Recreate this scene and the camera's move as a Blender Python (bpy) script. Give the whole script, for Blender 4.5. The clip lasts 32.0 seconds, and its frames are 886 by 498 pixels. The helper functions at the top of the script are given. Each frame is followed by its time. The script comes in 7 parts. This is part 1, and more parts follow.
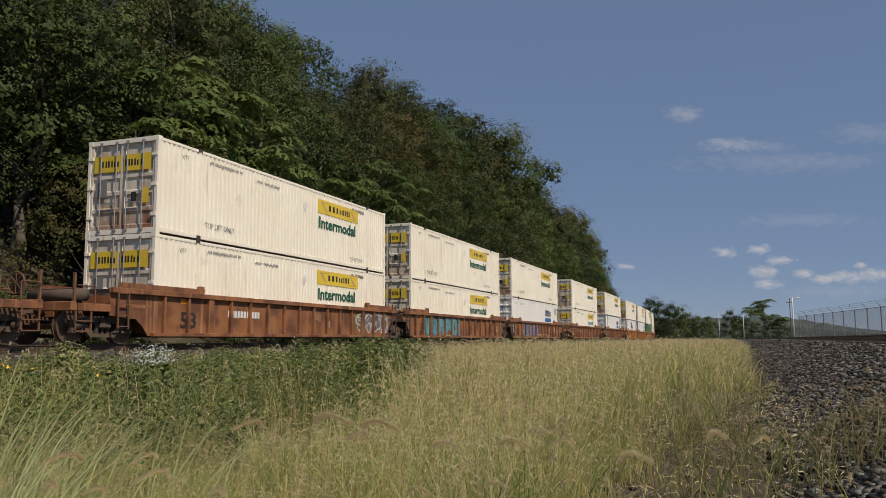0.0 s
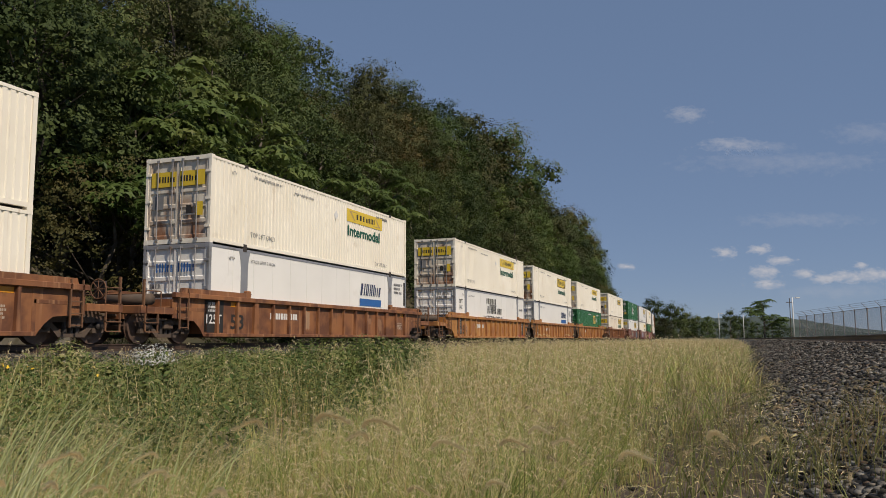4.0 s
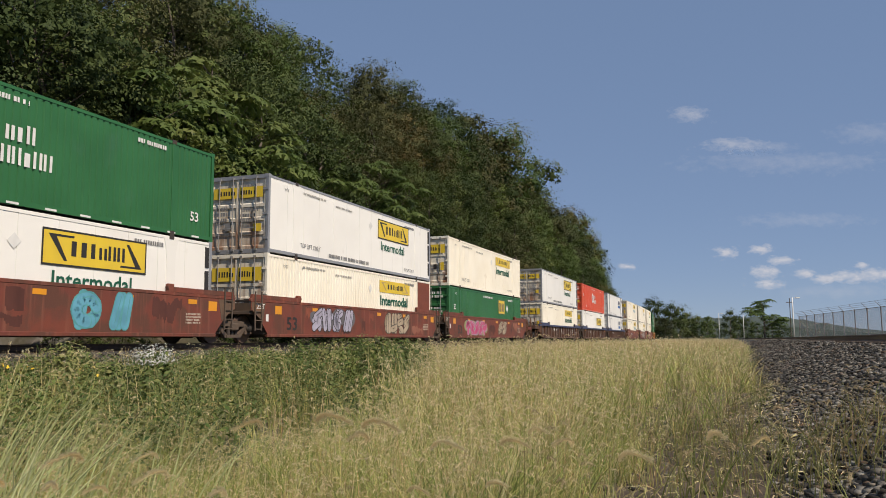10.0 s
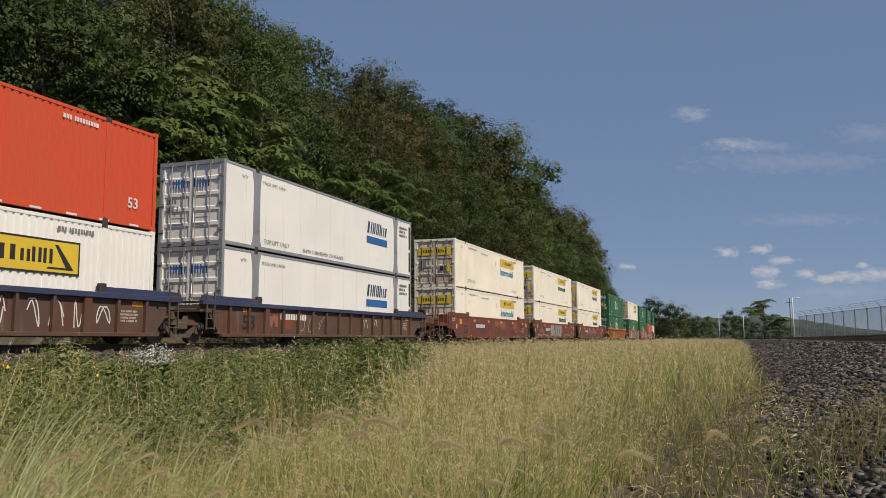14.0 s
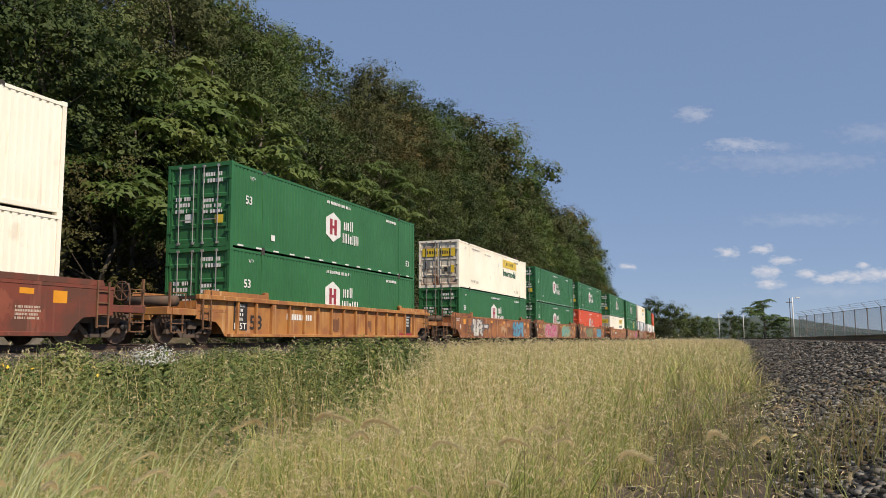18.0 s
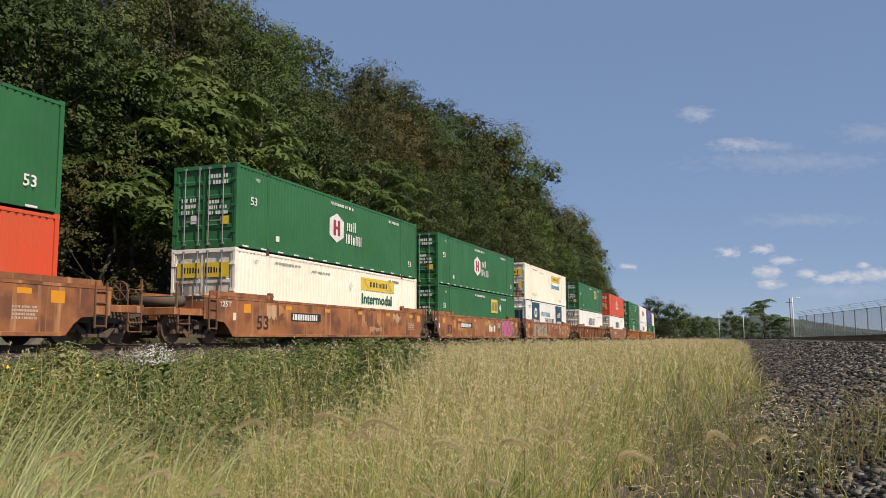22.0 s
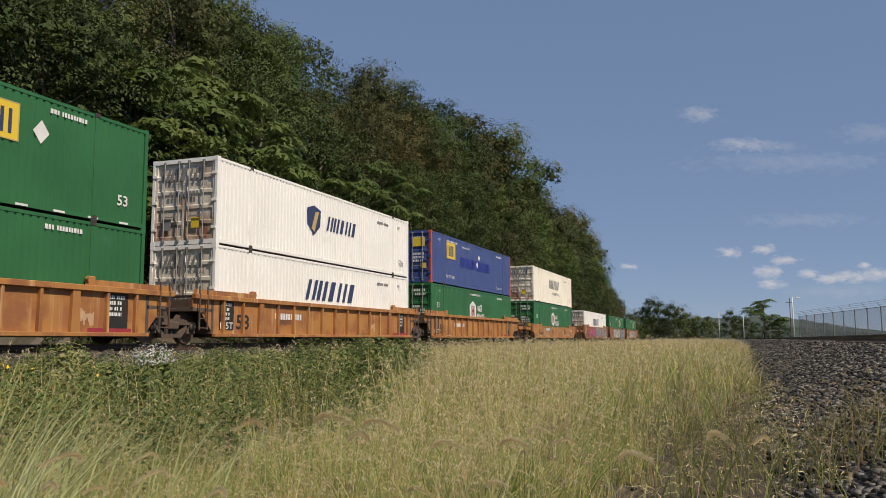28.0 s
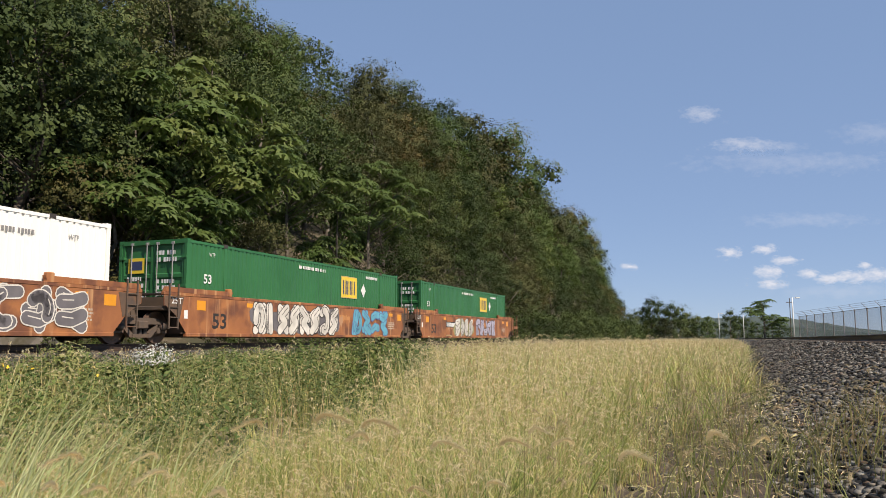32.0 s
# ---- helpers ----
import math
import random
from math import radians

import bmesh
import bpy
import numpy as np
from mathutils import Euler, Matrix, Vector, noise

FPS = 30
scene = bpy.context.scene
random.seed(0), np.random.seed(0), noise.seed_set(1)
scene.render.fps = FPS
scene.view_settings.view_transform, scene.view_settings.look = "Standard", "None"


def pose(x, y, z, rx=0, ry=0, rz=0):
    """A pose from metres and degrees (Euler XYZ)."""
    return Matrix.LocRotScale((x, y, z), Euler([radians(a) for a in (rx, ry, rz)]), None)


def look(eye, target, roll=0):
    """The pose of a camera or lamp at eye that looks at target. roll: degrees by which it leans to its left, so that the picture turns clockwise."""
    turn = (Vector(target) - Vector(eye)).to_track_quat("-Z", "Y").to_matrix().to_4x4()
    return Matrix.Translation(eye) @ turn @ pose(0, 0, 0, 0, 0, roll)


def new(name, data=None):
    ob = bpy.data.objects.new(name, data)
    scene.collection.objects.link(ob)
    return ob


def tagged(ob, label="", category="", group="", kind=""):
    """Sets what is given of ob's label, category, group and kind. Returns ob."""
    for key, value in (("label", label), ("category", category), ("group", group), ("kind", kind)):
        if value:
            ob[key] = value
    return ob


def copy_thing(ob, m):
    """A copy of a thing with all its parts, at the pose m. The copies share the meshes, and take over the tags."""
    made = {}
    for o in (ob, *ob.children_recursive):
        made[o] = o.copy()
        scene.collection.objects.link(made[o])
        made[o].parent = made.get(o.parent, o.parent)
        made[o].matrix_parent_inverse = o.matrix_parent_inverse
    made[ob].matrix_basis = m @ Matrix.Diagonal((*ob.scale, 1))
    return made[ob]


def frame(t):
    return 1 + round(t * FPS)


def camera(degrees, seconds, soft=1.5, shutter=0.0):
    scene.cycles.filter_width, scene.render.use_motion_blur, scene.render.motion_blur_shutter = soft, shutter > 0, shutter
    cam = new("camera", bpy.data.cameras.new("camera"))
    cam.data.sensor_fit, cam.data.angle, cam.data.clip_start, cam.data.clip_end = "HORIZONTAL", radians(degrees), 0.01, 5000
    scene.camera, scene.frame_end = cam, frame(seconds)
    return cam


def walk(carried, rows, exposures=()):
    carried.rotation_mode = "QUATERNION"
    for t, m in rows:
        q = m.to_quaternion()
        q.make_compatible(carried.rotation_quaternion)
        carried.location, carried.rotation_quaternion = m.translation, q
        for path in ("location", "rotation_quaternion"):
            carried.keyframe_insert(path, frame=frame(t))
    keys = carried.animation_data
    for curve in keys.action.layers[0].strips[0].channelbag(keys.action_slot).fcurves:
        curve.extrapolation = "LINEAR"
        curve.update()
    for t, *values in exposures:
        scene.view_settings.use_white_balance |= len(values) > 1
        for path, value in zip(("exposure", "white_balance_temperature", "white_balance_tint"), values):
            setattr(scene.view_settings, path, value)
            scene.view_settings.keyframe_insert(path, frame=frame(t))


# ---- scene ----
# ---------------------------------------------------------------- camera
EYE_Z = 0.05
cam = camera(57.15, 32.0, soft=0.75)
STAND = look((0, 0, EYE_Z), (0, 10, EYE_Z + 10 * math.tan(0.1119924)), roll=-0.3055)
walk(cam, [(0.0, STAND), (32.0, STAND)],
     exposures=[(t, e, 6650, 14) for t, e in ((0.0, -0.37), (3.0, -0.33), (6.0, -0.3), (8.6, -0.2), (9.0, -0.03), (10.0, -0.02), (11.0, -0.12), (14.0, -0.24), (17.0, -0.24), (18.0, 0.17), (19.0, 0.14), (21.0, 0.26), (22.5, 0.02), (24.0, -0.1), (25.0, 0.0), (28.0, -0.12), (29.0, 0.12), (30.0, 0.08), (31.0, 0.2), (32.0, 0.42))])

# ---------------------------------------------------------------- daylight
SUN_AZ, SUN_EL = radians(133), radians(48)     # azimuth from +Y towards +X
world = bpy.data.worlds.new("world")
scene.world = world
world.use_nodes = True
wn = world.node_tree
sky = wn.nodes.new("ShaderNodeTexSky")
sky.sky_type, sky.sun_disc = "NISHITA", False
sky.sun_elevation, sky.sun_rotation = SUN_EL, SUN_AZ
sky.air_density, sky.dust_density, sky.ozone_density = 1.0, 0.0, 4.0
sky.altitude = 3500
soften, deepen = wn.nodes.new("ShaderNodeGamma"), wn.nodes.new("ShaderNodeHueSaturation")
soften.inputs[1].default_value, deepen.inputs["Saturation"].default_value = 0.64, 1.06
deepen.inputs["Hue"].default_value = 0.506
wn.links.new(sky.outputs[0], soften.inputs[0])
wn.links.new(soften.outputs[0], deepen.inputs["Color"])
haze = wn.nodes.new("ShaderNodeMix")           # an even blue veil: the air is hazy and the sky changes little with height
haze.data_type = "RGBA"
haze.inputs["Factor"].default_value, haze.inputs[7].default_value = 0.6, (0.87, 1.4, 2.32, 1)
wn.links.new(deepen.outputs[0], haze.inputs[6])
wn.links.new(haze.outputs[2], wn.nodes["Background"].inputs[0])
wn.nodes["Background"].inputs[1].default_value = 0.19
sun_data = bpy.data.lights.new("sun", "SUN")
sun_data.energy, sun_data.angle, sun_data.color = 5.0, radians(0.53), (1.0, 0.895, 0.735)
sun = new("sun", sun_data)
to_sun = Vector((math.sin(SUN_AZ) * math.cos(SUN_EL), math.cos(SUN_AZ) * math.cos(SUN_EL), math.sin(SUN_EL)))
sun.matrix_basis = look((60 * to_sun.x, 60 * to_sun.y, 60 * to_sun.z + 40), (0, 0, 40))

# ---------------------------------------------------------------- plan
# s runs along the main track away from the camera, side is metres to the right of its centre line
HEAD0, BEND1, BEND2 = 0.35303, 3.33e-4, 1.0e-3
HALF_W = 1.2955
X0, Y0 = -16.986 - HALF_W * math.cos(HEAD0), HALF_W * math.sin(HEAD0)


def heading(s):
    h = HEAD0
    if s > 53:
        h -= BEND1 * (min(s, 165) - 53)
    if s > 165:
        h -= BEND2 * (min(s, 700) - 165)
    return h


STEP = 5.0
_line = {}
_x, _y = X0, Y0
for _i in range(0, 600):
    _line[_i] = (_x, _y)
    _h = heading((_i + 0.5) * STEP)
    _x, _y = _x + math.sin(_h) * STEP, _y + math.cos(_h) * STEP


def place(s, side=0.0):
    """World x, y and heading at s along the main track and side metres to its right."""
    h = heading(s)
    if s <= 0:
        x, y = X0 + math.sin(h) * s, Y0 + math.cos(h) * s
    else:
        i = min(int(s / STEP), 598)
        hm = heading((i + 0.5) * STEP)
        x, y = _line[i][0] + math.sin(hm) * (s - i * STEP), _line[i][1] + math.cos(hm) * (s - i * STEP)
    return x + math.cos(h) * side, y - math.sin(h) * side, h


def spot(s, side, z, turn=0.0):
    x, y, h = place(s, side)
    return pose(x, y, z, 0, 0, -math.degrees(h) + turn)


# ---------------------------------------------------------------- mesh helpers
class Solid:
    """Collects vertices and faces of one part."""

    def __init__(self):
        self.v, self.f = [], []

    def add(self, verts, faces):
        n = len(self.v)
        self.v += [tuple(p) for p in verts]
        self.f += [tuple(i + n for i in q) for q in faces]
        return self

    def box(self, x0, x1, y0, y1, z0, z1, c=0.0):
        """A box, its edges broken by c."""
        if c <= 0:
            return self.add([(x, y, z) for x in (x0, x1) for y in (y0, y1) for z in (z0, z1)],
                            [(0, 1, 3, 2), (4, 6, 7, 5), (0, 4, 5, 1), (2, 3, 7, 6), (0, 2, 6, 4), (1, 5, 7, 3)])
        v = []
        for z, k in ((z0, c), (z0 + c, 0), (z1 - c, 0), (z1, c)):
            v += [(x0 + c + k, y0 + k, z), (x1 - c - k, y0 + k, z), (x1 - k, y0 + c + k, z), (x1 - k, y1 - c - k, z),
                  (x1 - c - k, y1 - k, z), (x0 + c + k, y1 - k, z), (x0 + k, y1 - c - k, z), (x0 + k, y0 + c + k, z)]
        f = [tuple(range(7, -1, -1)), tuple(range(24, 32))]
        for r in range(3):
            for i in range(8):
                j = (i + 1) % 8
                f.append((r * 8 + i, r * 8 + j, r * 8 + 8 + j, r * 8 + 8 + i))
        return self.add(v, f)

    def tube(self, p0, p1, r, n=8, r2=None):
        p0, p1 = Vector(p0), Vector(p1)
        q = (p1 - p0).to_track_quat("Z", "Y")
        v = []
        for p, rr in ((p0, r), (p1, r if r2 is None else r2)):
            v += [p + q @ Vector((rr * math.cos(2 * math.pi * i / n), rr * math.sin(2 * math.pi * i / n), 0)) for i in range(n)]
        f = [(i, (i + 1) % n, n + (i + 1) % n, n + i) for i in range(n)]
        return self.add(v, f + [tuple(range(n - 1, -1, -1)), tuple(range(n, 2 * n))])

    def slab(self, pts, x0, x1):
        """A plate with the outline pts (y, z) between x0 and x1."""
        n = len(pts)
        v = [(x0, y, z) for y, z in pts] + [(x1, y, z) for y, z in pts]
        f = [tuple(range(n - 1, -1, -1)), tuple(range(n, 2 * n))] + [(i, (i + 1) % n, n + (i + 1) % n, n + i) for i in range(n)]
        return self.add(v, f)

    def flat(self, pts, x):
        """A flat face with the outline pts (y, z) that looks along +x."""
        return self.add([(x, y, z) for y, z in pts], [tuple(range(len(pts)))])

    def mesh(self, name, smooth=False):
        me = bpy.data.meshes.new(name)
        me.from_pydata(self.v, [], self.f)
        if smooth:
            me.polygons.foreach_set("use_smooth", [True] * len(me.polygons))
        me.update()
        return me


def part(name, solid, material, parent=None, label="", smooth=False):
    """Links a Solid or mesh as one object under its thing."""
    me = solid.mesh(name, smooth) if isinstance(solid, Solid) else solid
    if material is not None and not me.materials:
        me.materials.append(material)
    ob = new(name, me)
    if parent is not None:
        ob.parent = parent
    if label:
        ob["label"] = label
    if name in ("print", "door_print", "stencil_print", "number_bars", "graffiti_stroke", "plate_word", "door_word", "carrier_word", "emblem_word", "panel_word"):
        ob["kind"] = "stuff"
    return ob


def mesh_np(name, verts, faces, material):
    """A mesh from numpy arrays; all faces have the same number of corners."""
    me = bpy.data.meshes.new(name)
    k = faces.shape[1]
    me.vertices.add(len(verts)), me.loops.add(faces.size), me.polygons.add(len(faces))
    me.vertices.foreach_set("co", np.asarray(verts, np.float32).ravel())
    me.loops.foreach_set("vertex_index", np.asarray(faces, np.int32).ravel())
    me.polygons.foreach_set("loop_start", np.arange(0, faces.size, k, dtype=np.int32))
    me.update(calc_edges=True)
    me.materials.append(material)
    return me


_letters = {}


def lettering(name, words, y0, y1, z0, z1, x, material, parent, bold=0.0, label="", axis="side"):
    """Raised lettering that fills the box y0..y1, z0..z1 on a side (looking along +x) or an end (looking along -y)."""
    key = (words, bold)
    if key not in _letters:
        cu = bpy.data.curves.new("lettering", "FONT")
        cu.body, cu.offset, cu.resolution_u = words, bold, 2
        tmp = bpy.data.objects.new("lettering", cu)
        me = bpy.data.meshes.new_from_object(tmp)
        co = np.array([v.co[:] for v in me.vertices])
        _letters[key] = (co, [tuple(p.vertices) for p in me.polygons])
        bpy.data.objects.remove(tmp), bpy.data.meshes.remove(me)
    co, faces = _letters[key]
    lo, hi = co.min(0), co.max(0)
    a = y0 + (co[:, 0] - lo[0]) / (hi[0] - lo[0]) * (y1 - y0)
    b = z0 + (co[:, 1] - lo[1]) / (hi[1] - lo[1]) * (z1 - z0)
    s = Solid()
    s.add([(x, p, q) if axis == "side" else (p, x, q) for p, q in zip(a, b)], faces)
    return part(name, s, material, parent, label)
# ---------------------------------------------------------------- materials
def nodes_of(name):
    m = bpy.data.materials.new(name)
    m.use_nodes = True
    return m, m.node_tree, m.node_tree.nodes["Principled BSDF"]


def noise_node(nt, scale, detail=4.0, stretch=None, space="Object"):
    tc = nt.nodes.new("ShaderNodeTexCoord")
    n = nt.nodes.new("ShaderNodeTexNoise")
    n.inputs["Scale"].default_value, n.inputs["Detail"].default_value = scale, detail
    vec = tc.outputs[space]
    if stretch:
        mp = nt.nodes.new("ShaderNodeMapping")
        mp.inputs["Scale"].default_value = stretch
        nt.links.new(vec, mp.inputs[0])
        vec = mp.outputs[0]
    nt.links.new(vec, n.inputs["Vector"])
    return n


def ramp_node(nt, source, lo, hi, a=(0, 0, 0, 1), b=(1, 1, 1, 1)):
    r = nt.nodes.new("ShaderNodeValToRGB")
    r.color_ramp.elements[0].position, r.color_ramp.elements[1].position = lo, hi
    r.color_ramp.elements[0].color, r.color_ramp.elements[1].color = a, b
    nt.links.new(source, r.inputs[0])
    return r


def mix_node(nt, fac, a, b):
    m = nt.nodes.new("ShaderNodeMix")
    m.data_type = "RGBA"
    for sock, val in ((m.inputs["Factor"], fac), (m.inputs[6], a), (m.inputs[7], b)):
        if isinstance(val, (int, float)):
            sock.default_value = val
        elif isinstance(val, tuple):
            sock.default_value = (*val[:3], 1)
        else:
            nt.links.new(val, sock)
    return m.outputs[2]


def bump_node(nt, bsdf, source, strength, distance=0.02):
    b = nt.nodes.new("ShaderNodeBump")
    b.inputs["Strength"].default_value, b.inputs["Distance"].default_value = strength, distance
    nt.links.new(source, b.inputs["Height"])
    nt.links.new(b.outputs[0], bsdf.inputs["Normal"])


def rand_offset(nt, n):
    """Shift a noise by the object's own random number."""
    oi = nt.nodes.new("ShaderNodeObjectInfo")
    n.noise_dimensions = "4D"
    mul = nt.nodes.new("ShaderNodeMath")
    mul.operation = "MULTIPLY"
    mul.inputs[1].default_value = 37.0
    nt.links.new(oi.outputs["Random"], mul.inputs[0])
    nt.links.new(mul.outputs[0], n.inputs["W"])


def surface(name, col, col2, scale=2.0, rough=0.6, metal=0.0, bump=0.15, bscale=40.0, dirt=None, dirt_at=(0.58, 0.78),
            streak=None, streak_at=(0.55, 0.8), spec=0.4, shift=True, dirt_scale=1.3):
    """Two tones of paint or stone, patches of dirt, streaks that run down, and a fine relief."""
    m, nt, p = nodes_of(name)
    n1 = noise_node(nt, scale, 5)
    if shift:
        rand_offset(nt, n1)
    c = mix_node(nt, ramp_node(nt, n1.outputs[0], 0.35, 0.65).outputs[0], col, col2)
    if dirt:
        n2 = noise_node(nt, dirt_scale, 8)
        rand_offset(nt, n2)
        c = mix_node(nt, ramp_node(nt, n2.outputs[0], *dirt_at).outputs[0], c, dirt)
    if streak:
        n3 = noise_node(nt, 1.0, 6, (5.5, 5.5, 0.32))
        rand_offset(nt, n3)
        c = mix_node(nt, ramp_node(nt, n3.outputs[0], *streak_at).outputs[0], c, streak)
    nt.links.new(c, p.inputs["Base Color"])
    p.inputs["Roughness"].default_value, p.inputs["Metallic"].default_value = rough, metal
    p.inputs["Specular IOR Level"].default_value = spec
    if bump:
        bump_node(nt, p, noise_node(nt, bscale, 3).outputs[0], bump)
    return m


def plain(name, col, rough=0.55, metal=0.0):
    return surface(name, col, tuple(0.86 * c for c in col), 3.0, rough, metal, 0.05, 60)


def leafage(name, cols, through_light=0.35, rough=0.55, each=0.28, shift=0.42):
    """Leaves: colours vary from plant to plant and from leaf to leaf; some light passes through."""
    m, nt, p = nodes_of(name)
    oi, ge = nt.nodes.new("ShaderNodeObjectInfo"), nt.nodes.new("ShaderNodeNewGeometry")
    r1 = nt.nodes.new("ShaderNodeValToRGB")
    els = r1.color_ramp.elements
    while len(els) < len(cols):
        els.new(0.5)
    for i, c in enumerate(cols):
        els[i].position, els[i].color = i / (len(cols) - 1), (*c, 1)
    nz = noise_node(nt, 0.35, 2, space="Object")
    a1 = nt.nodes.new("ShaderNodeMath")
    a1.operation = "MULTIPLY_ADD"
    a1.inputs[1].default_value = 0.55
    nt.links.new(oi.outputs["Random"], a1.inputs[0])
    a2 = nt.nodes.new("ShaderNodeMath")
    a2.operation = "MULTIPLY_ADD"
    a2.inputs[1].default_value = each
    nt.links.new(ge.outputs["Random Per Island"], a2.inputs[0])
    nt.links.new(nz.outputs[0], a1.inputs[2])
    nt.links.new(a1.outputs[0], a2.inputs[2])
    sub = nt.nodes.new("ShaderNodeMath")
    sub.operation = "SUBTRACT"
    sub.inputs[1].default_value = shift
    nt.links.new(a2.outputs[0], sub.inputs[0])
    nt.links.new(sub.outputs[0], r1.inputs[0])
    nt.links.new(r1.outputs[0], p.inputs["Base Color"])
    p.inputs["Roughness"].default_value = rough
    p.inputs["Specular IOR Level"].default_value = 0.25
    tr = nt.nodes.new("ShaderNodeBsdfTranslucent")
    nt.links.new(r1.outputs[0], tr.inputs[0])
    mx = nt.nodes.new("ShaderNodeMixShader")
    mx.inputs[0].default_value = through_light
    nt.links.new(p.outputs[0], mx.inputs[1])
    nt.links.new(tr.outputs[0], mx.inputs[2])
    nt.links.new(mx.outputs[0], nt.nodes["Material Output"].inputs[0])
    return m


RUST, GRIME = (0.16, 0.065, 0.03), (0.16, 0.14, 0.11)
CREAM = surface("cream_paint", (0.86, 0.82, 0.71), (0.8, 0.75, 0.63), 0.5, 0.5, dirt=(0.5, 0.42, 0.31), dirt_at=(0.62, 0.9),
                streak=(0.44, 0.27, 0.15), streak_at=(0.62, 0.86))
WHITE = surface("white_paint", (0.83, 0.82, 0.78), (0.77, 0.76, 0.72), 0.5, 0.45, dirt=(0.58, 0.55, 0.49), dirt_at=(0.66, 0.95),
                streak=(0.5, 0.47, 0.42), streak_at=(0.66, 0.95))
RUSTCREAM = surface("rust_streaked_cream_paint", (0.78, 0.73, 0.62), (0.72, 0.66, 0.54), 0.5, 0.55, dirt=(0.55, 0.42, 0.3), dirt_at=(0.56, 0.85),
                    streak=(0.5, 0.24, 0.1), streak_at=(0.52, 0.74))
DOORWHITE = surface("door_white_paint", (0.72, 0.68, 0.58), (0.62, 0.57, 0.47), 1.2, 0.55, dirt=(0.32, 0.2, 0.12), dirt_at=(0.52, 0.74),
                    streak=(0.24, 0.14, 0.09), streak_at=(0.58, 0.78))


def rusting(m, colour, reach):
    """Rust that creeps up from the lower edge of a door, ragged at its upper end."""
    nt = m.node_tree
    p = nt.nodes["Principled BSDF"]
    old = p.inputs["Base Color"].links[0].from_socket
    n = noise_node(nt, 1.0, 7, (3.0, 3.0, 0.7))
    rand_offset(nt, n)
    tc, sp, ad = nt.nodes.new("ShaderNodeTexCoord"), nt.nodes.new("ShaderNodeSeparateXYZ"), nt.nodes.new("ShaderNodeMath")
    nt.links.new(tc.outputs["Object"], sp.inputs[0])
    ad.operation = "MULTIPLY_ADD"
    ad.inputs[1].default_value = -reach
    nt.links.new(sp.outputs[2], ad.inputs[0])
    nt.links.new(n.outputs[0], ad.inputs[2])
    nt.links.new(mix_node(nt, ramp_node(nt, ad.outputs[0], 0.29, 0.56).outputs[0], old, colour), p.inputs["Base Color"])


rusting(DOORWHITE, (0.25, 0.12, 0.065), 0.16)
GREEN = surface("green_paint", (0.024, 0.12, 0.04), (0.03, 0.145, 0.05), 0.6, 0.45, dirt=(0.05, 0.14, 0.08), dirt_at=(0.6, 0.95),
                streak=(0.035, 0.1, 0.055), streak_at=(0.6, 0.95))
REDORANGE = surface("red_orange_paint", (0.62, 0.075, 0.028), (0.56, 0.09, 0.035), 0.6, 0.48, dirt=(0.4, 0.08, 0.04), dirt_at=(0.62, 0.95),
                    streak=(0.38, 0.07, 0.04), streak_at=(0.62, 0.95))
BLUE = surface("blue_paint", (0.045, 0.075, 0.22), (0.058, 0.09, 0.25), 0.6, 0.48, dirt=(0.1, 0.11, 0.2), dirt_at=(0.58, 0.9))
BLUE_DEEP = plain("deep_blue_paint", (0.03, 0.045, 0.3))
GREYFRAME = surface("grey_frame", (0.33, 0.34, 0.36), (0.28, 0.29, 0.31), 1.5, 0.45, 0.3, dirt=GRIME)
STEEL = surface("galvanised_steel", (0.42, 0.41, 0.4), (0.34, 0.33, 0.32), 3, 0.45, 0.6, dirt=RUST, dirt_at=(0.6, 0.8))
DARKSTEEL = surface("dark_steel", (0.05, 0.045, 0.042), (0.075, 0.06, 0.05), 4, 0.6, 0.3, dirt=RUST, dirt_at=(0.55, 0.8))
CASTIRON = surface("cast_iron", (0.085, 0.065, 0.052), (0.12, 0.085, 0.062), 3, 0.8, 0.1, dirt=RUST)
WHEELSTEEL = surface("wheel_steel", (0.12, 0.08, 0.06), (0.17, 0.11, 0.08), 5, 0.6, 0.4)
ROUGHIRON = surface("rusty_iron", (0.2, 0.1, 0.052), (0.13, 0.07, 0.042), 3, 0.8, 0.1, dirt=(0.28, 0.15, 0.07))
ENDBROWN = surface("dark_brown_steel", (0.085, 0.062, 0.05), (0.14, 0.085, 0.055), 2.5, 0.75, 0.1, dirt=(0.2, 0.1, 0.05), dirt_at=(0.52, 0.75))
YELLOW = surface("yellow_vinyl", (0.72, 0.52, 0.04), (0.66, 0.47, 0.045), 1.5, 0.45, dirt=(0.5, 0.36, 0.1), dirt_at=(0.62, 0.9))
AMBER = plain("amber_reflector", (0.72, 0.3, 0.02), 0.35)
BLACKINK = plain("black_ink", (0.03, 0.028, 0.026))
GREENINK = plain("green_ink", (0.012, 0.1, 0.06))
WHITEINK = plain("white_ink", (0.72, 0.72, 0.7))
RUSTINK = plain("faded_tan_ink", (0.5, 0.42, 0.34))
PALEINK = plain("faded_grey_ink", (0.36, 0.35, 0.33))
GREYINK = plain("grey_ink", (0.22, 0.22, 0.22))
NAVYINK = plain("navy_ink", (0.035, 0.05, 0.12))
BLUEINK = plain("blue_ink", (0.03, 0.13, 0.38))
REDINK = plain("red_ink", (0.3, 0.035, 0.05))
TEALINK = plain("teal_ink", (0.05, 0.3, 0.42))
TANINK = plain("tan_ink", (0.5, 0.36, 0.14))
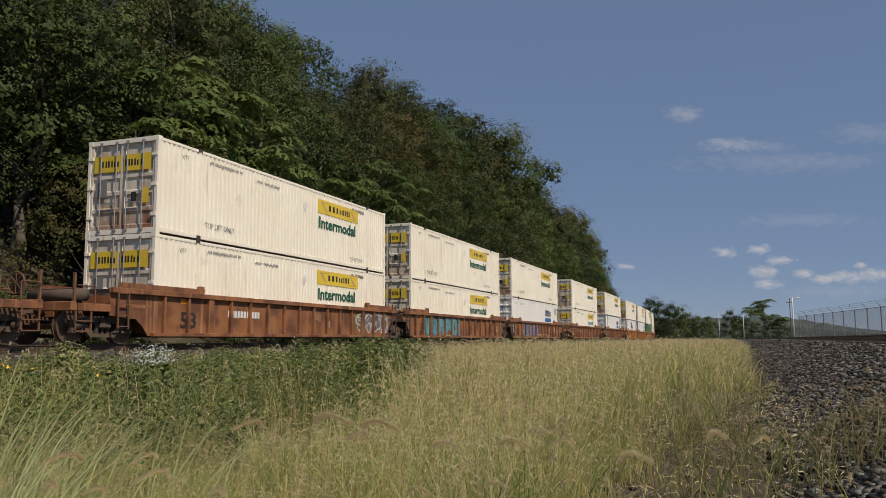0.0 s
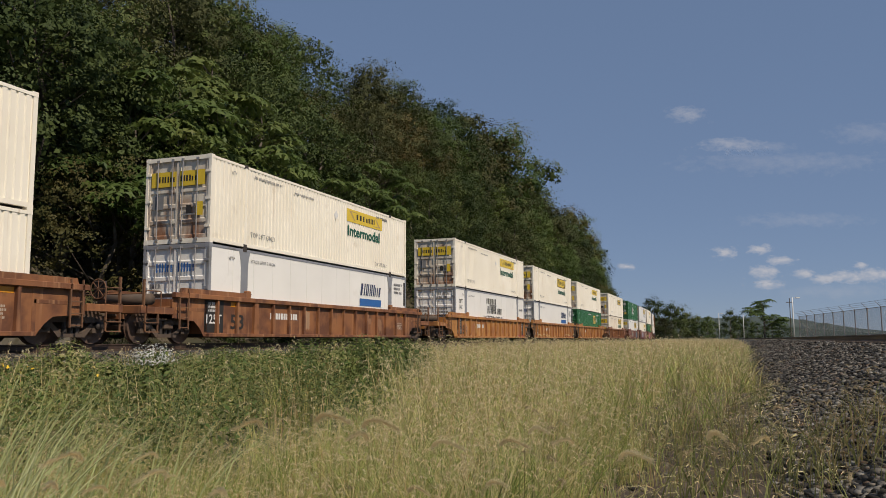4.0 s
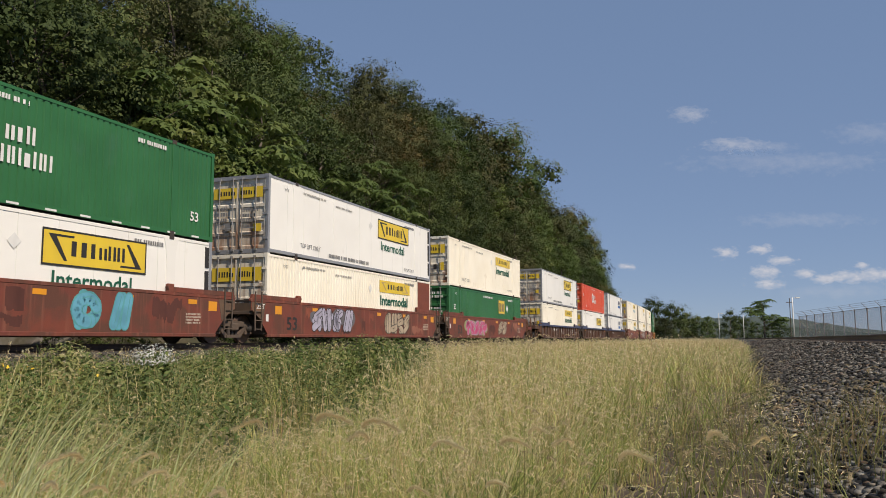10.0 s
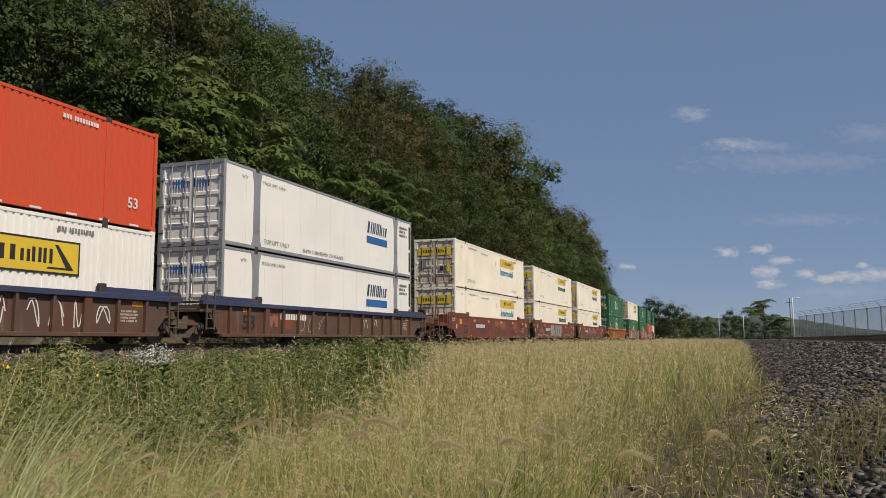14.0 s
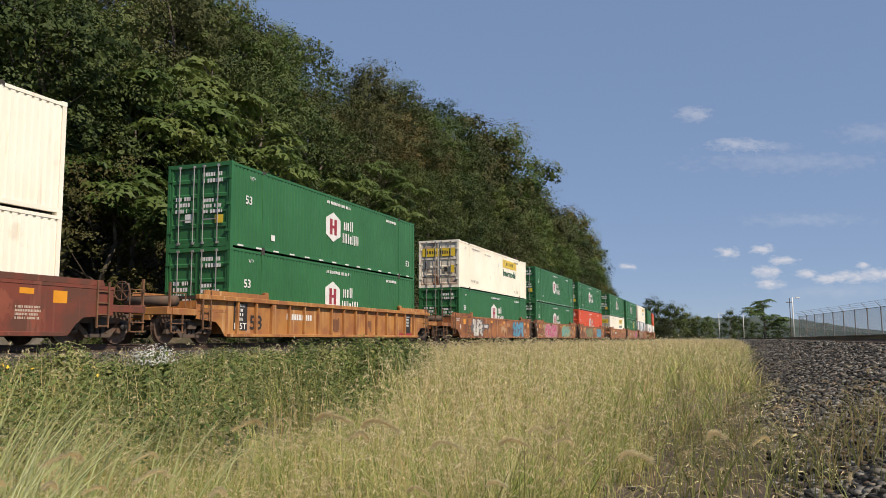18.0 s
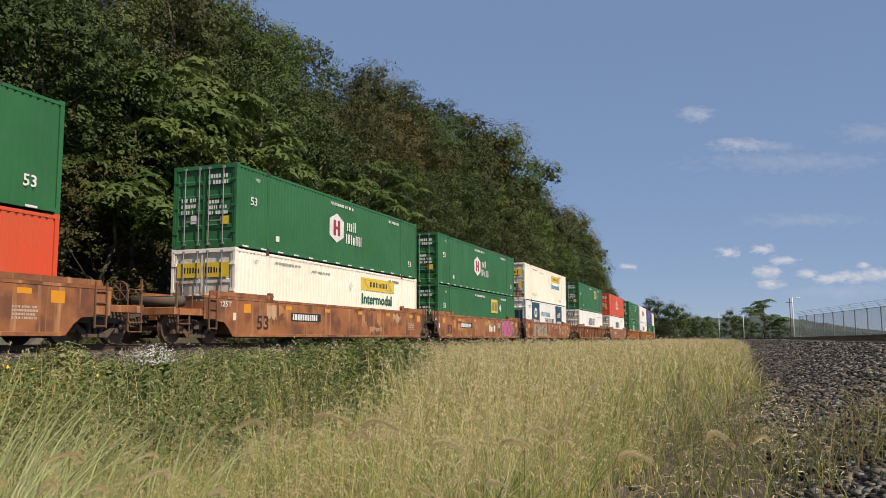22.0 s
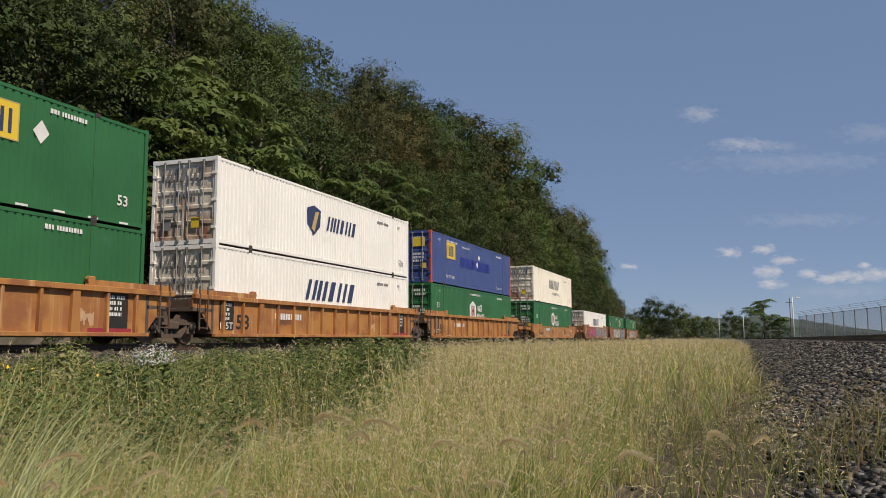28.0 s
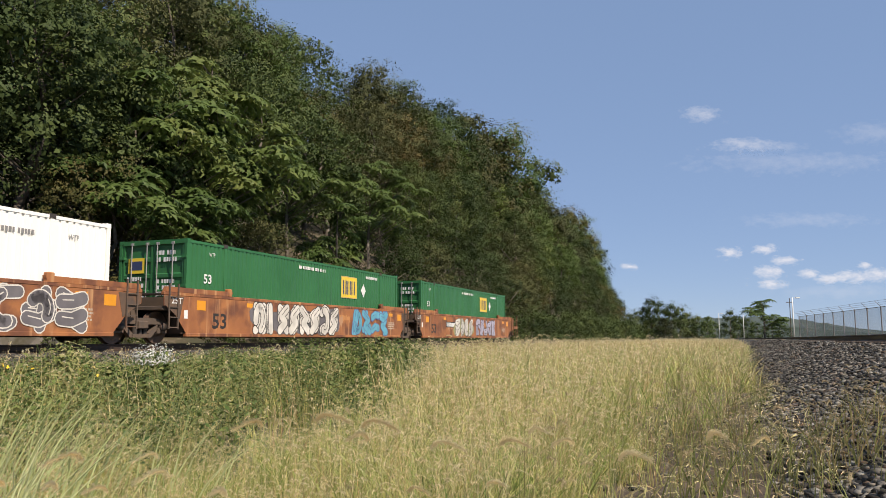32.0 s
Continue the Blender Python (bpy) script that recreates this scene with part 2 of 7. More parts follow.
NIGHTPANEL = surface("dark_blue_print", (0.007, 0.022, 0.04), (0.015, 0.065, 0.1), 0.9, 0.4)
REDOXIDE = surface("red_oxide_paint", (0.2, 0.055, 0.032), (0.15, 0.045, 0.028), 2, 0.7, dirt=RUST)


def well_paint(name, a, b, rust=(0.14, 0.05, 0.02), light=(0.42, 0.26, 0.14)):
    m = surface(name, a, b, 1.1, 0.62, dirt=rust, dirt_at=(0.46, 0.6), streak=light, streak_at=(0.56, 0.72))
    return m


WELLS = {
    "brown": well_paint("brown_well_paint", (0.29, 0.125, 0.05), (0.22, 0.092, 0.043), (0.13, 0.055, 0.03), (0.38, 0.2, 0.1)),
    "orange": well_paint("orange_well_paint", (0.42, 0.2, 0.056), (0.35, 0.155, 0.05), (0.28, 0.115, 0.045), (0.52, 0.32, 0.16)),
    "maroon": well_paint("maroon_well_paint", (0.185, 0.05, 0.03), (0.15, 0.043, 0.03), (0.11, 0.045, 0.03), (0.23, 0.085, 0.055)),
    "dark": well_paint("dark_well_paint", (0.115, 0.068, 0.048), (0.085, 0.054, 0.042), (0.11, 0.048, 0.03), (0.18, 0.115, 0.08)),
    "rust": well_paint("rusty_orange_well_paint", (0.36, 0.145, 0.052), (0.24, 0.092, 0.04), (0.15, 0.06, 0.033), (0.46, 0.25, 0.12)),
}
NAVYRAIL = surface("navy_rail_paint", (0.035, 0.045, 0.1), (0.045, 0.055, 0.11), 1.5, 0.5, dirt=(0.1, 0.06, 0.05))
PATCHES = {k: [surface("touch_up_%s_%d" % (k, i), c, tuple(0.8 * v for v in c), 2.0, 0.65, bump=0.03, streak=tuple(0.6 * v for v in c), streak_at=(0.5, 0.8)) for i, c in enumerate(cs)] for k, cs in dict(
    rust=((0.5, 0.23, 0.085), (0.2, 0.085, 0.042), (0.44, 0.24, 0.13), (0.52, 0.34, 0.2)), brown=((0.36, 0.165, 0.07), (0.14, 0.062, 0.036), (0.3, 0.16, 0.09), (0.4, 0.25, 0.15)),
    maroon=((0.25, 0.075, 0.045), (0.1, 0.035, 0.026), (0.3, 0.12, 0.08))).items()}
PATCHES["orange"] = PATCHES["rust"]
PATCHES["dark"] = PATCHES["maroon"]
# ---------------------------------------------------------------- ground
CAM_SIDE, CAM_S = 17.23, 5.87
RIGHT_TRACK = 21.25          # centre line of the second track
GRASS_Z = -1.05


def hill(s, side):
    """Height of the wooded hillside behind the main track."""
    d = -side - 5.2
    if d <= 0:
        return 0.0
    k = noise.noise((s * 0.03, side * 0.05, 3.1)) * 2.0 + noise.noise((s * 0.11, side * 0.13, 7.7)) * 0.7
    fade = 1.0 - 0.55 * max(0.0, min(1.0, (s - 215) / 160))
    rise = 0.35 * min(d, 2.2) + 1.05 * max(0, min(d - 2.2, 4.5)) + 0.62 * max(0, min(d - 6.7, 30)) + 0.12 * max(0, min(d - 36.7, 150))
    grow = 1.0 + 0.0045 * max(-20.0, min(s - 70, 110.0))
    return rise * fade * grow + k * min(1.0, d / 6)


def ground_z(s, side):
    k = 0.04 * noise.noise((s * 0.5, side * 0.5, 0))
    if side < -3.0:
        z = -0.42 - 0.28 * max(0, min(1, (-side - 3.0) / 1.2)) + hill(s, side)
    elif side < 1.9:
        z = -0.21 - 0.19 * max(0.0, -side - 1.9)
    elif side < 5.0:
        z = -0.21 + (GRASS_Z + 0.21) * min(1, (side - 1.9) / 2.3)
    elif side < 17.5:
        z = GRASS_Z
    elif side < 20.1:
        z = GRASS_Z + (side - 17.5) / 2.45 * 1.0
        z = min(z, -0.11)
    elif side < 22.6:
        z = -0.11
    else:
        z = max(-0.75, -0.11 - (side - 22.6) * 0.4)
    return z + k


EARTH = surface("grassy_earth", (0.13, 0.11, 0.055), (0.09, 0.085, 0.04), 0.8, 0.95, bump=0.5, bscale=9, dirt=(0.16, 0.13, 0.075), dirt_at=(0.5, 0.7), shift=False)
SOIL = surface("bare_brown_soil", (0.068, 0.05, 0.034), (0.038, 0.029, 0.021), 1.6, 0.95, bump=0.7, bscale=22, dirt=(0.13, 0.1, 0.07), dirt_at=(0.52, 0.7), shift=False)
SLOPE = surface("leaf_litter_slope", (0.075, 0.06, 0.036), (0.045, 0.045, 0.025), 0.5, 0.95, bump=0.8, bscale=3, dirt=(0.17, 0.14, 0.11), dirt_at=(0.56, 0.7), shift=False)
STONEBED = surface("ballast_bed", (0.06, 0.056, 0.05), (0.025, 0.023, 0.02), 9.0, 0.9, bump=0.9, bscale=14, dirt=(0.1, 0.09, 0.078), dirt_at=(0.55, 0.7), shift=False)
ROCK = surface("grey_rock", (0.23, 0.21, 0.19), (0.14, 0.125, 0.11), 1.5, 0.9, bump=0.8, bscale=6, dirt=(0.1, 0.09, 0.06), dirt_at=(0.5, 0.65))


def build_ground():
    svals = list(np.arange(-40, 60, 1.5)) + list(np.arange(60, 240, 4)) + list(np.arange(240, 700, 20)) + [700, 800, 950, 1150, 1400, 1800, 2400, 2950]
    tvals = ([-700, -500, -350, -250, -180, -130, -100, -80, -64, -54] + list(np.arange(-48, -6, 2.0)) + [-6, -5.2, -4.6, -4.2, -3.6, -3.0, -1.9, 0, 1.9, 2.6, 3.4, 4.2, 5, 6.5, 8, 9.5, 11, 12.5, 14, 15.5, 16.6]
             + list(np.arange(17.2, 20.4, 0.3)) + [20.8, 22, 22.6, 23.4, 24.4, 26, 30, 36, 44, 60, 80, 110, 160, 260, 420, 700, 1200, 2000])
    v, f, mat_of = [], [], []
    for s in svals:
        for t in tvals:
            x, y, h = place(s, t)
            v.append((x, y, ground_z(s, t)))
    n = len(tvals)
    for i in range(len(svals) - 1):
        for j in range(n - 1):
            f.append((i * n + j, i * n + j + 1, (i + 1) * n + j + 1, (i + 1) * n + j))
            t = 0.5 * (tvals[j] + tvals[j + 1])
            mat_of.append(1 if t < -3.3 else 2 if t < 4.0 else 0 if t < 15.4 else 3 if t < 17.4 else 2 if t < 23.5 else 0)
    me = bpy.data.meshes.new("ground")
    me.from_pydata(v, [], f)
    for m in (EARTH, SLOPE, STONEBED, SOIL):
        me.materials.append(m)
    me.polygons.foreach_set("material_index", mat_of)
    me.polygons.foreach_set("use_smooth", [True] * len(f))
    me.update()
    tagged(new("ground", me), "grassy strip between two railway embankments below a wooded hillside", "ground", kind="structure")


build_ground()

RAILTOP = surface("rail_steel", (0.085, 0.055, 0.04), (0.06, 0.042, 0.034), 6, 0.6, 0.3, dirt=(0.12, 0.06, 0.035))
SHINY = surface("worn_rail_head", (0.5, 0.49, 0.47), (0.42, 0.41, 0.4), 8, 0.25, 1.0, bump=0.02)
TIMBER = surface("creosoted_timber", (0.09, 0.065, 0.048), (0.06, 0.046, 0.036), 5, 0.9, bump=0.4, dirt=(0.14, 0.11, 0.09))


def rail(side, top, s0, s1, parent):
    """A rail of T section that follows the track."""
    prof = [(-0.075, -0.18), (0.075, -0.18), (0.075, -0.165), (0.012, -0.15), (0.012, -0.05), (0.036, -0.036), (0.036, -0.005), (0.03, 0.0),
            (-0.03, 0.0), (-0.036, -0.005), (-0.036, -0.036), (-0.012, -0.05), (-0.012, -0.15), (-0.075, -0.165)]
    n = len(prof)
    v, f = [], []
    ss = [s0 + i * (s1 - s0) / 90 for i in range(91)]
    for s in ss:
        for a, z in prof:
            x, y, h = place(s, side + a)
            v.append((x, y, top + z))
    for i in range(90):
        for j in range(n):
            k = (j + 1) % n
            f.append((i * n + j, i * n + k, (i + 1) * n + k, (i + 1) * n + j))
    r = part("rail", Solid().add(v, f), RAILTOP, parent, "rusty steel rail")
    r.data.materials.append(SHINY)
    r.data.polygons.foreach_set("material_index", [1 if i % n == 7 else 0 for i in range(len(f))])


def track(centre, top, label):
    t = new("railway_track")
    tagged(t, label, "railway track", kind="structure")
    for d in (-0.75, 0.75):
        rail(centre + d, top, -40, 560, t)
    tie = Solid().box(-1.3, 1.3, -0.11, 0.11, -0.17, 0.0, 0.012).mesh("tie")
    tie.materials.append(TIMBER)
    for i in range(104):
        s = 4 + i * 0.54
        o = part("tie", tie, None, t)
        o.matrix_basis = spot(s, centre + random.uniform(-0.03, 0.03), top - 0.185, random.uniform(-0.6, 0.6))
    return t


track(0.0, 0.0, "main line track with rusty rails on dark timber ties")
track(RIGHT_TRACK, 0.15, "second track with worn rails on a grey ballast bank")
# ---------------------------------------------------------------- containers
CL, CW, CH = 16.154, 2.591, 2.896            # 53 foot domestic container
HL, HW = CL / 2, CW / 2
_shared = {}


def shared(key, build):
    """Alike parts of all containers and cars use one mesh."""
    if key not in _shared:
        _shared[key] = build()
    return _shared[key]


def piece(name, key, build, material, parent, label="", smooth=False):
    k = (key, material.name)
    if k not in _shared:
        _shared[k] = build().mesh(name, smooth)
    return part(name, _shared[k], material, parent, label)


def ribbed_side(sign, depth, pitch):
    """A side sheet with upright pressed grooves."""
    s, xo, xi = Solid(), sign * (HW - 0.012), sign * (HW - 0.012 - depth)
    ys = []
    y, n = -HL + 0.1, int(round((CL - 0.2) / pitch))
    step = (CL - 0.2) / n
    for i in range(n):
        ys += [(y, xo), (y + step * 0.58, xo), (y + step * 0.68, xi), (y + step * 0.9, xi)]
        y += step
    ys.append((HL - 0.1, xo))
    z0, z1 = 0.12, CH - 0.1
    v = [(x, yy, z) for yy, x in ys for z in (z0, z1)]
    f = [(2 * i, 2 * i + 2, 2 * i + 3, 2 * i + 1) if sign > 0 else (2 * i, 2 * i + 1, 2 * i + 3, 2 * i + 2) for i in range(len(ys) - 1)]
    return s.add(v, f)


def _panelled(sign):
    """A smooth side of thirteen sheets with a narrow joint between each two."""
    n, xo, xi = 13, sign * (HW - 0.014), sign * (HW - 0.026)
    w, ys = (CL - 0.2) / 13, [(-HL + 0.1, xo)]
    for i in range(1, n):
        y = -HL + 0.1 + i * w
        ys += [(y - 0.008, xo), (y - 0.006, xi), (y + 0.006, xi), (y + 0.008, xo)]
    ys.append((HL - 0.1, xo))
    v = [(x, yy, z) for yy, x in ys for z in (0.13, CH - 0.1)]
    f = [(2 * i, 2 * i + 2, 2 * i + 3, 2 * i + 1) if sign > 0 else (2 * i, 2 * i + 1, 2 * i + 3, 2 * i + 2) for i in range(len(ys) - 1)]
    return Solid().add(v, f)


def door_leaf(sign, ribs):
    """One door, pressed into horizontal fields; sign -1 is the leaf away from the +x side."""
    s, x0, x1 = Solid(), 0.012, HW - 0.12
    if sign < 0:
        x0, x1 = -x1, -x0
    z, prof = 0.17, []
    zs = np.linspace(0.17, CH - 0.16, ribs + 1)
    for a, b in zip(zs[:-1], zs[1:]):
        h = b - a
        prof += [(a, 0.0), (a + h * 0.2, 0.0), (a + h * 0.28, 0.035), (a + h * 0.92, 0.035)]
    prof.append((CH - 0.16, 0.0))
    y = -HL + 0.03
    fr = 0.07
    v, f = [], []
    for zz, dy in prof:
        v += [(x0 + fr, y + dy, zz), (x1 - fr, y + dy, zz)]
    f = [(2 * i, 2 * i + 1, 2 * i + 3, 2 * i + 2) for i in range(len(prof) - 1)]
    s.add(v, f)
    s.box(x0, x0 + fr, y - 0.006, y + 0.05, 0.17, CH - 0.16).box(x1 - fr, x1, y - 0.006, y + 0.05, 0.17, CH - 0.16)
    return s


def word_shape(n, y0, y1, z0, z1, x, slant=0.0, seed=1, axis="side", gap=0.16):
    """A maker's word as a row of plain upright bars, no letters."""
    s, rnd = Solid(), random.Random(seed)
    w = (y1 - y0 - slant) / n
    for i in range(n):
        a, b = y0 + i * w, y0 + (i + 1 - gap) * w
        t = (b - a) * rnd.uniform(0.3, 0.38)
        h = z1 if rnd.random() < 0.8 else z0 + (z1 - z0) * 0.8
        k = slant * (h - z0) / (z1 - z0)
        spans = [(a, a + t), (b - t, b)] if rnd.random() < 0.7 else [(a + 0.14 * w, a + 0.14 * w + 1.7 * t)]
        for p, q in spans:
            quad = [(p, z0), (q, z0), (q + k, h), (p + k, h)]
            if axis == "side":
                s.flat(quad, x)
            else:
                s.add([(u, x, v) for u, v in quad], [(0, 1, 2, 3)])
    return s


def bars(rows, y0, y1, z0, z1, x, seed=3, axis="side"):
    """Small print as plain bars."""
    s, rnd = Solid(), random.Random(seed)
    h = (z1 - z0) / (rows * 1.6 - 0.6)
    for r in range(rows):
        z, y = z1 - h - r * 1.6 * h, y0
        end = y1 - (y1 - y0) * 0.3 * rnd.random()
        while y < end:
            w = min(h * rnd.uniform(0.4, 0.75), end - y)
            q = [(y, z), (y + w, z), (y + w, z + h), (y, z + h)]
            s.flat(q, x) if axis == "side" else s.add([(p, x, zz) for p, zz in q], [(0, 1, 2, 3)])
            y += w + h * (0.22 if rnd.random() < 0.84 else 0.8)
    return s


def rect(y0, y1, z0, z1, x, axis="side"):
    q = [(y0, z0), (y1, z0), (y1, z1), (y0, z1)]
    return Solid().flat(q, x) if axis == "side" else Solid().add([(p, x, z) for p, z in q], [(0, 1, 2, 3)])


def ring(y0, y1, z0, z1, t, x):
    s = Solid()
    for a in ((y0, y1, z0, z0 + t), (y0, y1, z1 - t, z1), (y0, y0 + t, z0 + t, z1 - t), (y1 - t, y1, z0 + t, z1 - t)):
        s.flat([(a[0], a[2]), (a[1], a[2]), (a[1], a[3]), (a[0], a[3])], x)
    return s


def ragged(y0, y1, z0, z1, x, seed):
    """A brushed patch: level above, with uneven strokes and runs below and frayed ends."""
    rnd = random.Random(seed)
    n = max(4, int((y1 - y0) / 0.05))
    w, low, top, under, over = (y1 - y0) / n, 0.3, 0.0, [], []
    for i in range(n):
        low = min(0.6, max(0.0, low + rnd.uniform(-0.22, 0.22)))
        top = min(0.3, max(0.0, top + rnd.uniform(-0.1, 0.1)))
        a, b = z0 + (z1 - z0) * low, z1 - (z1 - z0) * top
        under += [(y0 + i * w, a), (y0 + (i + 0.8) * w, a)]
        over += [(y0 + i * w, b), (y0 + (i + 0.8) * w, b)]
    v = [(x, p, q) for p, q in under] + [(x, p, q) for p, q in over]
    m = len(under)
    return Solid().add(v, [(i, i + 1, m + i + 1, m + i) for i in range(m - 1)])


FACE = HW + 0.003          # markings sit just proud of the side sheet
ENDF = -HL + 0.018         # and of the door fields


def yellow_plate(c, y0, y1, z0, z1, border=False):
    """The carrier's yellow plate: scrollwork and word as plain shapes."""
    p = part("yellow_plate", rect(y0, y1, z0, z1, FACE), YELLOW, c, "yellow plate with a black emblem" if border else "faded yellow plate")
    if border:
        part("plate_border", ring(y0, y1, z0, z1, 0.05, FACE + 0.002), BLACKINK, p)
    h, w = z1 - z0, y1 - y0
    wing = [(0.05, 0.86), (0.28, 0.86), (0.27, 0.8), (0.12, 0.8), (0.22, 0.15), (0.19, 0.15)]
    for flip in (False, True):
        pts = [(y0 + (1 - a if flip else a) * w, z0 + (1 - b if flip else b) * h) for a, b in wing]
        part("plate_scroll", Solid().flat(pts, FACE + 0.003), TANINK if not border else BLACKINK, p)
    part("plate_word", word_shape(6, y0 + 0.24 * w, y1 - 0.22 * w, z0 + 0.3 * h, z1 - 0.28 * h, FACE + 0.004, 0, 5), BLACKINK, p)


def emblem(c, ink):
    """White hexagon with two coloured uprights, and a two-line word beside it in plain blocks."""
    yc, zc, a, b = -HL + 7.25, 1.56, 0.64, 0.62
    pts = [(yc, zc - b), (yc + a, zc - b * 0.55), (yc + a, zc + b * 0.55), (yc, zc + b), (yc - a, zc + b * 0.55), (yc - a, zc - b * 0.55)]
    p = part("emblem", Solid().flat(pts, FACE), WHITEINK, c, "white hexagonal emblem")
    s = Solid()
    for d in (-0.3, 0.08):
        s.flat([(yc + d, zc - 0.33), (yc + d + 0.22, zc - 0.33), (yc + d + 0.22, zc + 0.33), (yc + d, zc + 0.33)], FACE + 0.003)
    s.flat([(yc - 0.08, zc - 0.06), (yc + 0.08, zc - 0.06), (yc + 0.08, zc + 0.06), (yc - 0.08, zc + 0.06)], FACE + 0.003)
    part("emblem_mark", s, ink, p)
    s = word_shape(3, yc + 0.95, yc + 1.85, 1.56, 2.0, FACE, 0, 2)
    w2 = word_shape(5, yc + 0.85, yc + 2.4, 1.0, 1.42, FACE, 0, 4)
    s.add(w2.v, w2.f)
    part("emblem_word", s, WHITEINK, c)


def square_badge(c, y0, z0, size, mat=YELLOW):
    p = part("square_badge", rect(y0, y0 + size, z0, z0 + size * 0.62, FACE), mat, c, "yellow square badge with a dark word")
    part("badge_word", word_shape(3, y0 + 0.12 * size, y0 + 0.9 * size, z0 + 0.1 * size, z0 + 0.5 * size, FACE + 0.003, 0, 7), NAVYINK, p)
    part("badge_border", ring(y0, y0 + size, z0, z0 + size * 0.62, 0.035, FACE + 0.002), TANINK, p)


def small_marks(c, ink, hub=False):
    """The service lettering that every side carries."""
    y = -HL
    lettering("lettering", "WTP", y + 1.1, y + 1.42, 2.42, 2.55, FACE, ink, c)
    part("print", bars(1, y + 12.6, y + 13.9, 2.5, 2.62, FACE, 8), ink, c)
    if hub:
        lettering("lettering", "53", y + 0.85, y + 1.25, 1.55, 1.85, FACE, ink, c, 0.02)
        lettering("lettering", "53", y + 15.0, y + 15.4, 0.55, 0.85, FACE, ink, c, 0.02)
        part("print", bars(1, y + 6.7, y + 9.0, 2.5, 2.62, FACE, 4), ink, c)
        part("mark", rect(y + 2.5, y + 2.75, 0.45, 0.66, FACE), ink, c)
        s = Solid()
        for i in range(14):
            a = y + 0.4 + i * 1.13
            s.flat([(a, 0.055), (a + 0.36, 0.055), (a + 0.36, 0.11), (a, 0.11)], HW + 0.008)
        part("reflective_tape", s, WHITEINK, c)
    else:
        lettering("lettering", "TOP LIFT ONLY", y + 2.3, y + 3.9, 0.42, 0.6, FACE, ink, c)
        lettering("lettering", "TOP LIFT ONLY", y + 12.5, y + 13.8, 0.3, 0.45, FACE, ink, c)
        part("print", bars(1, y + 2.5, y + 4.6, 2.52, 2.61, FACE, 9), PALEINK if ink == GREYINK else ink, c)
        part("print", bars(1, y + 5.2, y + 7.0, 2.42, 2.5, FACE, 10), PALEINK if ink == GREYINK else ink, c)
        part("diamond_decal", Solid().flat([(y + 8.6, 1.9), (y + 8.8, 2.1), (y + 8.6, 2.3), (y + 8.4, 2.1)], FACE), WHITEINK, c)


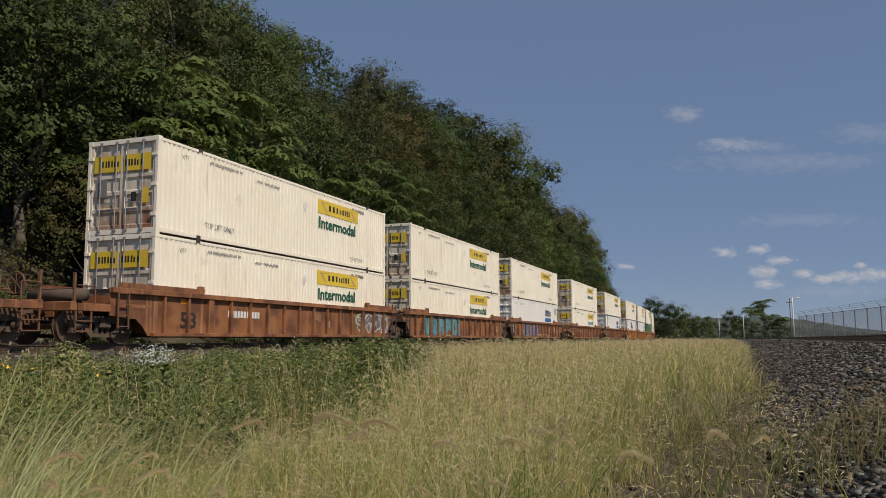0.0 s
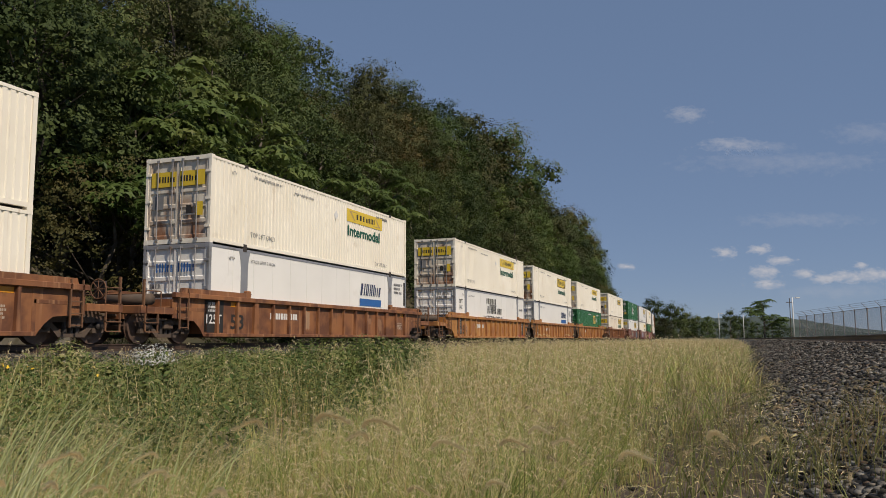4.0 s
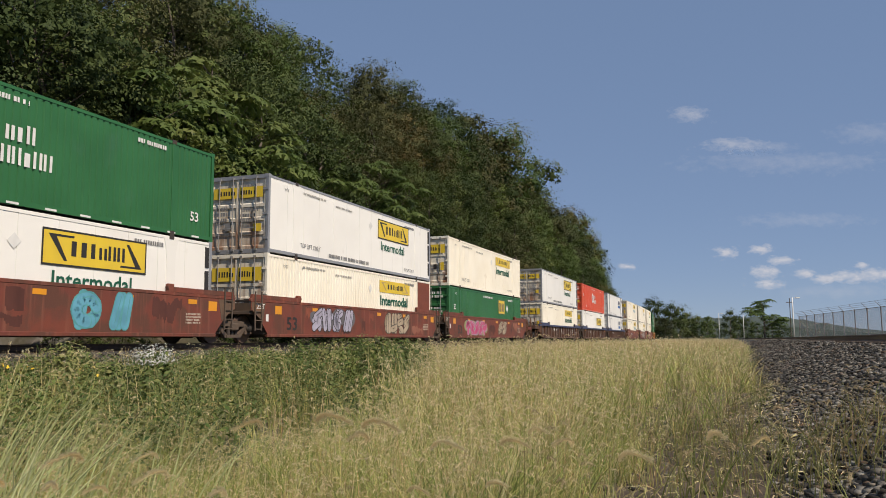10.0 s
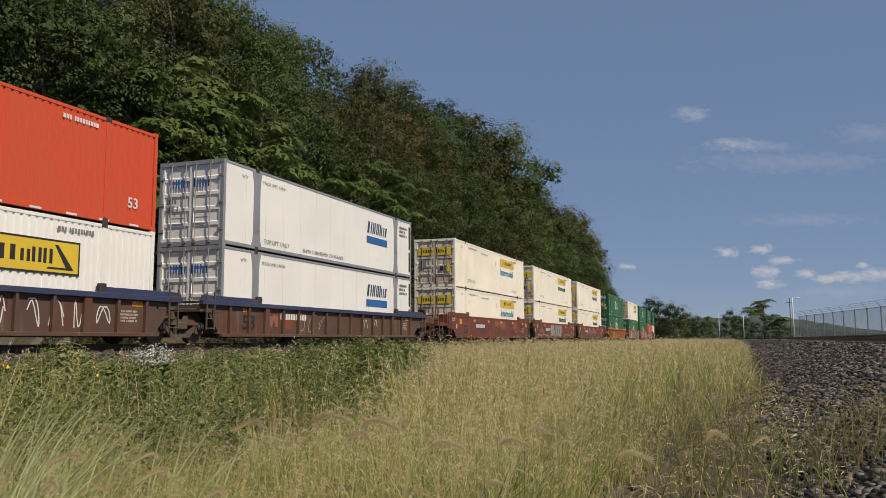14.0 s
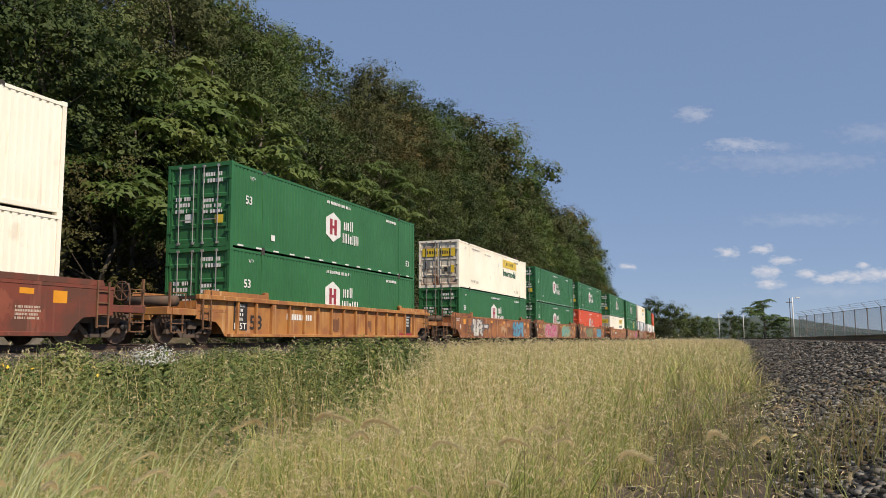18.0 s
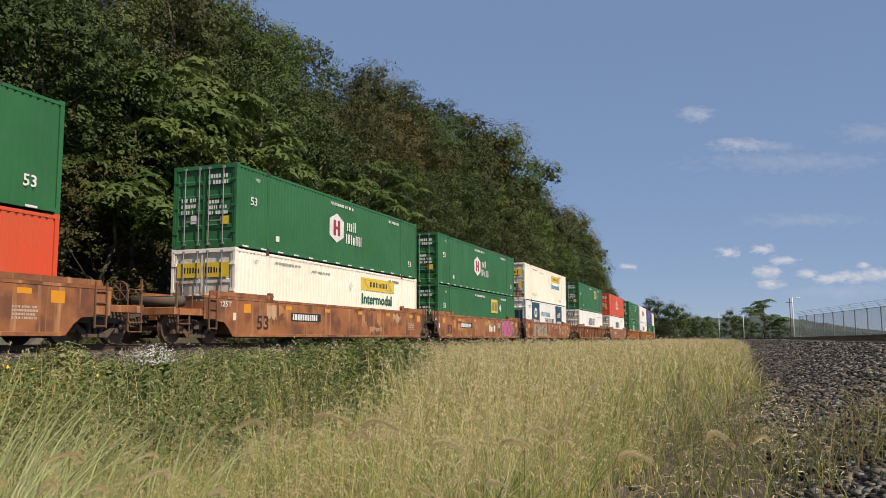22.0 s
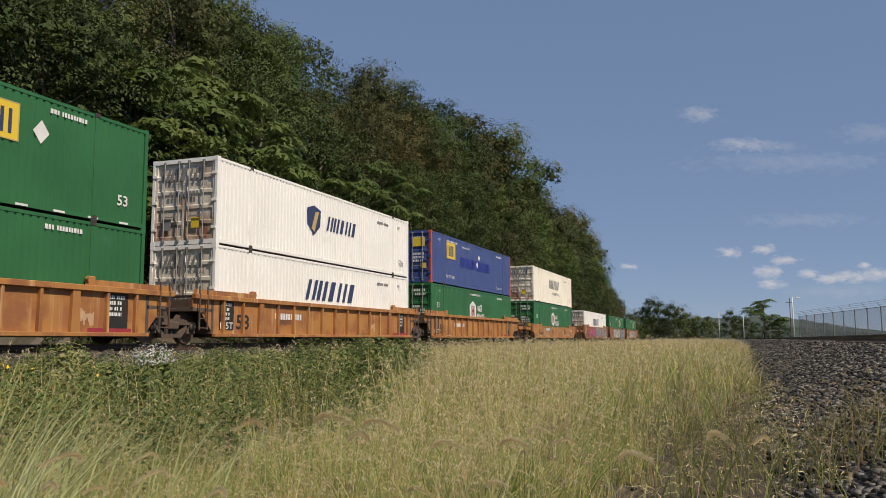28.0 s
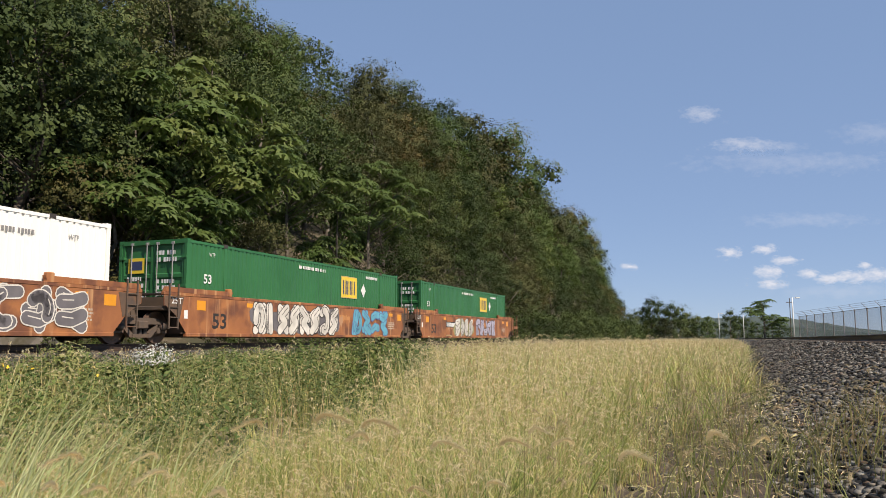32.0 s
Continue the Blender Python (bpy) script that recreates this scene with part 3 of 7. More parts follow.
def box_body(name, label, paint, frame_mat, doors_mat, smooth_sided, post_mat=None):
    """The bare container, origin at the centre of its base, doors at -y."""
    c = new(name)
    c.empty_display_size = 0.5
    tagged(c, label, "shipping container", "containers on the train")
    fm, pm = frame_mat, post_mat or frame_mat
    for sgn in (1, -1):
        if smooth_sided:
            piece("side_panel", ("flat", sgn), lambda: _panelled(sgn), paint, c)
        else:
            piece("side_panel", ("rib", sgn), lambda: ribbed_side(sgn, 0.03, 0.225), paint, c)
        x0, x1 = sorted((sgn * HW, sgn * (HW - 0.1)))
        piece("top_rail", ("tr", sgn), lambda: Solid().box(x0, x1, -HL + 0.1, HL - 0.1, CH - 0.12, CH - 0.035), fm, c)
        xa, xb = sorted((sgn * (HW + 0.004), sgn * (HW - 0.1)))
        piece("bottom_rail", ("br", sgn), lambda: Solid().box(xa, xb, -HL + 0.1, HL - 0.1, 0.045, 0.16), fm, c)
        for e in (-1, 1):
            y0, y1 = sorted((e * HL, e * (HL - 0.13)))
            piece("corner_post", ("cp", sgn, e), lambda: Solid().box(x0, x1, y0, y1, 0.12, CH - 0.12), pm, c)
            xl, xh = sorted((sgn * (HW + (0.002 if smooth_sided else 0.012)), sgn * (HW - 0.06)))
            yc = e * (HL - 1.98)
            for zz in (CH - 0.12, 0.0):
                piece("corner_casting", ("cc", sgn, e, zz), lambda: Solid().box(min(sgn * (HW + 0.005), sgn * (HW - 0.16)), max(sgn * (HW + 0.005), sgn * (HW - 0.16)),
                      min(e * (HL + 0.005), e * (HL - 0.17)), max(e * (HL + 0.005), e * (HL - 0.17)), zz, zz + 0.12), pm, c)
            if sgn < 0:
                continue
            if smooth_sided:
                def band():
                    s = Solid().slab([(yc - 0.32, 0.14), (yc + 0.32, 0.14), (yc + 0.24, 0.34), (yc + 0.2, 0.6), (yc + 0.2, 2.2), (yc + 0.24, 2.5), (yc + 0.32, 2.78),
                                      (yc - 0.32, 2.78), (yc - 0.24, 2.5), (yc - 0.2, 2.2), (yc - 0.2, 0.6), (yc - 0.24, 0.34)], xl, xh)
                    return s
                piece("lift_post", ("lb", sgn, e), band, fm if post_mat is None else paint, c)
            else:
                piece("lift_post", ("lp", sgn, e), lambda: Solid().box(xl, xh, yc - 0.07, yc + 0.07, 0.14, CH - 0.1, 0.008), paint, c)
            for zz, nm in ((CH - 0.13, "top_casting"), (0.0, "bottom_casting")):
                piece(nm, (nm, sgn, e), lambda: Solid().box(min(sgn * (HW + 0.012), sgn * (HW - 0.14)), max(sgn * (HW + 0.012), sgn * (HW - 0.14)), yc - 0.1, yc + 0.1, zz, zz + 0.13), DARKSTEEL, c)
    piece("roof", "roof", lambda: Solid().box(-HW + 0.06, HW - 0.06, -HL + 0.08, HL - 0.08, CH - 0.06, CH - 0.03), paint, c)
    piece("floor_frame", "floor", lambda: Solid().box(-HW + 0.08, HW - 0.08, -HL + 0.08, HL - 0.08, 0.05, 0.15), DARKSTEEL, c)
    piece("front_wall", "front", lambda: Solid().box(-HW + 0.1, HW - 0.1, HL - 0.07, HL - 0.03, 0.1, CH - 0.1), paint, c)
    piece("door_header", "header", lambda: Solid().box(-HW + 0.1, HW - 0.1, -HL, -HL + 0.1, CH - 0.15, CH - 0.01), fm, c)
    piece("door_sill", "sill", lambda: Solid().box(-HW + 0.1, HW - 0.1, -HL, -HL + 0.1, 0.01, 0.16), fm, c)
    for sgn in (-1, 1):
        d = piece("door", ("door", sgn), lambda: door_leaf(sgn, 5), doors_mat, c)
        for i, bx in enumerate((0.2, 0.78)):
            piece("lock_bar", ("bar", sgn, i), lambda: Solid().tube((sgn * bx, -HL - 0.03, 0.1), (sgn * bx, -HL - 0.03, CH - 0.08), 0.019, 6).box(sgn * bx - 0.05, sgn * bx + 0.05, -HL - 0.04, -HL + 0.03, 0.1, 0.18).box(sgn * bx - 0.05, sgn * bx + 0.05, -HL - 0.04, -HL + 0.03, CH - 0.16, CH - 0.08), STEEL, d)
        piece("door_handle", ("hdl", sgn), lambda: Solid().box(min(sgn * 0.22, sgn * 0.72), max(sgn * 0.22, sgn * 0.72), -HL - 0.05, -HL - 0.035, 0.92, 0.96), STEEL, d)
        for i in range(3):
            piece("hinge", ("hng", sgn, i), lambda: Solid().box(min(sgn * (HW - 0.2), sgn * (HW - 0.015)), max(sgn * (HW - 0.2), sgn * (HW - 0.015)), -HL - 0.02, -HL + 0.02, 0.5 + 0.9 * i, 0.59 + 0.9 * i), fm, d)
    return c


def end_plate(c, mat, z0, z1, word_mat=BLACKINK, n=7, plate=True):
    """The word across both doors, as plain blocks on a coloured field."""
    x = -HL - 0.002
    for a, b in ((-1.06, -0.06), (0.06, 1.06)):
        if plate:
            p = part("door_plate", rect(a, b, z0, z1, x, "end"), mat, c, "yellow plate across the door")
        else:
            p = c
        part("door_word", word_shape(3, a + (0.3 if a < 0 else 0.04), b - (0.04 if a < 0 else 0.3), z0 + (z1 - z0) * 0.3, z1 - (z1 - z0) * 0.3, x - 0.003, 0, 3, "end"), word_mat, p)


def end_marks(c, ink, seed=1):
    x = -HL - 0.001
    part("door_print", bars(2, 0.14, 0.98, 2.2, 2.55, x, seed, "end"), ink, c)
    part("door_print", bars(3, -0.95, -0.3, 1.2, 1.75, x, seed + 1, "end"), ink, c)
    part("door_print", bars(3, 0.2, 0.95, 1.15, 1.65, x, seed + 2, "end"), ink, c)
    part("door_label", rect(-0.55, -0.28, 0.85, 1.15, x, "end"), ink, c)
    part("door_label", rect(0.66, 1.0, 0.8, 1.08, x, "end"), YELLOW, c)


def make_container(kind):
    y = -HL
    if kind in ("jh", "jhx", "jho", "jhb", "jhf", "jhn", "jhy"):
        paint = {"jhb": WHITE, "jhy": RUSTCREAM}.get(kind, CREAM)
        c = box_body("container", "cream white corrugated container with a yellow carrier plate, rust-stained doors", paint, paint, DOORWHITE, False)
        if kind == "jhb":
            yellow_plate(c, y + 9.6, y + 13.35, 1.4, 2.26, True)
        elif kind == "jhn":
            yellow_plate(c, y + 9.6, y + 13.2, 1.72, 2.44, True)
        elif kind == "jhy":
            yellow_plate(c, y + 9.6, y + 13.2, 1.95, 2.56, True)
        elif kind == "jho":
            yellow_plate(c, y + 9.5, y + 13.2, 1.7, 2.5, True)
        else:
            yellow_plate(c, y + 9.6, y + 13.25, 2.0, 2.56)
        if kind in ("jh", "jho", "jhf", "jhy", "jhx"):
            z1 = 1.88 if kind != "jho" else 1.55
            lettering("lettering", "Intermodal", y + 9.7, y + 12.98, z1 - 0.5, z1 - 0.03, FACE, GREENINK if kind != "jhf" else TEALINK, c, 0.028, "dark green word")
        small_marks(c, GREYINK)
        end_plate(c, YELLOW, 1.9, 2.4)
        part("door_label", rect(0.35, 0.55, 0.95, 1.25, -HL - 0.001, "end"), BLACKINK, c)
        part("door_label", rect(0.72, 1.0, 0.9, 1.35, -HL - 0.001, "end"), YELLOW, c)
        part("door_stain", rect(-0.98, -0.55, 1.15, 1.6, -HL - 0.001, "end"), GREYINK, c)
        if kind == "jhx":
            part("repair_patch", rect(y + 14.35, HL - 0.14, 0.2, CH - 0.14, FACE), REDOXIDE, c, "bare red oxide patch")
    elif kind in ("jr", "jrl"):
        c = box_body("container", "white smooth-sided container with a black-bordered yellow plate and grey frame", WHITE, GREYFRAME if kind == "jr" else WHITE, DOORWHITE, True, GREYFRAME)
        yellow_plate(c, y + 9.4, y + 13.1, 1.62, 2.54, True)
        lettering("lettering", "Intermodal", y + 9.75, y + 12.55, 1.08, 1.5, FACE, GREENINK, c, 0.015, "dark green word")
        small_marks(c, GREYINK)
        part("print", bars(1, y + 4.6, y + 8.6, 0.25, 0.4, FACE, 21), GREYINK, c)
        end_plate(c, YELLOW, 2.05, 2.45)
        end_marks(c, GREYINK, 5)
        part("vent_slot", Solid().slab([(HL - 0.34, 0.3), (HL - 0.16, 0.3), (HL - 0.16, 0.98), (HL - 0.34, 0.98)], HW - 0.02, FACE + 0.004)
             .slab([(HL - 0.34, 1.08), (HL - 0.16, 1.08), (HL - 0.16, 1.95), (HL - 0.34, 1.95)], HW - 0.02, FACE + 0.004)
             .slab([(HL - 0.34, 2.05), (HL - 0.16, 2.05), (HL - 0.16, 2.7), (HL - 0.34, 2.7)], HW - 0.02, FACE + 0.004), BLACKINK, c)
    elif kind in ("mt", "mtw"):
        c = box_body("container", "white smooth-sided container with %s frame and blue carrier word" % ("grey" if kind == "mt" else "white"), WHITE, GREYFRAME if kind == "mt" else WHITE, WHITE, True)
        part("carrier_word", word_shape(6, y + 10.9, y + 13.3, 1.75, 2.28, FACE, 0.12, 11), NAVYINK, c, "dark blue word")
        part("blue_bar", rect(y + 10.9, y + 13.15, 1.28, 1.6, FACE), BLUEINK, c, "blue bar under the word")
        lettering("lettering", "TOP LIFT ONLY", y + 2.45, y + 4.2, 0.3, 0.46, FACE, GREYINK, c)
        lettering("lettering", "SUPER CUBE REEFER CONTAINER", y + 5.2, y + 8.6, 0.26, 0.4, FACE, GREYINK, c)
        lettering("lettering", "STACK LIMIT 3 HIGH", y + 2.35, y + 3.9, 2.42, 2.54, FACE, GREYINK, c)
        lettering("lettering", "WTP", y + 1.05, y + 1.4, 2.42, 2.54, FACE, GREYINK, c)
        part("print", bars(3, HL - 1.5, HL - 0.5, 2.0, 2.5, FACE, 31), GREYINK, c)
        end_plate(c, WHITE, 1.75, 2.5, BLUEINK, 6, False)
        part("door_print", bars(2, -1.0, -0.5, 1.2, 1.6, -HL - 0.001, 7, "end"), GREYINK, c)
        part("vent_slot", Solid().slab([(HL - 0.3, 0.3), (HL - 0.14, 0.3), (HL - 0.14, 1.3), (HL - 0.3, 1.3)], HW - 0.02, FACE + 0.004)
             .slab([(HL - 0.3, 1.45), (HL - 0.14, 1.45), (HL - 0.14, 2.6), (HL - 0.3, 2.6)], HW - 0.02, FACE + 0.004), BLACKINK, c)
    elif kind in ("hg", "hr"):
        c = box_body("container", "green corrugated container with a white hexagonal emblem" if kind == "hg" else "red-orange corrugated container with a white hexagonal emblem",
                     GREEN if kind == "hg" else REDORANGE, GREEN if kind == "hg" else REDORANGE, GREEN if kind == "hg" else REDORANGE, False)
        emblem(c, REDINK)
        small_marks(c, WHITEINK, True)
        end_marks(c, WHITEINK, 3)
    elif kind == "eg":
        c = box_body("container", "green corrugated container with a yellow square badge", GREEN, GREEN, GREEN, False)
        square_badge(c, y + 10.2, 1.55, 1.5)
        part("diamond_decal", Solid().flat([(y + 12.35, 1.65), (y + 12.6, 1.95), (y + 12.35, 2.25), (y + 12.1, 1.95)], FACE), WHITEINK, c)
        small_marks(c, WHITEINK, True)
        end_marks(c, WHITEINK, 9)
        p = part("door_badge", rect(-0.92, -0.3, 1.86, 2.34, -HL - 0.003, "end"), YELLOW, c, "small yellow badge on the door")
        part("badge_word", rect(-0.84, -0.38, 1.96, 2.24, -HL - 0.006, "end"), NAVYINK, p)
    elif kind == "eb":
        c = box_body("container", "blue corrugated container with a yellow badge and orange corner posts", BLUE, BLUE, BLUE, False, REDORANGE)
        square_badge(c, y + 2.45, 1.55, 1.55)
        s = Solid()
        for i in range(24):
            a = y + 5.0 + i * 0.25
            s.flat([(a, 1.25), (a + 0.17, 1.25), (a + 0.17, 1.85), (a, 1.85)], FACE)
        part("painted_band", s, BLUE_DEEP, c, "deep blue painted-over band")
        part("diamond_decal", Solid().flat([(y + 8.2, 1.4), (y + 8.4, 1.62), (y + 8.2, 1.85), (y + 8.0, 1.62)], FACE + 0.003), WHITEINK, c)
        small_marks(c, WHITEINK, False)
        end_marks(c, WHITEINK, 12)
        for a in (-0.95, 0.2):
            part("door_badge", rect(a, a + 0.72, 2.0, 2.5, -HL - 0.003, "end"), YELLOW, c)
    elif kind in ("sw", "swl", "sws"):
        c = box_body("container", "white corrugated container with a dark slanted carrier word, rusty doors", CREAM if kind == "swl" else WHITE, CREAM if kind == "swl" else WHITE, DOORWHITE, False)
        if kind == "sws":
            part("carrier_word", word_shape(5, y + 7.45, y + 10.35, 1.35, 1.95, FACE, 0.18, 13), NAVYINK, c, "dark slanted word")
            yc, zc = y + 6.4, 1.62
            part("shield", Solid().flat([(yc - 0.55, zc + 0.45), (yc - 0.5, zc - 0.2), (yc, zc - 0.6), (yc + 0.5, zc - 0.2), (yc + 0.55, zc + 0.45), (yc, zc + 0.6)], FACE), NAVYINK, c, "dark shield")
            part("shield_stripe", Solid().flat([(yc - 0.2, zc - 0.35), (yc + 0.05, zc - 0.45), (yc + 0.4, zc + 0.4), (yc + 0.1, zc + 0.35)], FACE + 0.003), TANINK, c)
        else:
            part("carrier_word", word_shape(5, y + 5.8, y + 10.4, 1.35, 2.15, FACE, 0.3, 13), GREYINK if kind == "swl" else NAVYINK, c, "dark slanted word")
        if kind == "swl":
            lettering("lettering", "INTERMODAL", y + 7.25, y + 10.3, 0.82, 1.08, FACE, GREYINK, c)
        lettering("lettering", "53ft", y + 14.9, y + 15.45, 0.5, 0.8, FACE, GREYINK, c)
        lettering("lettering", "WTP", y + 14.7, y + 15.05, 2.3, 2.45, FACE, GREYINK, c)
        part("print", bars(1, y + 12.4, y + 13.7, 2.3, 2.42, FACE, 14), GREYINK, c)
        part("door_word", word_shape(5, -0.95, 1.0, 2.15, 2.6, -HL - 0.003, 0.12, 13, "end"), GREYINK, c)
        lettering("lettering", "INTERMODAL", -0.55, 0.95, 1.92, 2.06, -HL - 0.003, GREYINK, c, axis="end")
        part("door_print", bars(1, -0.6, 0.9, 1.6, 1.78, -HL - 0.001, 6, "end"), GREYINK, c)
        part("door_label", rect(0.3, 0.62, 0.55, 0.9, -HL - 0.001, "end"), YELLOW, c)
        part("door_label", rect(-0.85, -0.5, 0.5, 0.9, -HL - 0.001, "end"), GREYINK, c)
    elif kind == "pr":
        c = box_body("container", "white smooth-sided container with black carrier lettering", WHITE, GREYFRAME, WHITE, True)
        p = part("carrier_word", word_shape(5, y + 6.4, y + 8.7, 1.5, 2.1, FACE, 0.1, 17), BLACKINK, c, "black block word")
        part("word_shade", word_shape(5, y + 6.3, y + 8.6, 2.12, 2.5, FACE, 0.0, 18), BLACKINK, p)
        part("carrier_word", word_shape(3, y + 8.8, y + 9.9, 1.5, 1.9, FACE, 0.05, 19), BLACKINK, c)
        lettering("lettering", "INTERMODAL", y + 5.65, y + 10.45, 0.95, 1.35, FACE, BLACKINK, c)
        lettering("lettering", "53FT", y + 0.75, y + 1.35, 1.95, 2.2, FACE, BLACKINK, c)
        lettering("lettering", "XHC", y + 0.75, y + 1.3, 1.6, 1.85, FACE, BLACKINK, c)
        lettering("lettering", "WTP", y + 1.25, y + 1.6, 2.42, 2.55, FACE, GREYINK, c)
        lettering("lettering", "STACK LIMIT 3 HIGH", y + 2.35, y + 3.7, 2.42, 2.52, FACE, GREYINK, c)
        part("print", bars(1, HL - 1.5, HL - 0.6, 1.9, 2.05, FACE, 31), GREYINK, c)
        end_marks(c, GREYINK, 4)
    elif kind == "ff":
        c = box_body("container", "white container with dark printed panels and a blue slogan", WHITE, WHITE, WHITE, True, GREYFRAME)
        for a, b in ((2.12, 4.85), (11.2, 13.9)):
            p = part("printed_panel", rect(y + a, y + b, 0.16, CH - 0.12, FACE), NIGHTPANEL, c, "dark blue printed panel")
            part("panel_ring", Solid().flat([(y + (a + b) / 2 + 0.5 * math.cos(k), 1.95 + 0.42 * math.sin(k)) for k in np.arange(0, 6.28, 0.4)], FACE + 0.002) if a < 5
                 else word_shape(3, y + a + 0.7, y + b - 0.6, 1.75, 2.2, FACE + 0.002, 0.3, 6), WHITEINK, p)
            part("panel_word", word_shape(7 if a < 5 else 4, y + a + 0.4, y + b - 0.4, 1.1, 1.4, FACE + 0.002, 0, 8), WHITEINK, p)
            part("panel_word", word_shape(7 if a < 5 else 9, y + a + 0.6, y + b - 0.6, 0.75, 0.98, FACE + 0.002, 0, 9), WHITEINK, p)
            if a < 5:
                part("panel_word", word_shape(3, y + 3.2, y + 3.8, 1.78, 2.12, FACE + 0.004, 0, 9), NAVYINK, p)
        lettering("lettering", "DELIVERING", y + 5.55, y + 8.95, 1.72, 2.1, FACE, TEALINK, c, 0.01, "blue slogan")
        lettering("lettering", "THE FUTURE", y + 6.9, y + 10.45, 1.2, 1.58, FACE, NAVYINK, c, 0.01, "dark slogan")
        lettering("lettering", "53 ft", y + 0.75, y + 1.2, 1.5, 1.7, FACE, GREYINK, c)
        part("print", bars(2, y + 1.1, y + 1.9, 2.3, 2.5, FACE, 31), GREYINK, c)
        for a in (-1.05, 0.1):
            part("door_panel_print", rect(a, a + 0.95, 1.2, 2.1, -HL - 0.003, "end"), NIGHTPANEL, c)
    return c


_made = {}


def container(kind):
    """The first of a kind is built, the next are copies."""
    if kind not in _made:
        _made[kind] = make_container(kind)
        return _made[kind]
    return copy_thing(_made[kind], Matrix())
# ---------------------------------------------------------------- well cars
SIDEX = 1.42


def truck(parent, y):
    """A two-axle truck with cast side frames, springs and bearing caps."""
    def bolster():
        return Solid().box(-1.15, 1.15, -0.2, 0.2, 0.42, 0.66, 0.03).box(-0.3, 0.3, -0.3, 0.3, 0.66, 0.8)

    t = piece("truck", "bolster", bolster, CASTIRON, parent, "cast steel two-axle truck")
    t.location = (0, y, 0)

    def frame_side(sg):
        top = [(-1.12, 0.62), (-0.75, 0.7), (-0.5, 0.74), (0.5, 0.74), (0.75, 0.7), (1.12, 0.62)]
        s = Solid().slab(top + [(1.12, 0.48), (0.8, 0.56), (-0.8, 0.56), (-1.12, 0.48)], sg * 0.98 - 0.07, sg * 0.98 + 0.07)
        s.slab([(-0.85, 0.58), (-0.7, 0.58), (-0.34, 0.3), (-0.34, 0.18), (-0.44, 0.18)], sg * 0.98 - 0.06, sg * 0.98 + 0.06)
        s.slab([(0.7, 0.58), (0.85, 0.58), (0.44, 0.18), (0.34, 0.18), (0.34, 0.3)], sg * 0.98 - 0.06, sg * 0.98 + 0.06)
        s.slab([(-0.36, 0.18), (0.36, 0.18), (0.36, 0.28), (-0.36, 0.28)], sg * 0.98 - 0.08, sg * 0.98 + 0.08)
        for e in (-1, 1):
            s.slab([(e * 0.9 - 0.2, 0.3), (e * 0.9 + 0.2, 0.3), (e * 0.9 + 0.2, 0.6), (e * 0.9 - 0.2, 0.6)], sg * 0.98 - 0.08, sg * 0.98 + 0.06)
        return s

    for sg in (1, -1):
        piece("side_frame", ("sf", sg), lambda: frame_side(sg), CASTIRON, t)
        if sg < 0:
            continue
        piece("spring_nest", "spr", lambda: Solid().tube((0.98, -0.2, 0.27), (0.98, -0.2, 0.58), 0.075, 8).tube((0.98, 0, 0.27), (0.98, 0, 0.58), 0.075, 8).tube((0.98, 0.2, 0.27), (0.98, 0.2, 0.58), 0.075, 8), DARKSTEEL, t)
        for e in (-1, 1):
            piece("bearing_cap", ("cap", sg, e), lambda: Solid().tube((sg * 1.02, e * 0.9, 0.4826), (sg * 1.12, e * 0.9, 0.4826), 0.12, 10), DARKSTEEL, t, "", True)
    for e in (-1, 1):
        def wheelset():
            s = Solid()
            for sg in (1, -1):
                s.tube((sg * 0.69, 0, 0), (sg * 0.72, 0, 0), 0.51, 24).tube((sg * 0.72, 0, 0), (sg * 0.82, 0, 0), 0.482, 24).tube((sg * 0.82, 0, 0), (sg * 0.86, 0, 0), 0.14, 12)
                for q in range(5):
                    a = q * 1.2566
                    s.tube((sg * 0.815, 0.25 * math.cos(a), 0.25 * math.sin(a)), (sg * 0.826, 0.25 * math.cos(a), 0.25 * math.sin(a)), 0.035, 6)
            return s.tube((-0.9, 0, 0), (0.9, 0, 0), 0.08, 10)
        w = piece("wheelset", "wheelset", wheelset, WHEELSTEEL, t)
        w.matrix_parent_inverse = Matrix.Translation((0, e * 0.9, 0.4826))
        WHEELS.append(w)
    return t


WHEELS = []


def stroke(solid, pts, width, x):
    """A thick rounded line along pts (y, z)."""
    for p, q in zip(pts[:-1], pts[1:]):
        dy, dz = q[0] - p[0], q[1] - p[1]
        l = math.hypot(dy, dz) + 1e-6
        ny, nz = -dz / l * width, dy / l * width
        solid.flat([(p[0] - ny, p[1] - nz), (q[0] - ny, q[1] - nz), (q[0] + ny, q[1] + nz), (p[0] + ny, p[1] + nz)], x)
    for p in pts:
        solid.flat([(p[0] + width * math.cos(k * 0.6283), p[1] + width * math.sin(k * 0.6283)) for k in range(10)], x + 0.0002)


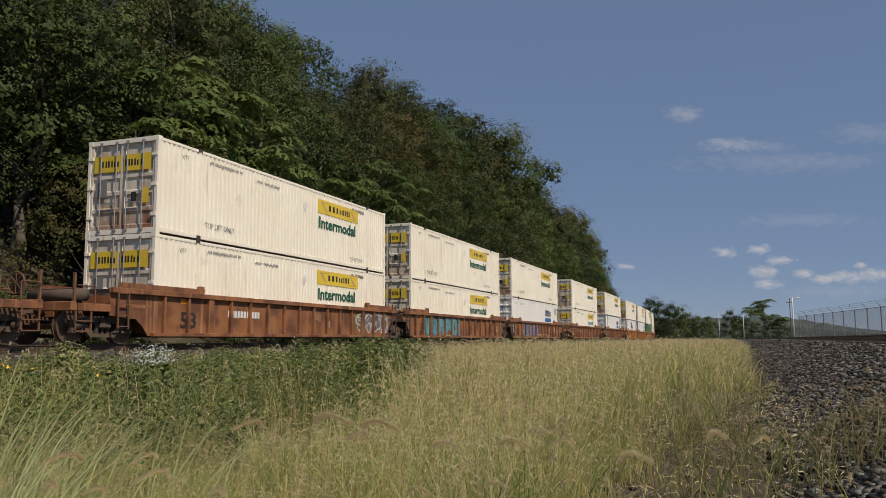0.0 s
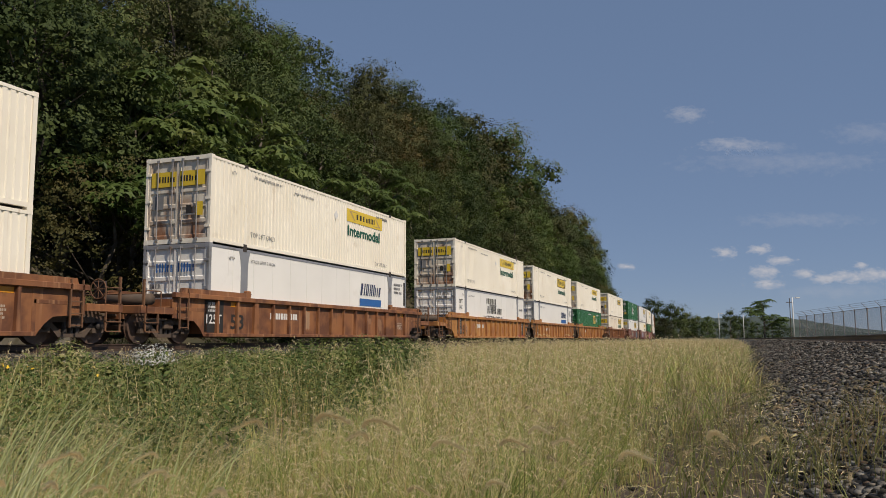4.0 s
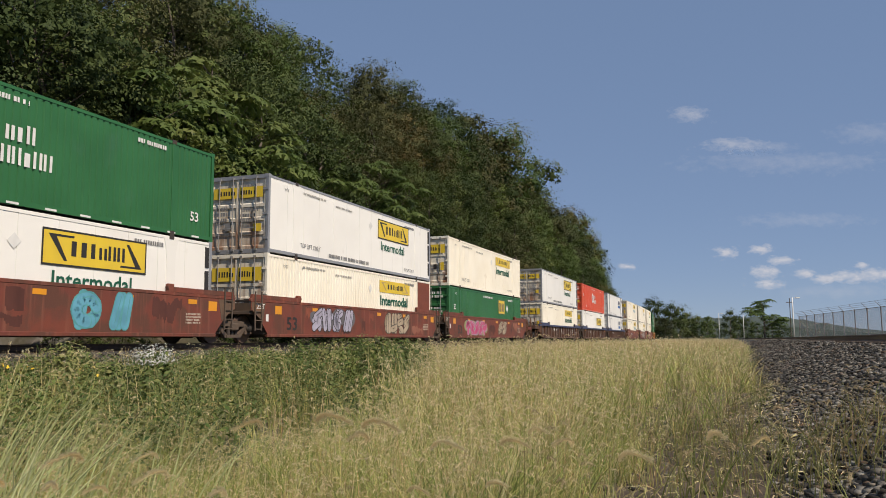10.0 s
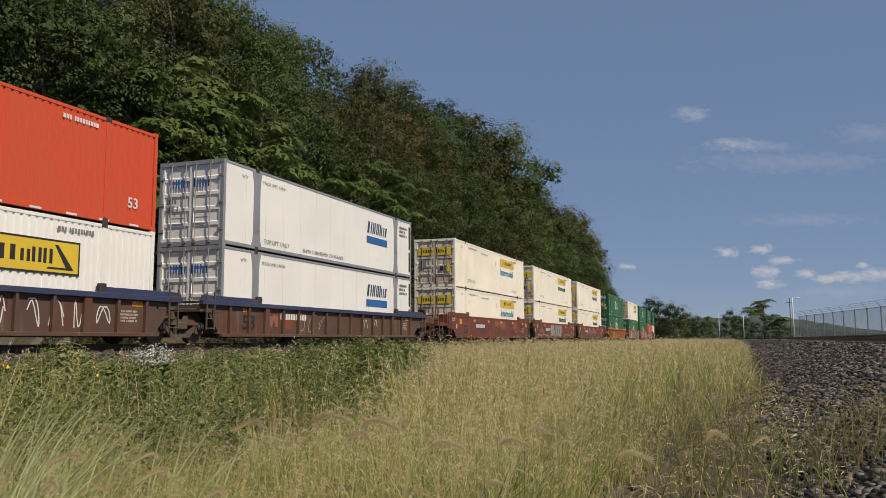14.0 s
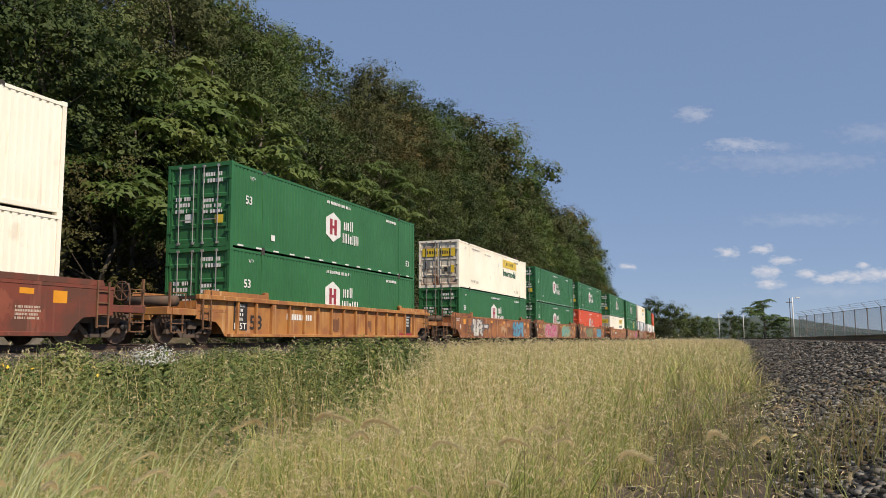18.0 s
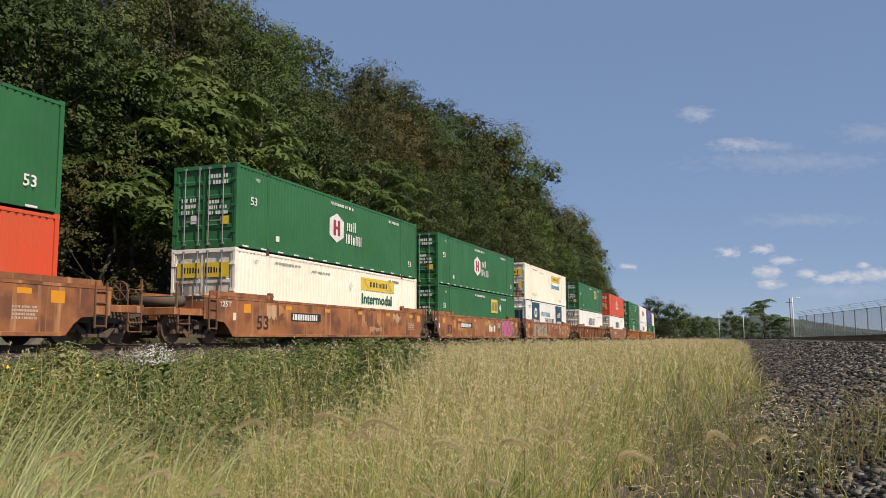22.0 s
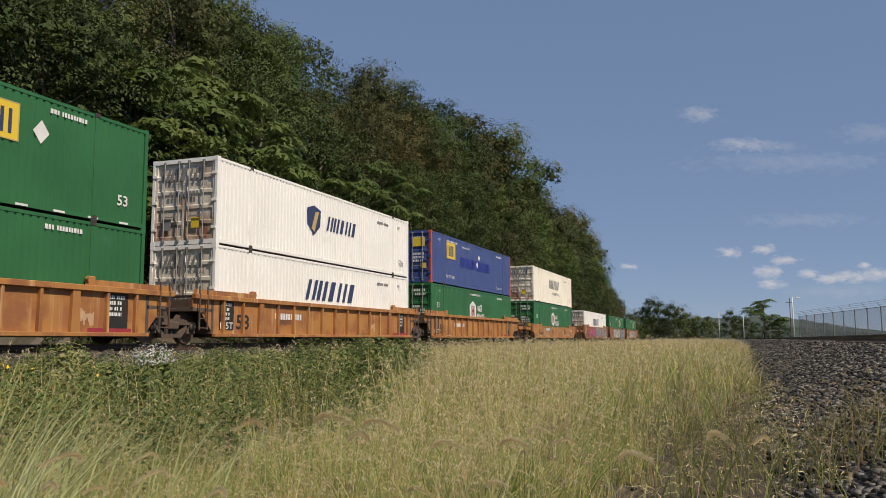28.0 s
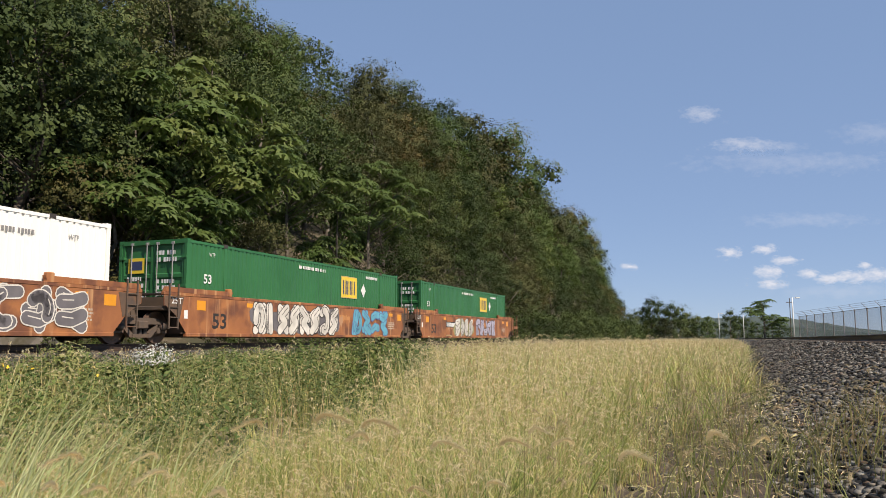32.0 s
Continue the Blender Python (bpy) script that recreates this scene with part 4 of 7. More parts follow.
def graffiti(parent, y0, y1, z0, z1, fill, line, seed, letters=5, x=SIDEX + 0.006):
    """Spray paint: fat curling strokes with an outline, no readable word."""
    rnd = random.Random(seed)
    back, front, inner, cloudy = Solid(), Solid(), Solid(), Solid()
    w, hz, cz = (y1 - y0) / letters, 0.5 * (z1 - z0), 0.5 * (z0 + z1)
    for i in range(letters):
        cy = y0 + (i + 0.5) * w
        fat = min(0.15, 0.15 * w + 0.035) * rnd.uniform(0.85, 1.15)
        ry, rz = max(0.05, 0.52 * w - fat), hz - fat - 0.04
        lean = rnd.uniform(-0.15, 0.25) * ry
        jobs = []
        for _ in range(rnd.choice((3, 3, 4))):
            kind = rnd.choice((0, 0, 1, 2, 3))
            if kind == 0:
                a = rnd.uniform(-1, 1)
                jobs.append([(cy + ry * a - lean, cz - rz), (cy + ry * (a + rnd.uniform(-0.4, 0.4)) + lean, cz + rz)])
            elif kind == 1:
                a0, a1, k = rnd.uniform(0, 6.28), rnd.uniform(2.5, 4.8), rnd.uniform(0.7, 1.0)
                jobs.append([(cy + ry * k * math.cos(a0 + a1 * t / 7), cz + rz * k * math.sin(a0 + a1 * t / 7)) for t in range(8)])
            elif kind == 2:
                zz = cz + rz * rnd.uniform(-0.9, 0.9)
                jobs.append([(cy - ry, zz - 0.05), (cy, zz + rnd.uniform(-0.15, 0.15)), (cy + ry, zz + 0.05)])
            else:
                g = rnd.choice((-1, 1))
                jobs.append([(cy - ry * g, cz + rz), (cy + ry * g * 0.6, cz + 0.3 * rz), (cy - ry * g * 0.5, cz - 0.3 * rz), (cy + ry * g, cz - rz)])
        for k, pts in enumerate(jobs):
            d = 0.0011 * (i * 3 + k)
            stroke(back, pts, fat + 0.034, x + d)
            stroke(front, pts, fat, x + d + 0.0006)
            if len(pts) > 2 or rnd.random() < 0.5:
                stroke(inner, [(p + 0.3 * fat, q + 0.25 * fat) for p, q in pts[: max(2, len(pts) // 2)]], 0.014, x + d + 0.001)
    if seed % 2:
        n = 5 + 2 * letters
        for i in range(n):
            cy, cz2, r = y0 + (y1 - y0) * (i + 0.5) / n, cz + rnd.uniform(-0.3, 0.3) * hz, rnd.uniform(0.45, 0.8) * hz
            cloudy.flat([(cy + r * 1.3 * math.cos(k * 0.524) * rnd.uniform(0.85, 1.1), max(z0 - 0.02, min(z1 + 0.02, cz2 + r * math.sin(k * 0.524) * rnd.uniform(0.85, 1.1)))) for k in range(12)], x - 0.0006 + 0.00002 * i)
        part("graffiti_cloud", cloudy, SPRAY[("lilac", "olive", "tan", "teal", "blue", "grey")[seed % 6]], parent, "sprayed cloud of colour")
    part("graffiti_outline", back, line, parent, "spray-paint outline")
    part("graffiti", front, fill, parent, "fat curling spray-paint strokes")
    part("graffiti_stroke", inner, line, parent)


def tag_marks(parent, y0, y1, z0, z1, ink, seed, x=SIDEX + 0.006):
    """Thin looping scrawls, one beside the other."""
    rnd, s = random.Random(seed), Solid()
    n = max(2, int(round((y1 - y0) / 0.75)))
    for i in range(n):
        cy, cz, ry, rz = y0 + (i + 0.5) * (y1 - y0) / n, 0.5 * (z0 + z1), 0.36 * (y1 - y0) / n, 0.5 * (z1 - z0) * rnd.uniform(0.6, 1.0)
        a, b, c, d = rnd.uniform(0, 6.3), rnd.uniform(0, 6.3), rnd.choice((0.5, 1.0, 1.0)), rnd.choice((1.0, 1.5, 2.0))
        turn = rnd.uniform(4.0, 7.0)
        pts = [(cy + ry * math.sin(a + c * turn * k / 14) * (1 - 0.25 * k / 14), cz + rz * math.sin(b + d * turn * k / 14)) for k in range(15)]
        for p, q in zip(pts[:-1], pts[1:]):
            dy, dz = q[0] - p[0], q[1] - p[1]
            l = math.hypot(dy, dz) + 1e-6
            ny, nz = -dz / l * 0.016, dy / l * 0.016
            s.flat([(p[0] - ny, p[1] - nz), (q[0] - ny, q[1] - nz), (q[0] + ny, q[1] + nz), (p[0] + ny, p[1] + nz)], x)
    part("graffiti_scrawl", s, ink, parent, "thin spray-painted scrawl")


SPRAY = {k: surface("spray_" + k, c, tuple(0.75 * v for v in c), 2.5, 0.6, bump=0.03) for k, c in dict(
    white=(0.66, 0.63, 0.57), silver=(0.42, 0.4, 0.37), sky=(0.12, 0.36, 0.48), teal=(0.1, 0.34, 0.36), pink=(0.55, 0.08, 0.2), blue=(0.1, 0.14, 0.3),
    grey=(0.15, 0.14, 0.15), olive=(0.3, 0.29, 0.15), lilac=(0.42, 0.4, 0.5), tan=(0.45, 0.36, 0.26), yellow=(0.7, 0.55, 0.1)).items()}


def low_end(u, e, mat, paint, style):
    """The low platform between the side plates and the coupler, with its grab irons and steps."""
    z0, z1 = (0.85, 1.05) if paint != "dark" else (0.95, 1.2)
    piece("end_sill", ("es", e, z0), lambda: Solid().box(-1.36, 1.36, *sorted((e * 10.98, e * 11.18)), z0, z1 + 0.04, 0.02), mat, u)
    for sg in (1, -1):
        x0, x1 = sorted((sg * 1.32, sg * 1.4))
        piece("sill_beam", ("sb", e, sg, z0), lambda: Solid().box(x0, x1, *sorted((e * 9.84, e * 10.97)), z0, z1, 0.012), mat, u)
        piece("corner_post", ("cp", e, sg), lambda: Solid().box(sg * 1.33 - 0.03, sg * 1.33 + 0.03, *sorted((e * 11.04, e * 11.1)), z1, 1.82), ROUGHIRON, u)
        piece("grab_iron", ("gi", e, sg), lambda: Solid().tube((sg * 1.42, e * 10.45, z1 + 0.02), (sg * 1.42, e * 10.45, 1.5), 0.018, 6).tube((sg * 1.42, e * 10.45, 1.5), (sg * 1.42, e * 11.05, 1.5), 0.018, 6), ROUGHIRON, u)

        def step():
            s = Solid()
            for y in (10.5, 11.02):
                s.box(sg * 1.38 - 0.02, sg * 1.38 + 0.02, *sorted((e * y, e * (y + 0.04))), 0.32, z0)
            for z in (0.32, 0.58):
                s.box(sg * 1.38 - 0.05, sg * 1.38 + 0.05, *sorted((e * 10.5, e * 11.06)), z, z + 0.03)
            return s
        piece("step", ("st", e, sg), step, ROUGHIRON, u)
    piece("cross_rail", ("cr", e), lambda: Solid().tube((-1.3, e * 11.07, 1.42), (1.3, e * 11.07, 1.42), 0.018, 6), ROUGHIRON, u)
    piece("platform_grating", ("pg", e, z1), lambda: grating(e, z1), DARKSTEEL, u)
    if e > 0:
        def wheel():
            s = Solid()
            for k in range(16):
                a, b = k * 0.3927, (k + 1) * 0.3927
                s.tube((0.7 + 0.27 * math.cos(a), 10.94, 1.5 + 0.27 * math.sin(a)), (0.7 + 0.27 * math.cos(b), 10.94, 1.5 + 0.27 * math.sin(b)), 0.018, 5)
            for k in range(4):
                a = k * 0.7854
                s.tube((0.7 - 0.26 * math.cos(a), 10.94, 1.5 - 0.26 * math.sin(a)), (0.7 + 0.26 * math.cos(a), 10.94, 1.5 + 0.26 * math.sin(a)), 0.012, 5)
            return s
        piece("brake_wheel", "bw", wheel, ROUGHIRON, u)
        piece("brake_housing", "bh", lambda: Solid().box(0.5, 0.9, 10.97, 11.06, 1.2, 1.72, 0.02), DARKSTEEL, u)
    else:
        piece("air_tank", "at", lambda: Solid().tube((-0.9, -10.3, 1.3), (0.95, -10.3, 1.3), 0.17, 14), CASTIRON, u, "rusty dark air tank", True)
        for x in (-0.65, 0.65):
            piece("tank_bracket", ("tb", x), lambda: Solid().box(x - 0.05, x + 0.05, -10.45, -10.15, 1.0, 1.14), DARKSTEEL, u)


def grating(e, z):
    s = Solid()
    for i in range(8):
        y = e * (9.92 + i * 0.14)
        s.box(-1.3, 1.3, y - 0.03, y + 0.03, z - 0.04, z)
    return s


def well_unit(style, paint, lead, trail, top, ribbed):
    """One well: origin on the rail head under its middle. lead, trail: True where the end has a coupler."""
    mat = WELLS[paint]
    u = new("well_car")
    u.empty_display_size = 0.5
    kind = {"brown": "brown", "orange": "orange", "maroon": "dark maroon", "dark": "dark brown", "rust": "rusty orange"}[paint]
    tagged(u, kind + (" ribbed" if ribbed else " smooth-sided") + " container well car, rust-streaked, on the main track", "freight car", "cars of the train")
    rail_mat = NAVYRAIL if paint == "dark" else mat
    ends = {-1: 9.85 if lead else 9.24, 1: 9.85 if trail else 9.24}
    a, b = -ends[-1], ends[1]
    foot = {e: ([(8.3, 0.22), (8.55, 0.5), (8.8, 0.68), (9.83, 0.76)] if c else [(8.1, 0.22), (8.85, 1.02), (9.22, 1.12)]) for e, c in ((-1, lead), (1, trail))}
    side = [(-y, z) for y, z in foot[-1][::-1]] + foot[1] + [(foot[1][-1][0], top - 0.06), (-foot[-1][-1][0], top - 0.06)]
    px = SIDEX - (0.085 if ribbed else 0.0)
    for sg in (1, -1):
        piece("side_plate", ("sp", sg, lead, trail, top, ribbed), lambda: Solid().slab(side, min(sg * px, sg * (px - 0.024)), max(sg * px, sg * (px - 0.024))), mat, u)
        x0, x1 = sorted((sg * (SIDEX - 0.1), sg * (SIDEX + (0.05 if ribbed else 0.012))))
        drop = 0.15 if ribbed else 0.1
        piece("top_chord", ("tc", sg, a, b, top, ribbed), lambda: Solid().box(x0, x1, a, b, top - drop, top, 0.012), rail_mat, u)
        piece("bottom_chord", ("bc", sg, ribbed), lambda: Solid().box(x0, x1, -8.2, 8.2, 0.2, 0.31, 0.012), mat, u)
        for e in (-1, 1):
            y0, y1 = sorted((e * 5.9, e * min(9.5, ends[e] - 0.05)))
            piece("end_cap_rail", ("cap", sg, e, y0, y1, top), lambda: Solid().slab([(y0, top), (y1, top), (y1 - 0.06 * e, top + 0.15), (y0 - 0.06 * e, top + 0.15)], *sorted((sg * (SIDEX - 0.1), sg * (SIDEX + 0.012)))), rail_mat, u)
        for yy in ((-6.0, 6.0) if sg > 0 else ()):
            piece("guide_block", ("gb", sg, yy, top), lambda: Solid().box(min(sg * 1.3, sg * 1.44), max(sg * 1.3, sg * 1.44), yy - 0.12, yy + 0.12, top - 0.02, top + 0.24, 0.02), DARKSTEEL if paint == "dark" else mat, u)
        if ribbed and sg > 0:
            for i in range(15):
                y = -7.7 + i * 1.1
                w = 0.15 if i in (2, 12) else 0.055
                piece("side_post", ("post", sg, i, top), lambda: Solid().slab([(y - w, 0.3), (y + w, 0.3), (y + w * 0.8, top - 0.15), (y - w * 0.8, top - 0.15)], px, SIDEX + 0.02), mat, u)
    piece("floor_beams", "beams", lambda: Solid().box(-1.3, 1.3, -8.0, -7.2, 0.2, 0.3).box(-1.3, 1.3, 7.2, 8.0, 0.2, 0.3).box(-1.3, 1.3, -0.4, 0.4, 0.2, 0.3).box(-1.32, 1.32, -8.0, 8.0, 0.3, 0.318), DARKSTEEL, u)
    for e, coupled in ((-1, lead), (1, trail)):
        end = ends[e]

        def deck():
            s = Solid().box(-1.34, 1.34, *sorted((e * 8.2, e * (end - 0.05))), 0.98, 1.1, 0.015)
            s.box(-1.34, 1.34, *sorted((e * 8.16, e * 8.28)), 0.3, top - 0.1)
            return s.box(-0.35, 0.35, *sorted((e * 8.3, e * (end + (0.9 if coupled else 0.1)))), 0.72, 0.99)
        piece("end_platform", ("dk", e, end, top, coupled), deck, mat if coupled else CASTIRON, u)

        def walk_grate():
            s = Solid()
            for i in range(7):
                y = e * (8.45 + i * (end - 8.6) / 7)
                s.box(-1.2, 1.2, y - 0.03, y + 0.03, top - 0.06, top - 0.02)
            return s.box(-1.25, -1.2, *sorted((e * 8.3, e * (end - 0.1))), top - 0.09, top - 0.03).box(1.2, 1.25, *sorted((e * 8.3, e * (end - 0.1))), top - 0.09, top - 0.03)
        piece("walkway", ("wk", e, end, top), walk_grate, DARKSTEEL, u, "dark steel walkway grating")
        lx = SIDEX + 0.03

        def ladder():
            s, y0 = Solid(), e * (end - 0.42)
            for d in (-0.2, 0.2):
                s.box(lx - 0.02, lx + 0.02, y0 + d - 0.02, y0 + d + 0.02, 0.42, top + (0.12 if coupled else 0.25))
            for z in np.arange(0.46, top + 0.1, 0.3):
                s.box(lx - 0.015, lx + 0.015, y0 - 0.2, y0 + 0.2, z, z + 0.03)
            return s
        piece("ladder", ("ld", e, end, top), ladder, ROUGHIRON if coupled else CASTIRON, u)
        if coupled:
            piece("coupler", ("cpl", e), lambda: Solid().box(-0.1, 0.1, *sorted((e * 10.7, e * 11.5)), 0.78, 0.98, 0.02).box(-0.2, 0.16, *sorted((e * 11.42, e * 11.66)), 0.72, 1.03, 0.03), CASTIRON, u)
            low_end(u, e, mat, paint, style)
            truck(u, e * 9.72)
        if not coupled and not ribbed:
            # a thin plate, darker than the side, over the sloped end
            piece("end_panel", ("ep", e, top), lambda: Solid().slab([(e * 8.5, 0.72), (e * 9.2, 1.14), (e * 9.2, top - 0.12), (e * 8.32, top - 0.12)], SIDEX + 0.0005, SIDEX + 0.006), ENDBROWN, u, "dark brown steel end panel")
        if not coupled and e > 0:
            truck(u, 9.69)
            piece("articulated_joint", "artic", lambda: Solid().box(-0.4, 0.4, 9.4, 10.0, 0.75, 1.12, 0.04), CASTIRON, u)
    # markings
    x = (SIDEX + 0.004) if not ribbed else px + 0.006
    ink = BLACKINK
    lettering("lettering", "53", -6.9, -6.15, 0.45, 0.95, x, ink, u, 0.02)
    if not ribbed:
        part("number_panel", rect(-4.62, -2.36, 0.79, 1.11, x - 0.0012), BLACKINK, u)
    part("number_bars", bars(1, -4.5, -2.4, 0.84, 1.06, x, 41), WHITEINK, u, "white reporting marks as bars")
    if paint == "brown" and style in (3, 4, 5, 9):
        p = part("stencil_panel", rect(-8.3, -7.3, 0.34, top - 0.14, px + 0.005), BLACKINK, u, "black stencil panel")
        part("stencil_print", bars(3, -8.1, -7.5, 1.0, 1.3, px + 0.009, 4), WHITEINK, p)
        lettering("lettering", "125T", -8.2, -7.4, 0.62, 0.92, px + 0.009, WHITEINK, u, 0.012)
    if paint == "orange" and style == 31:
        part("stencil_print", bars(4, 6.6, 7.4, 0.6, 1.0, px + 0.009, 4), WHITEINK, u)
    elif paint == "orange":
        for yy in (-7.5, 7.0):
            p = part("stencil_panel", rect(yy - 0.35, yy + 0.45, 0.42, top - 0.14, px + 0.005), BLACKINK, u, "black stencil panel")
            part("stencil_print", bars(4, yy - 0.25, yy + 0.35, 0.75, 1.3, px + 0.009, 4), WHITEINK, p)
        lettering("lettering", "125T", -7.8, -7.1, 0.46, 0.68, px + 0.011, WHITEINK, u, 0.01)
        part("red_panel", rect(6.0, 7.6, 0.3, 0.42, px + 0.009), REDINK, u)
    else:
        for yy in ((-5.0, -2.0, 1.0, 4.0, 6.8) if not ribbed else (-6.9, 7.2)):
            part("amber_reflector", rect(yy, yy + 0.42, top - 0.32, top - 0.18, x), AMBER, u)
        part("print", bars(4, 6.7, 7.5, 0.6, 0.92, x, 44), RUSTINK, u)
        if not ribbed:
            lettering("lettering", "125T", -9.0, -8.4, 1.18, 1.36, x + 0.004, WHITEINK, u, 0.01)
            for yy in (-7.7, 7.8):
                part("amber_reflector", rect(yy, yy + 0.44, top - 0.5, top - 0.2, x), AMBER, u)
            part("white_square", rect(-8.3, -8.13, 0.75, 1.0, x), WHITEINK, u)
    if style == 24:
        part("white_slab_word", word_shape(3, 1.1, 2.7, 0.62, 1.02, x + 0.003, 0, 52, gap=0.1), WHITEINK, u, "white block word")
    rnd = random.Random(style * 7 + 3)
    tint = PATCHES[paint]
    for k in range(9 if not ribbed else 3):
        y0 = rnd.uniform(-7.6, 6.2) if not ribbed else -7.65 + 1.1 * rnd.randrange(14)
        w, z0 = rnd.uniform(0.3, 1.5) if not ribbed else rnd.uniform(0.3, 0.98), rnd.uniform(0.32, 0.85)
        part("paint_patch", ragged(y0, y0 + w, z0, min(top - 0.17, z0 + rnd.uniform(0.3, 0.9)), x - 0.002 - 0.0001 * k, style * 31 + k), tint[rnd.randrange(len(tint))], u, "touched-up paint patch")
    return u


# ---------------------------------------------------------------- the train
# per well: distance along the track at 0 s, upper and lower load, paint, ribbed, coupler ahead, coupler behind
TRAIN = [
    (1.75, "", "", "brown", 1, 0, 1),
    (24.97, "jh", "jh", "brown", 1, 1, 0), (44.34, "jh", "jh", "brown", 1, 0, 0), (63.72, "jh", "mtw", "brown", 1, 0, 1),
    (86.92, "jh", "jhf", "brown", 1, 1, 1), (110.0, "jh", "mt", "brown", 1, 1, 1),
    (133.6, "jh", "pr", "orange", 1, 1, 0), (152.95, "jho", "mt", "orange", 1, 0, 0), (172.33, "jh", "eg", "orange", 1, 0, 1),
    (195.53, "jhn", "jhy", "brown", 1, 1, 1),
    (218.88, "hg", "jrl", "maroon", 0, 1, 0), (238.28, "jr", "jhx", "maroon", 0, 0, 0), (257.4, "jh", "eg", "maroon", 0, 0, 1),
    (280.92, "jr", "jh", "dark", 1, 1, 0), (300.2, "hr", "jhb", "dark", 1, 0, 0), (319.62, "mt", "mt", "dark", 1, 0, 1),
    (342.55, "jhf", "jhf", "maroon", 0, 1, 0), (362.0, "jh", "jh", "maroon", 0, 0, 0), (381.43, "jh", "jh", "maroon", 0, 0, 1),
    (404.72, "hg", "hg", "orange", 1, 1, 1),
    (427.93, "jh", "hg", "rust", 0, 1, 0), (447.38, "hg", "hg", "rust", 0, 0, 0), (466.66, "hg", "hr", "rust", 0, 0, 1),
    (490.33, "hg", "jh", "rust", 0, 1, 0), (509.65, "hg", "eg", "rust", 0, 0, 0), (529.07, "jhf", "ff", "rust", 0, 0, 1),
    (552.34, "eg", "sw", "brown", 1, 1, 1), (575.46, "hr", "sw", "rust", 0, 1, 1),
    (598.9, "eg", "hg", "orange", 1, 1, 0), (618.37, "sws", "sw", "orange", 1, 0, 0), (637.76, "eb", "hg", "orange", 1, 0, 1),
    (661.05, "swl", "hg", "orange", 0, 1, 1),
    (684.43, "", "sw", "rust", 0, 1, 0), (703.82, "", "eg", "rust", 0, 0, 0), (723.12, "", "eg", "rust", 0, 0, 1),
]
BASE_LOW, BASE_UP = 0.327, 0.327 + CH
moving = []


def build_train():
    for i, (s, up, low, paint, ribbed, lead, trail) in enumerate(TRAIN):
        top = 1.52 if paint != "dark" else 1.36
        if i == 31:
            top = 1.2
        u = well_unit(i, paint, bool(lead), bool(trail), top, bool(ribbed))
        moving.append((u, s + HL, 0.0))
        for kind, z in ((low, BASE_LOW), (up, BASE_UP)):
            if kind:
                moving.append((container(kind), s + HL, z))
        GRAFF.get(i, lambda w: None)(u)


def many(*jobs):
    def run(u):
        for kind, *a in jobs:
            (graffiti if kind == "g" else tag_marks)(u, *a)
    return run


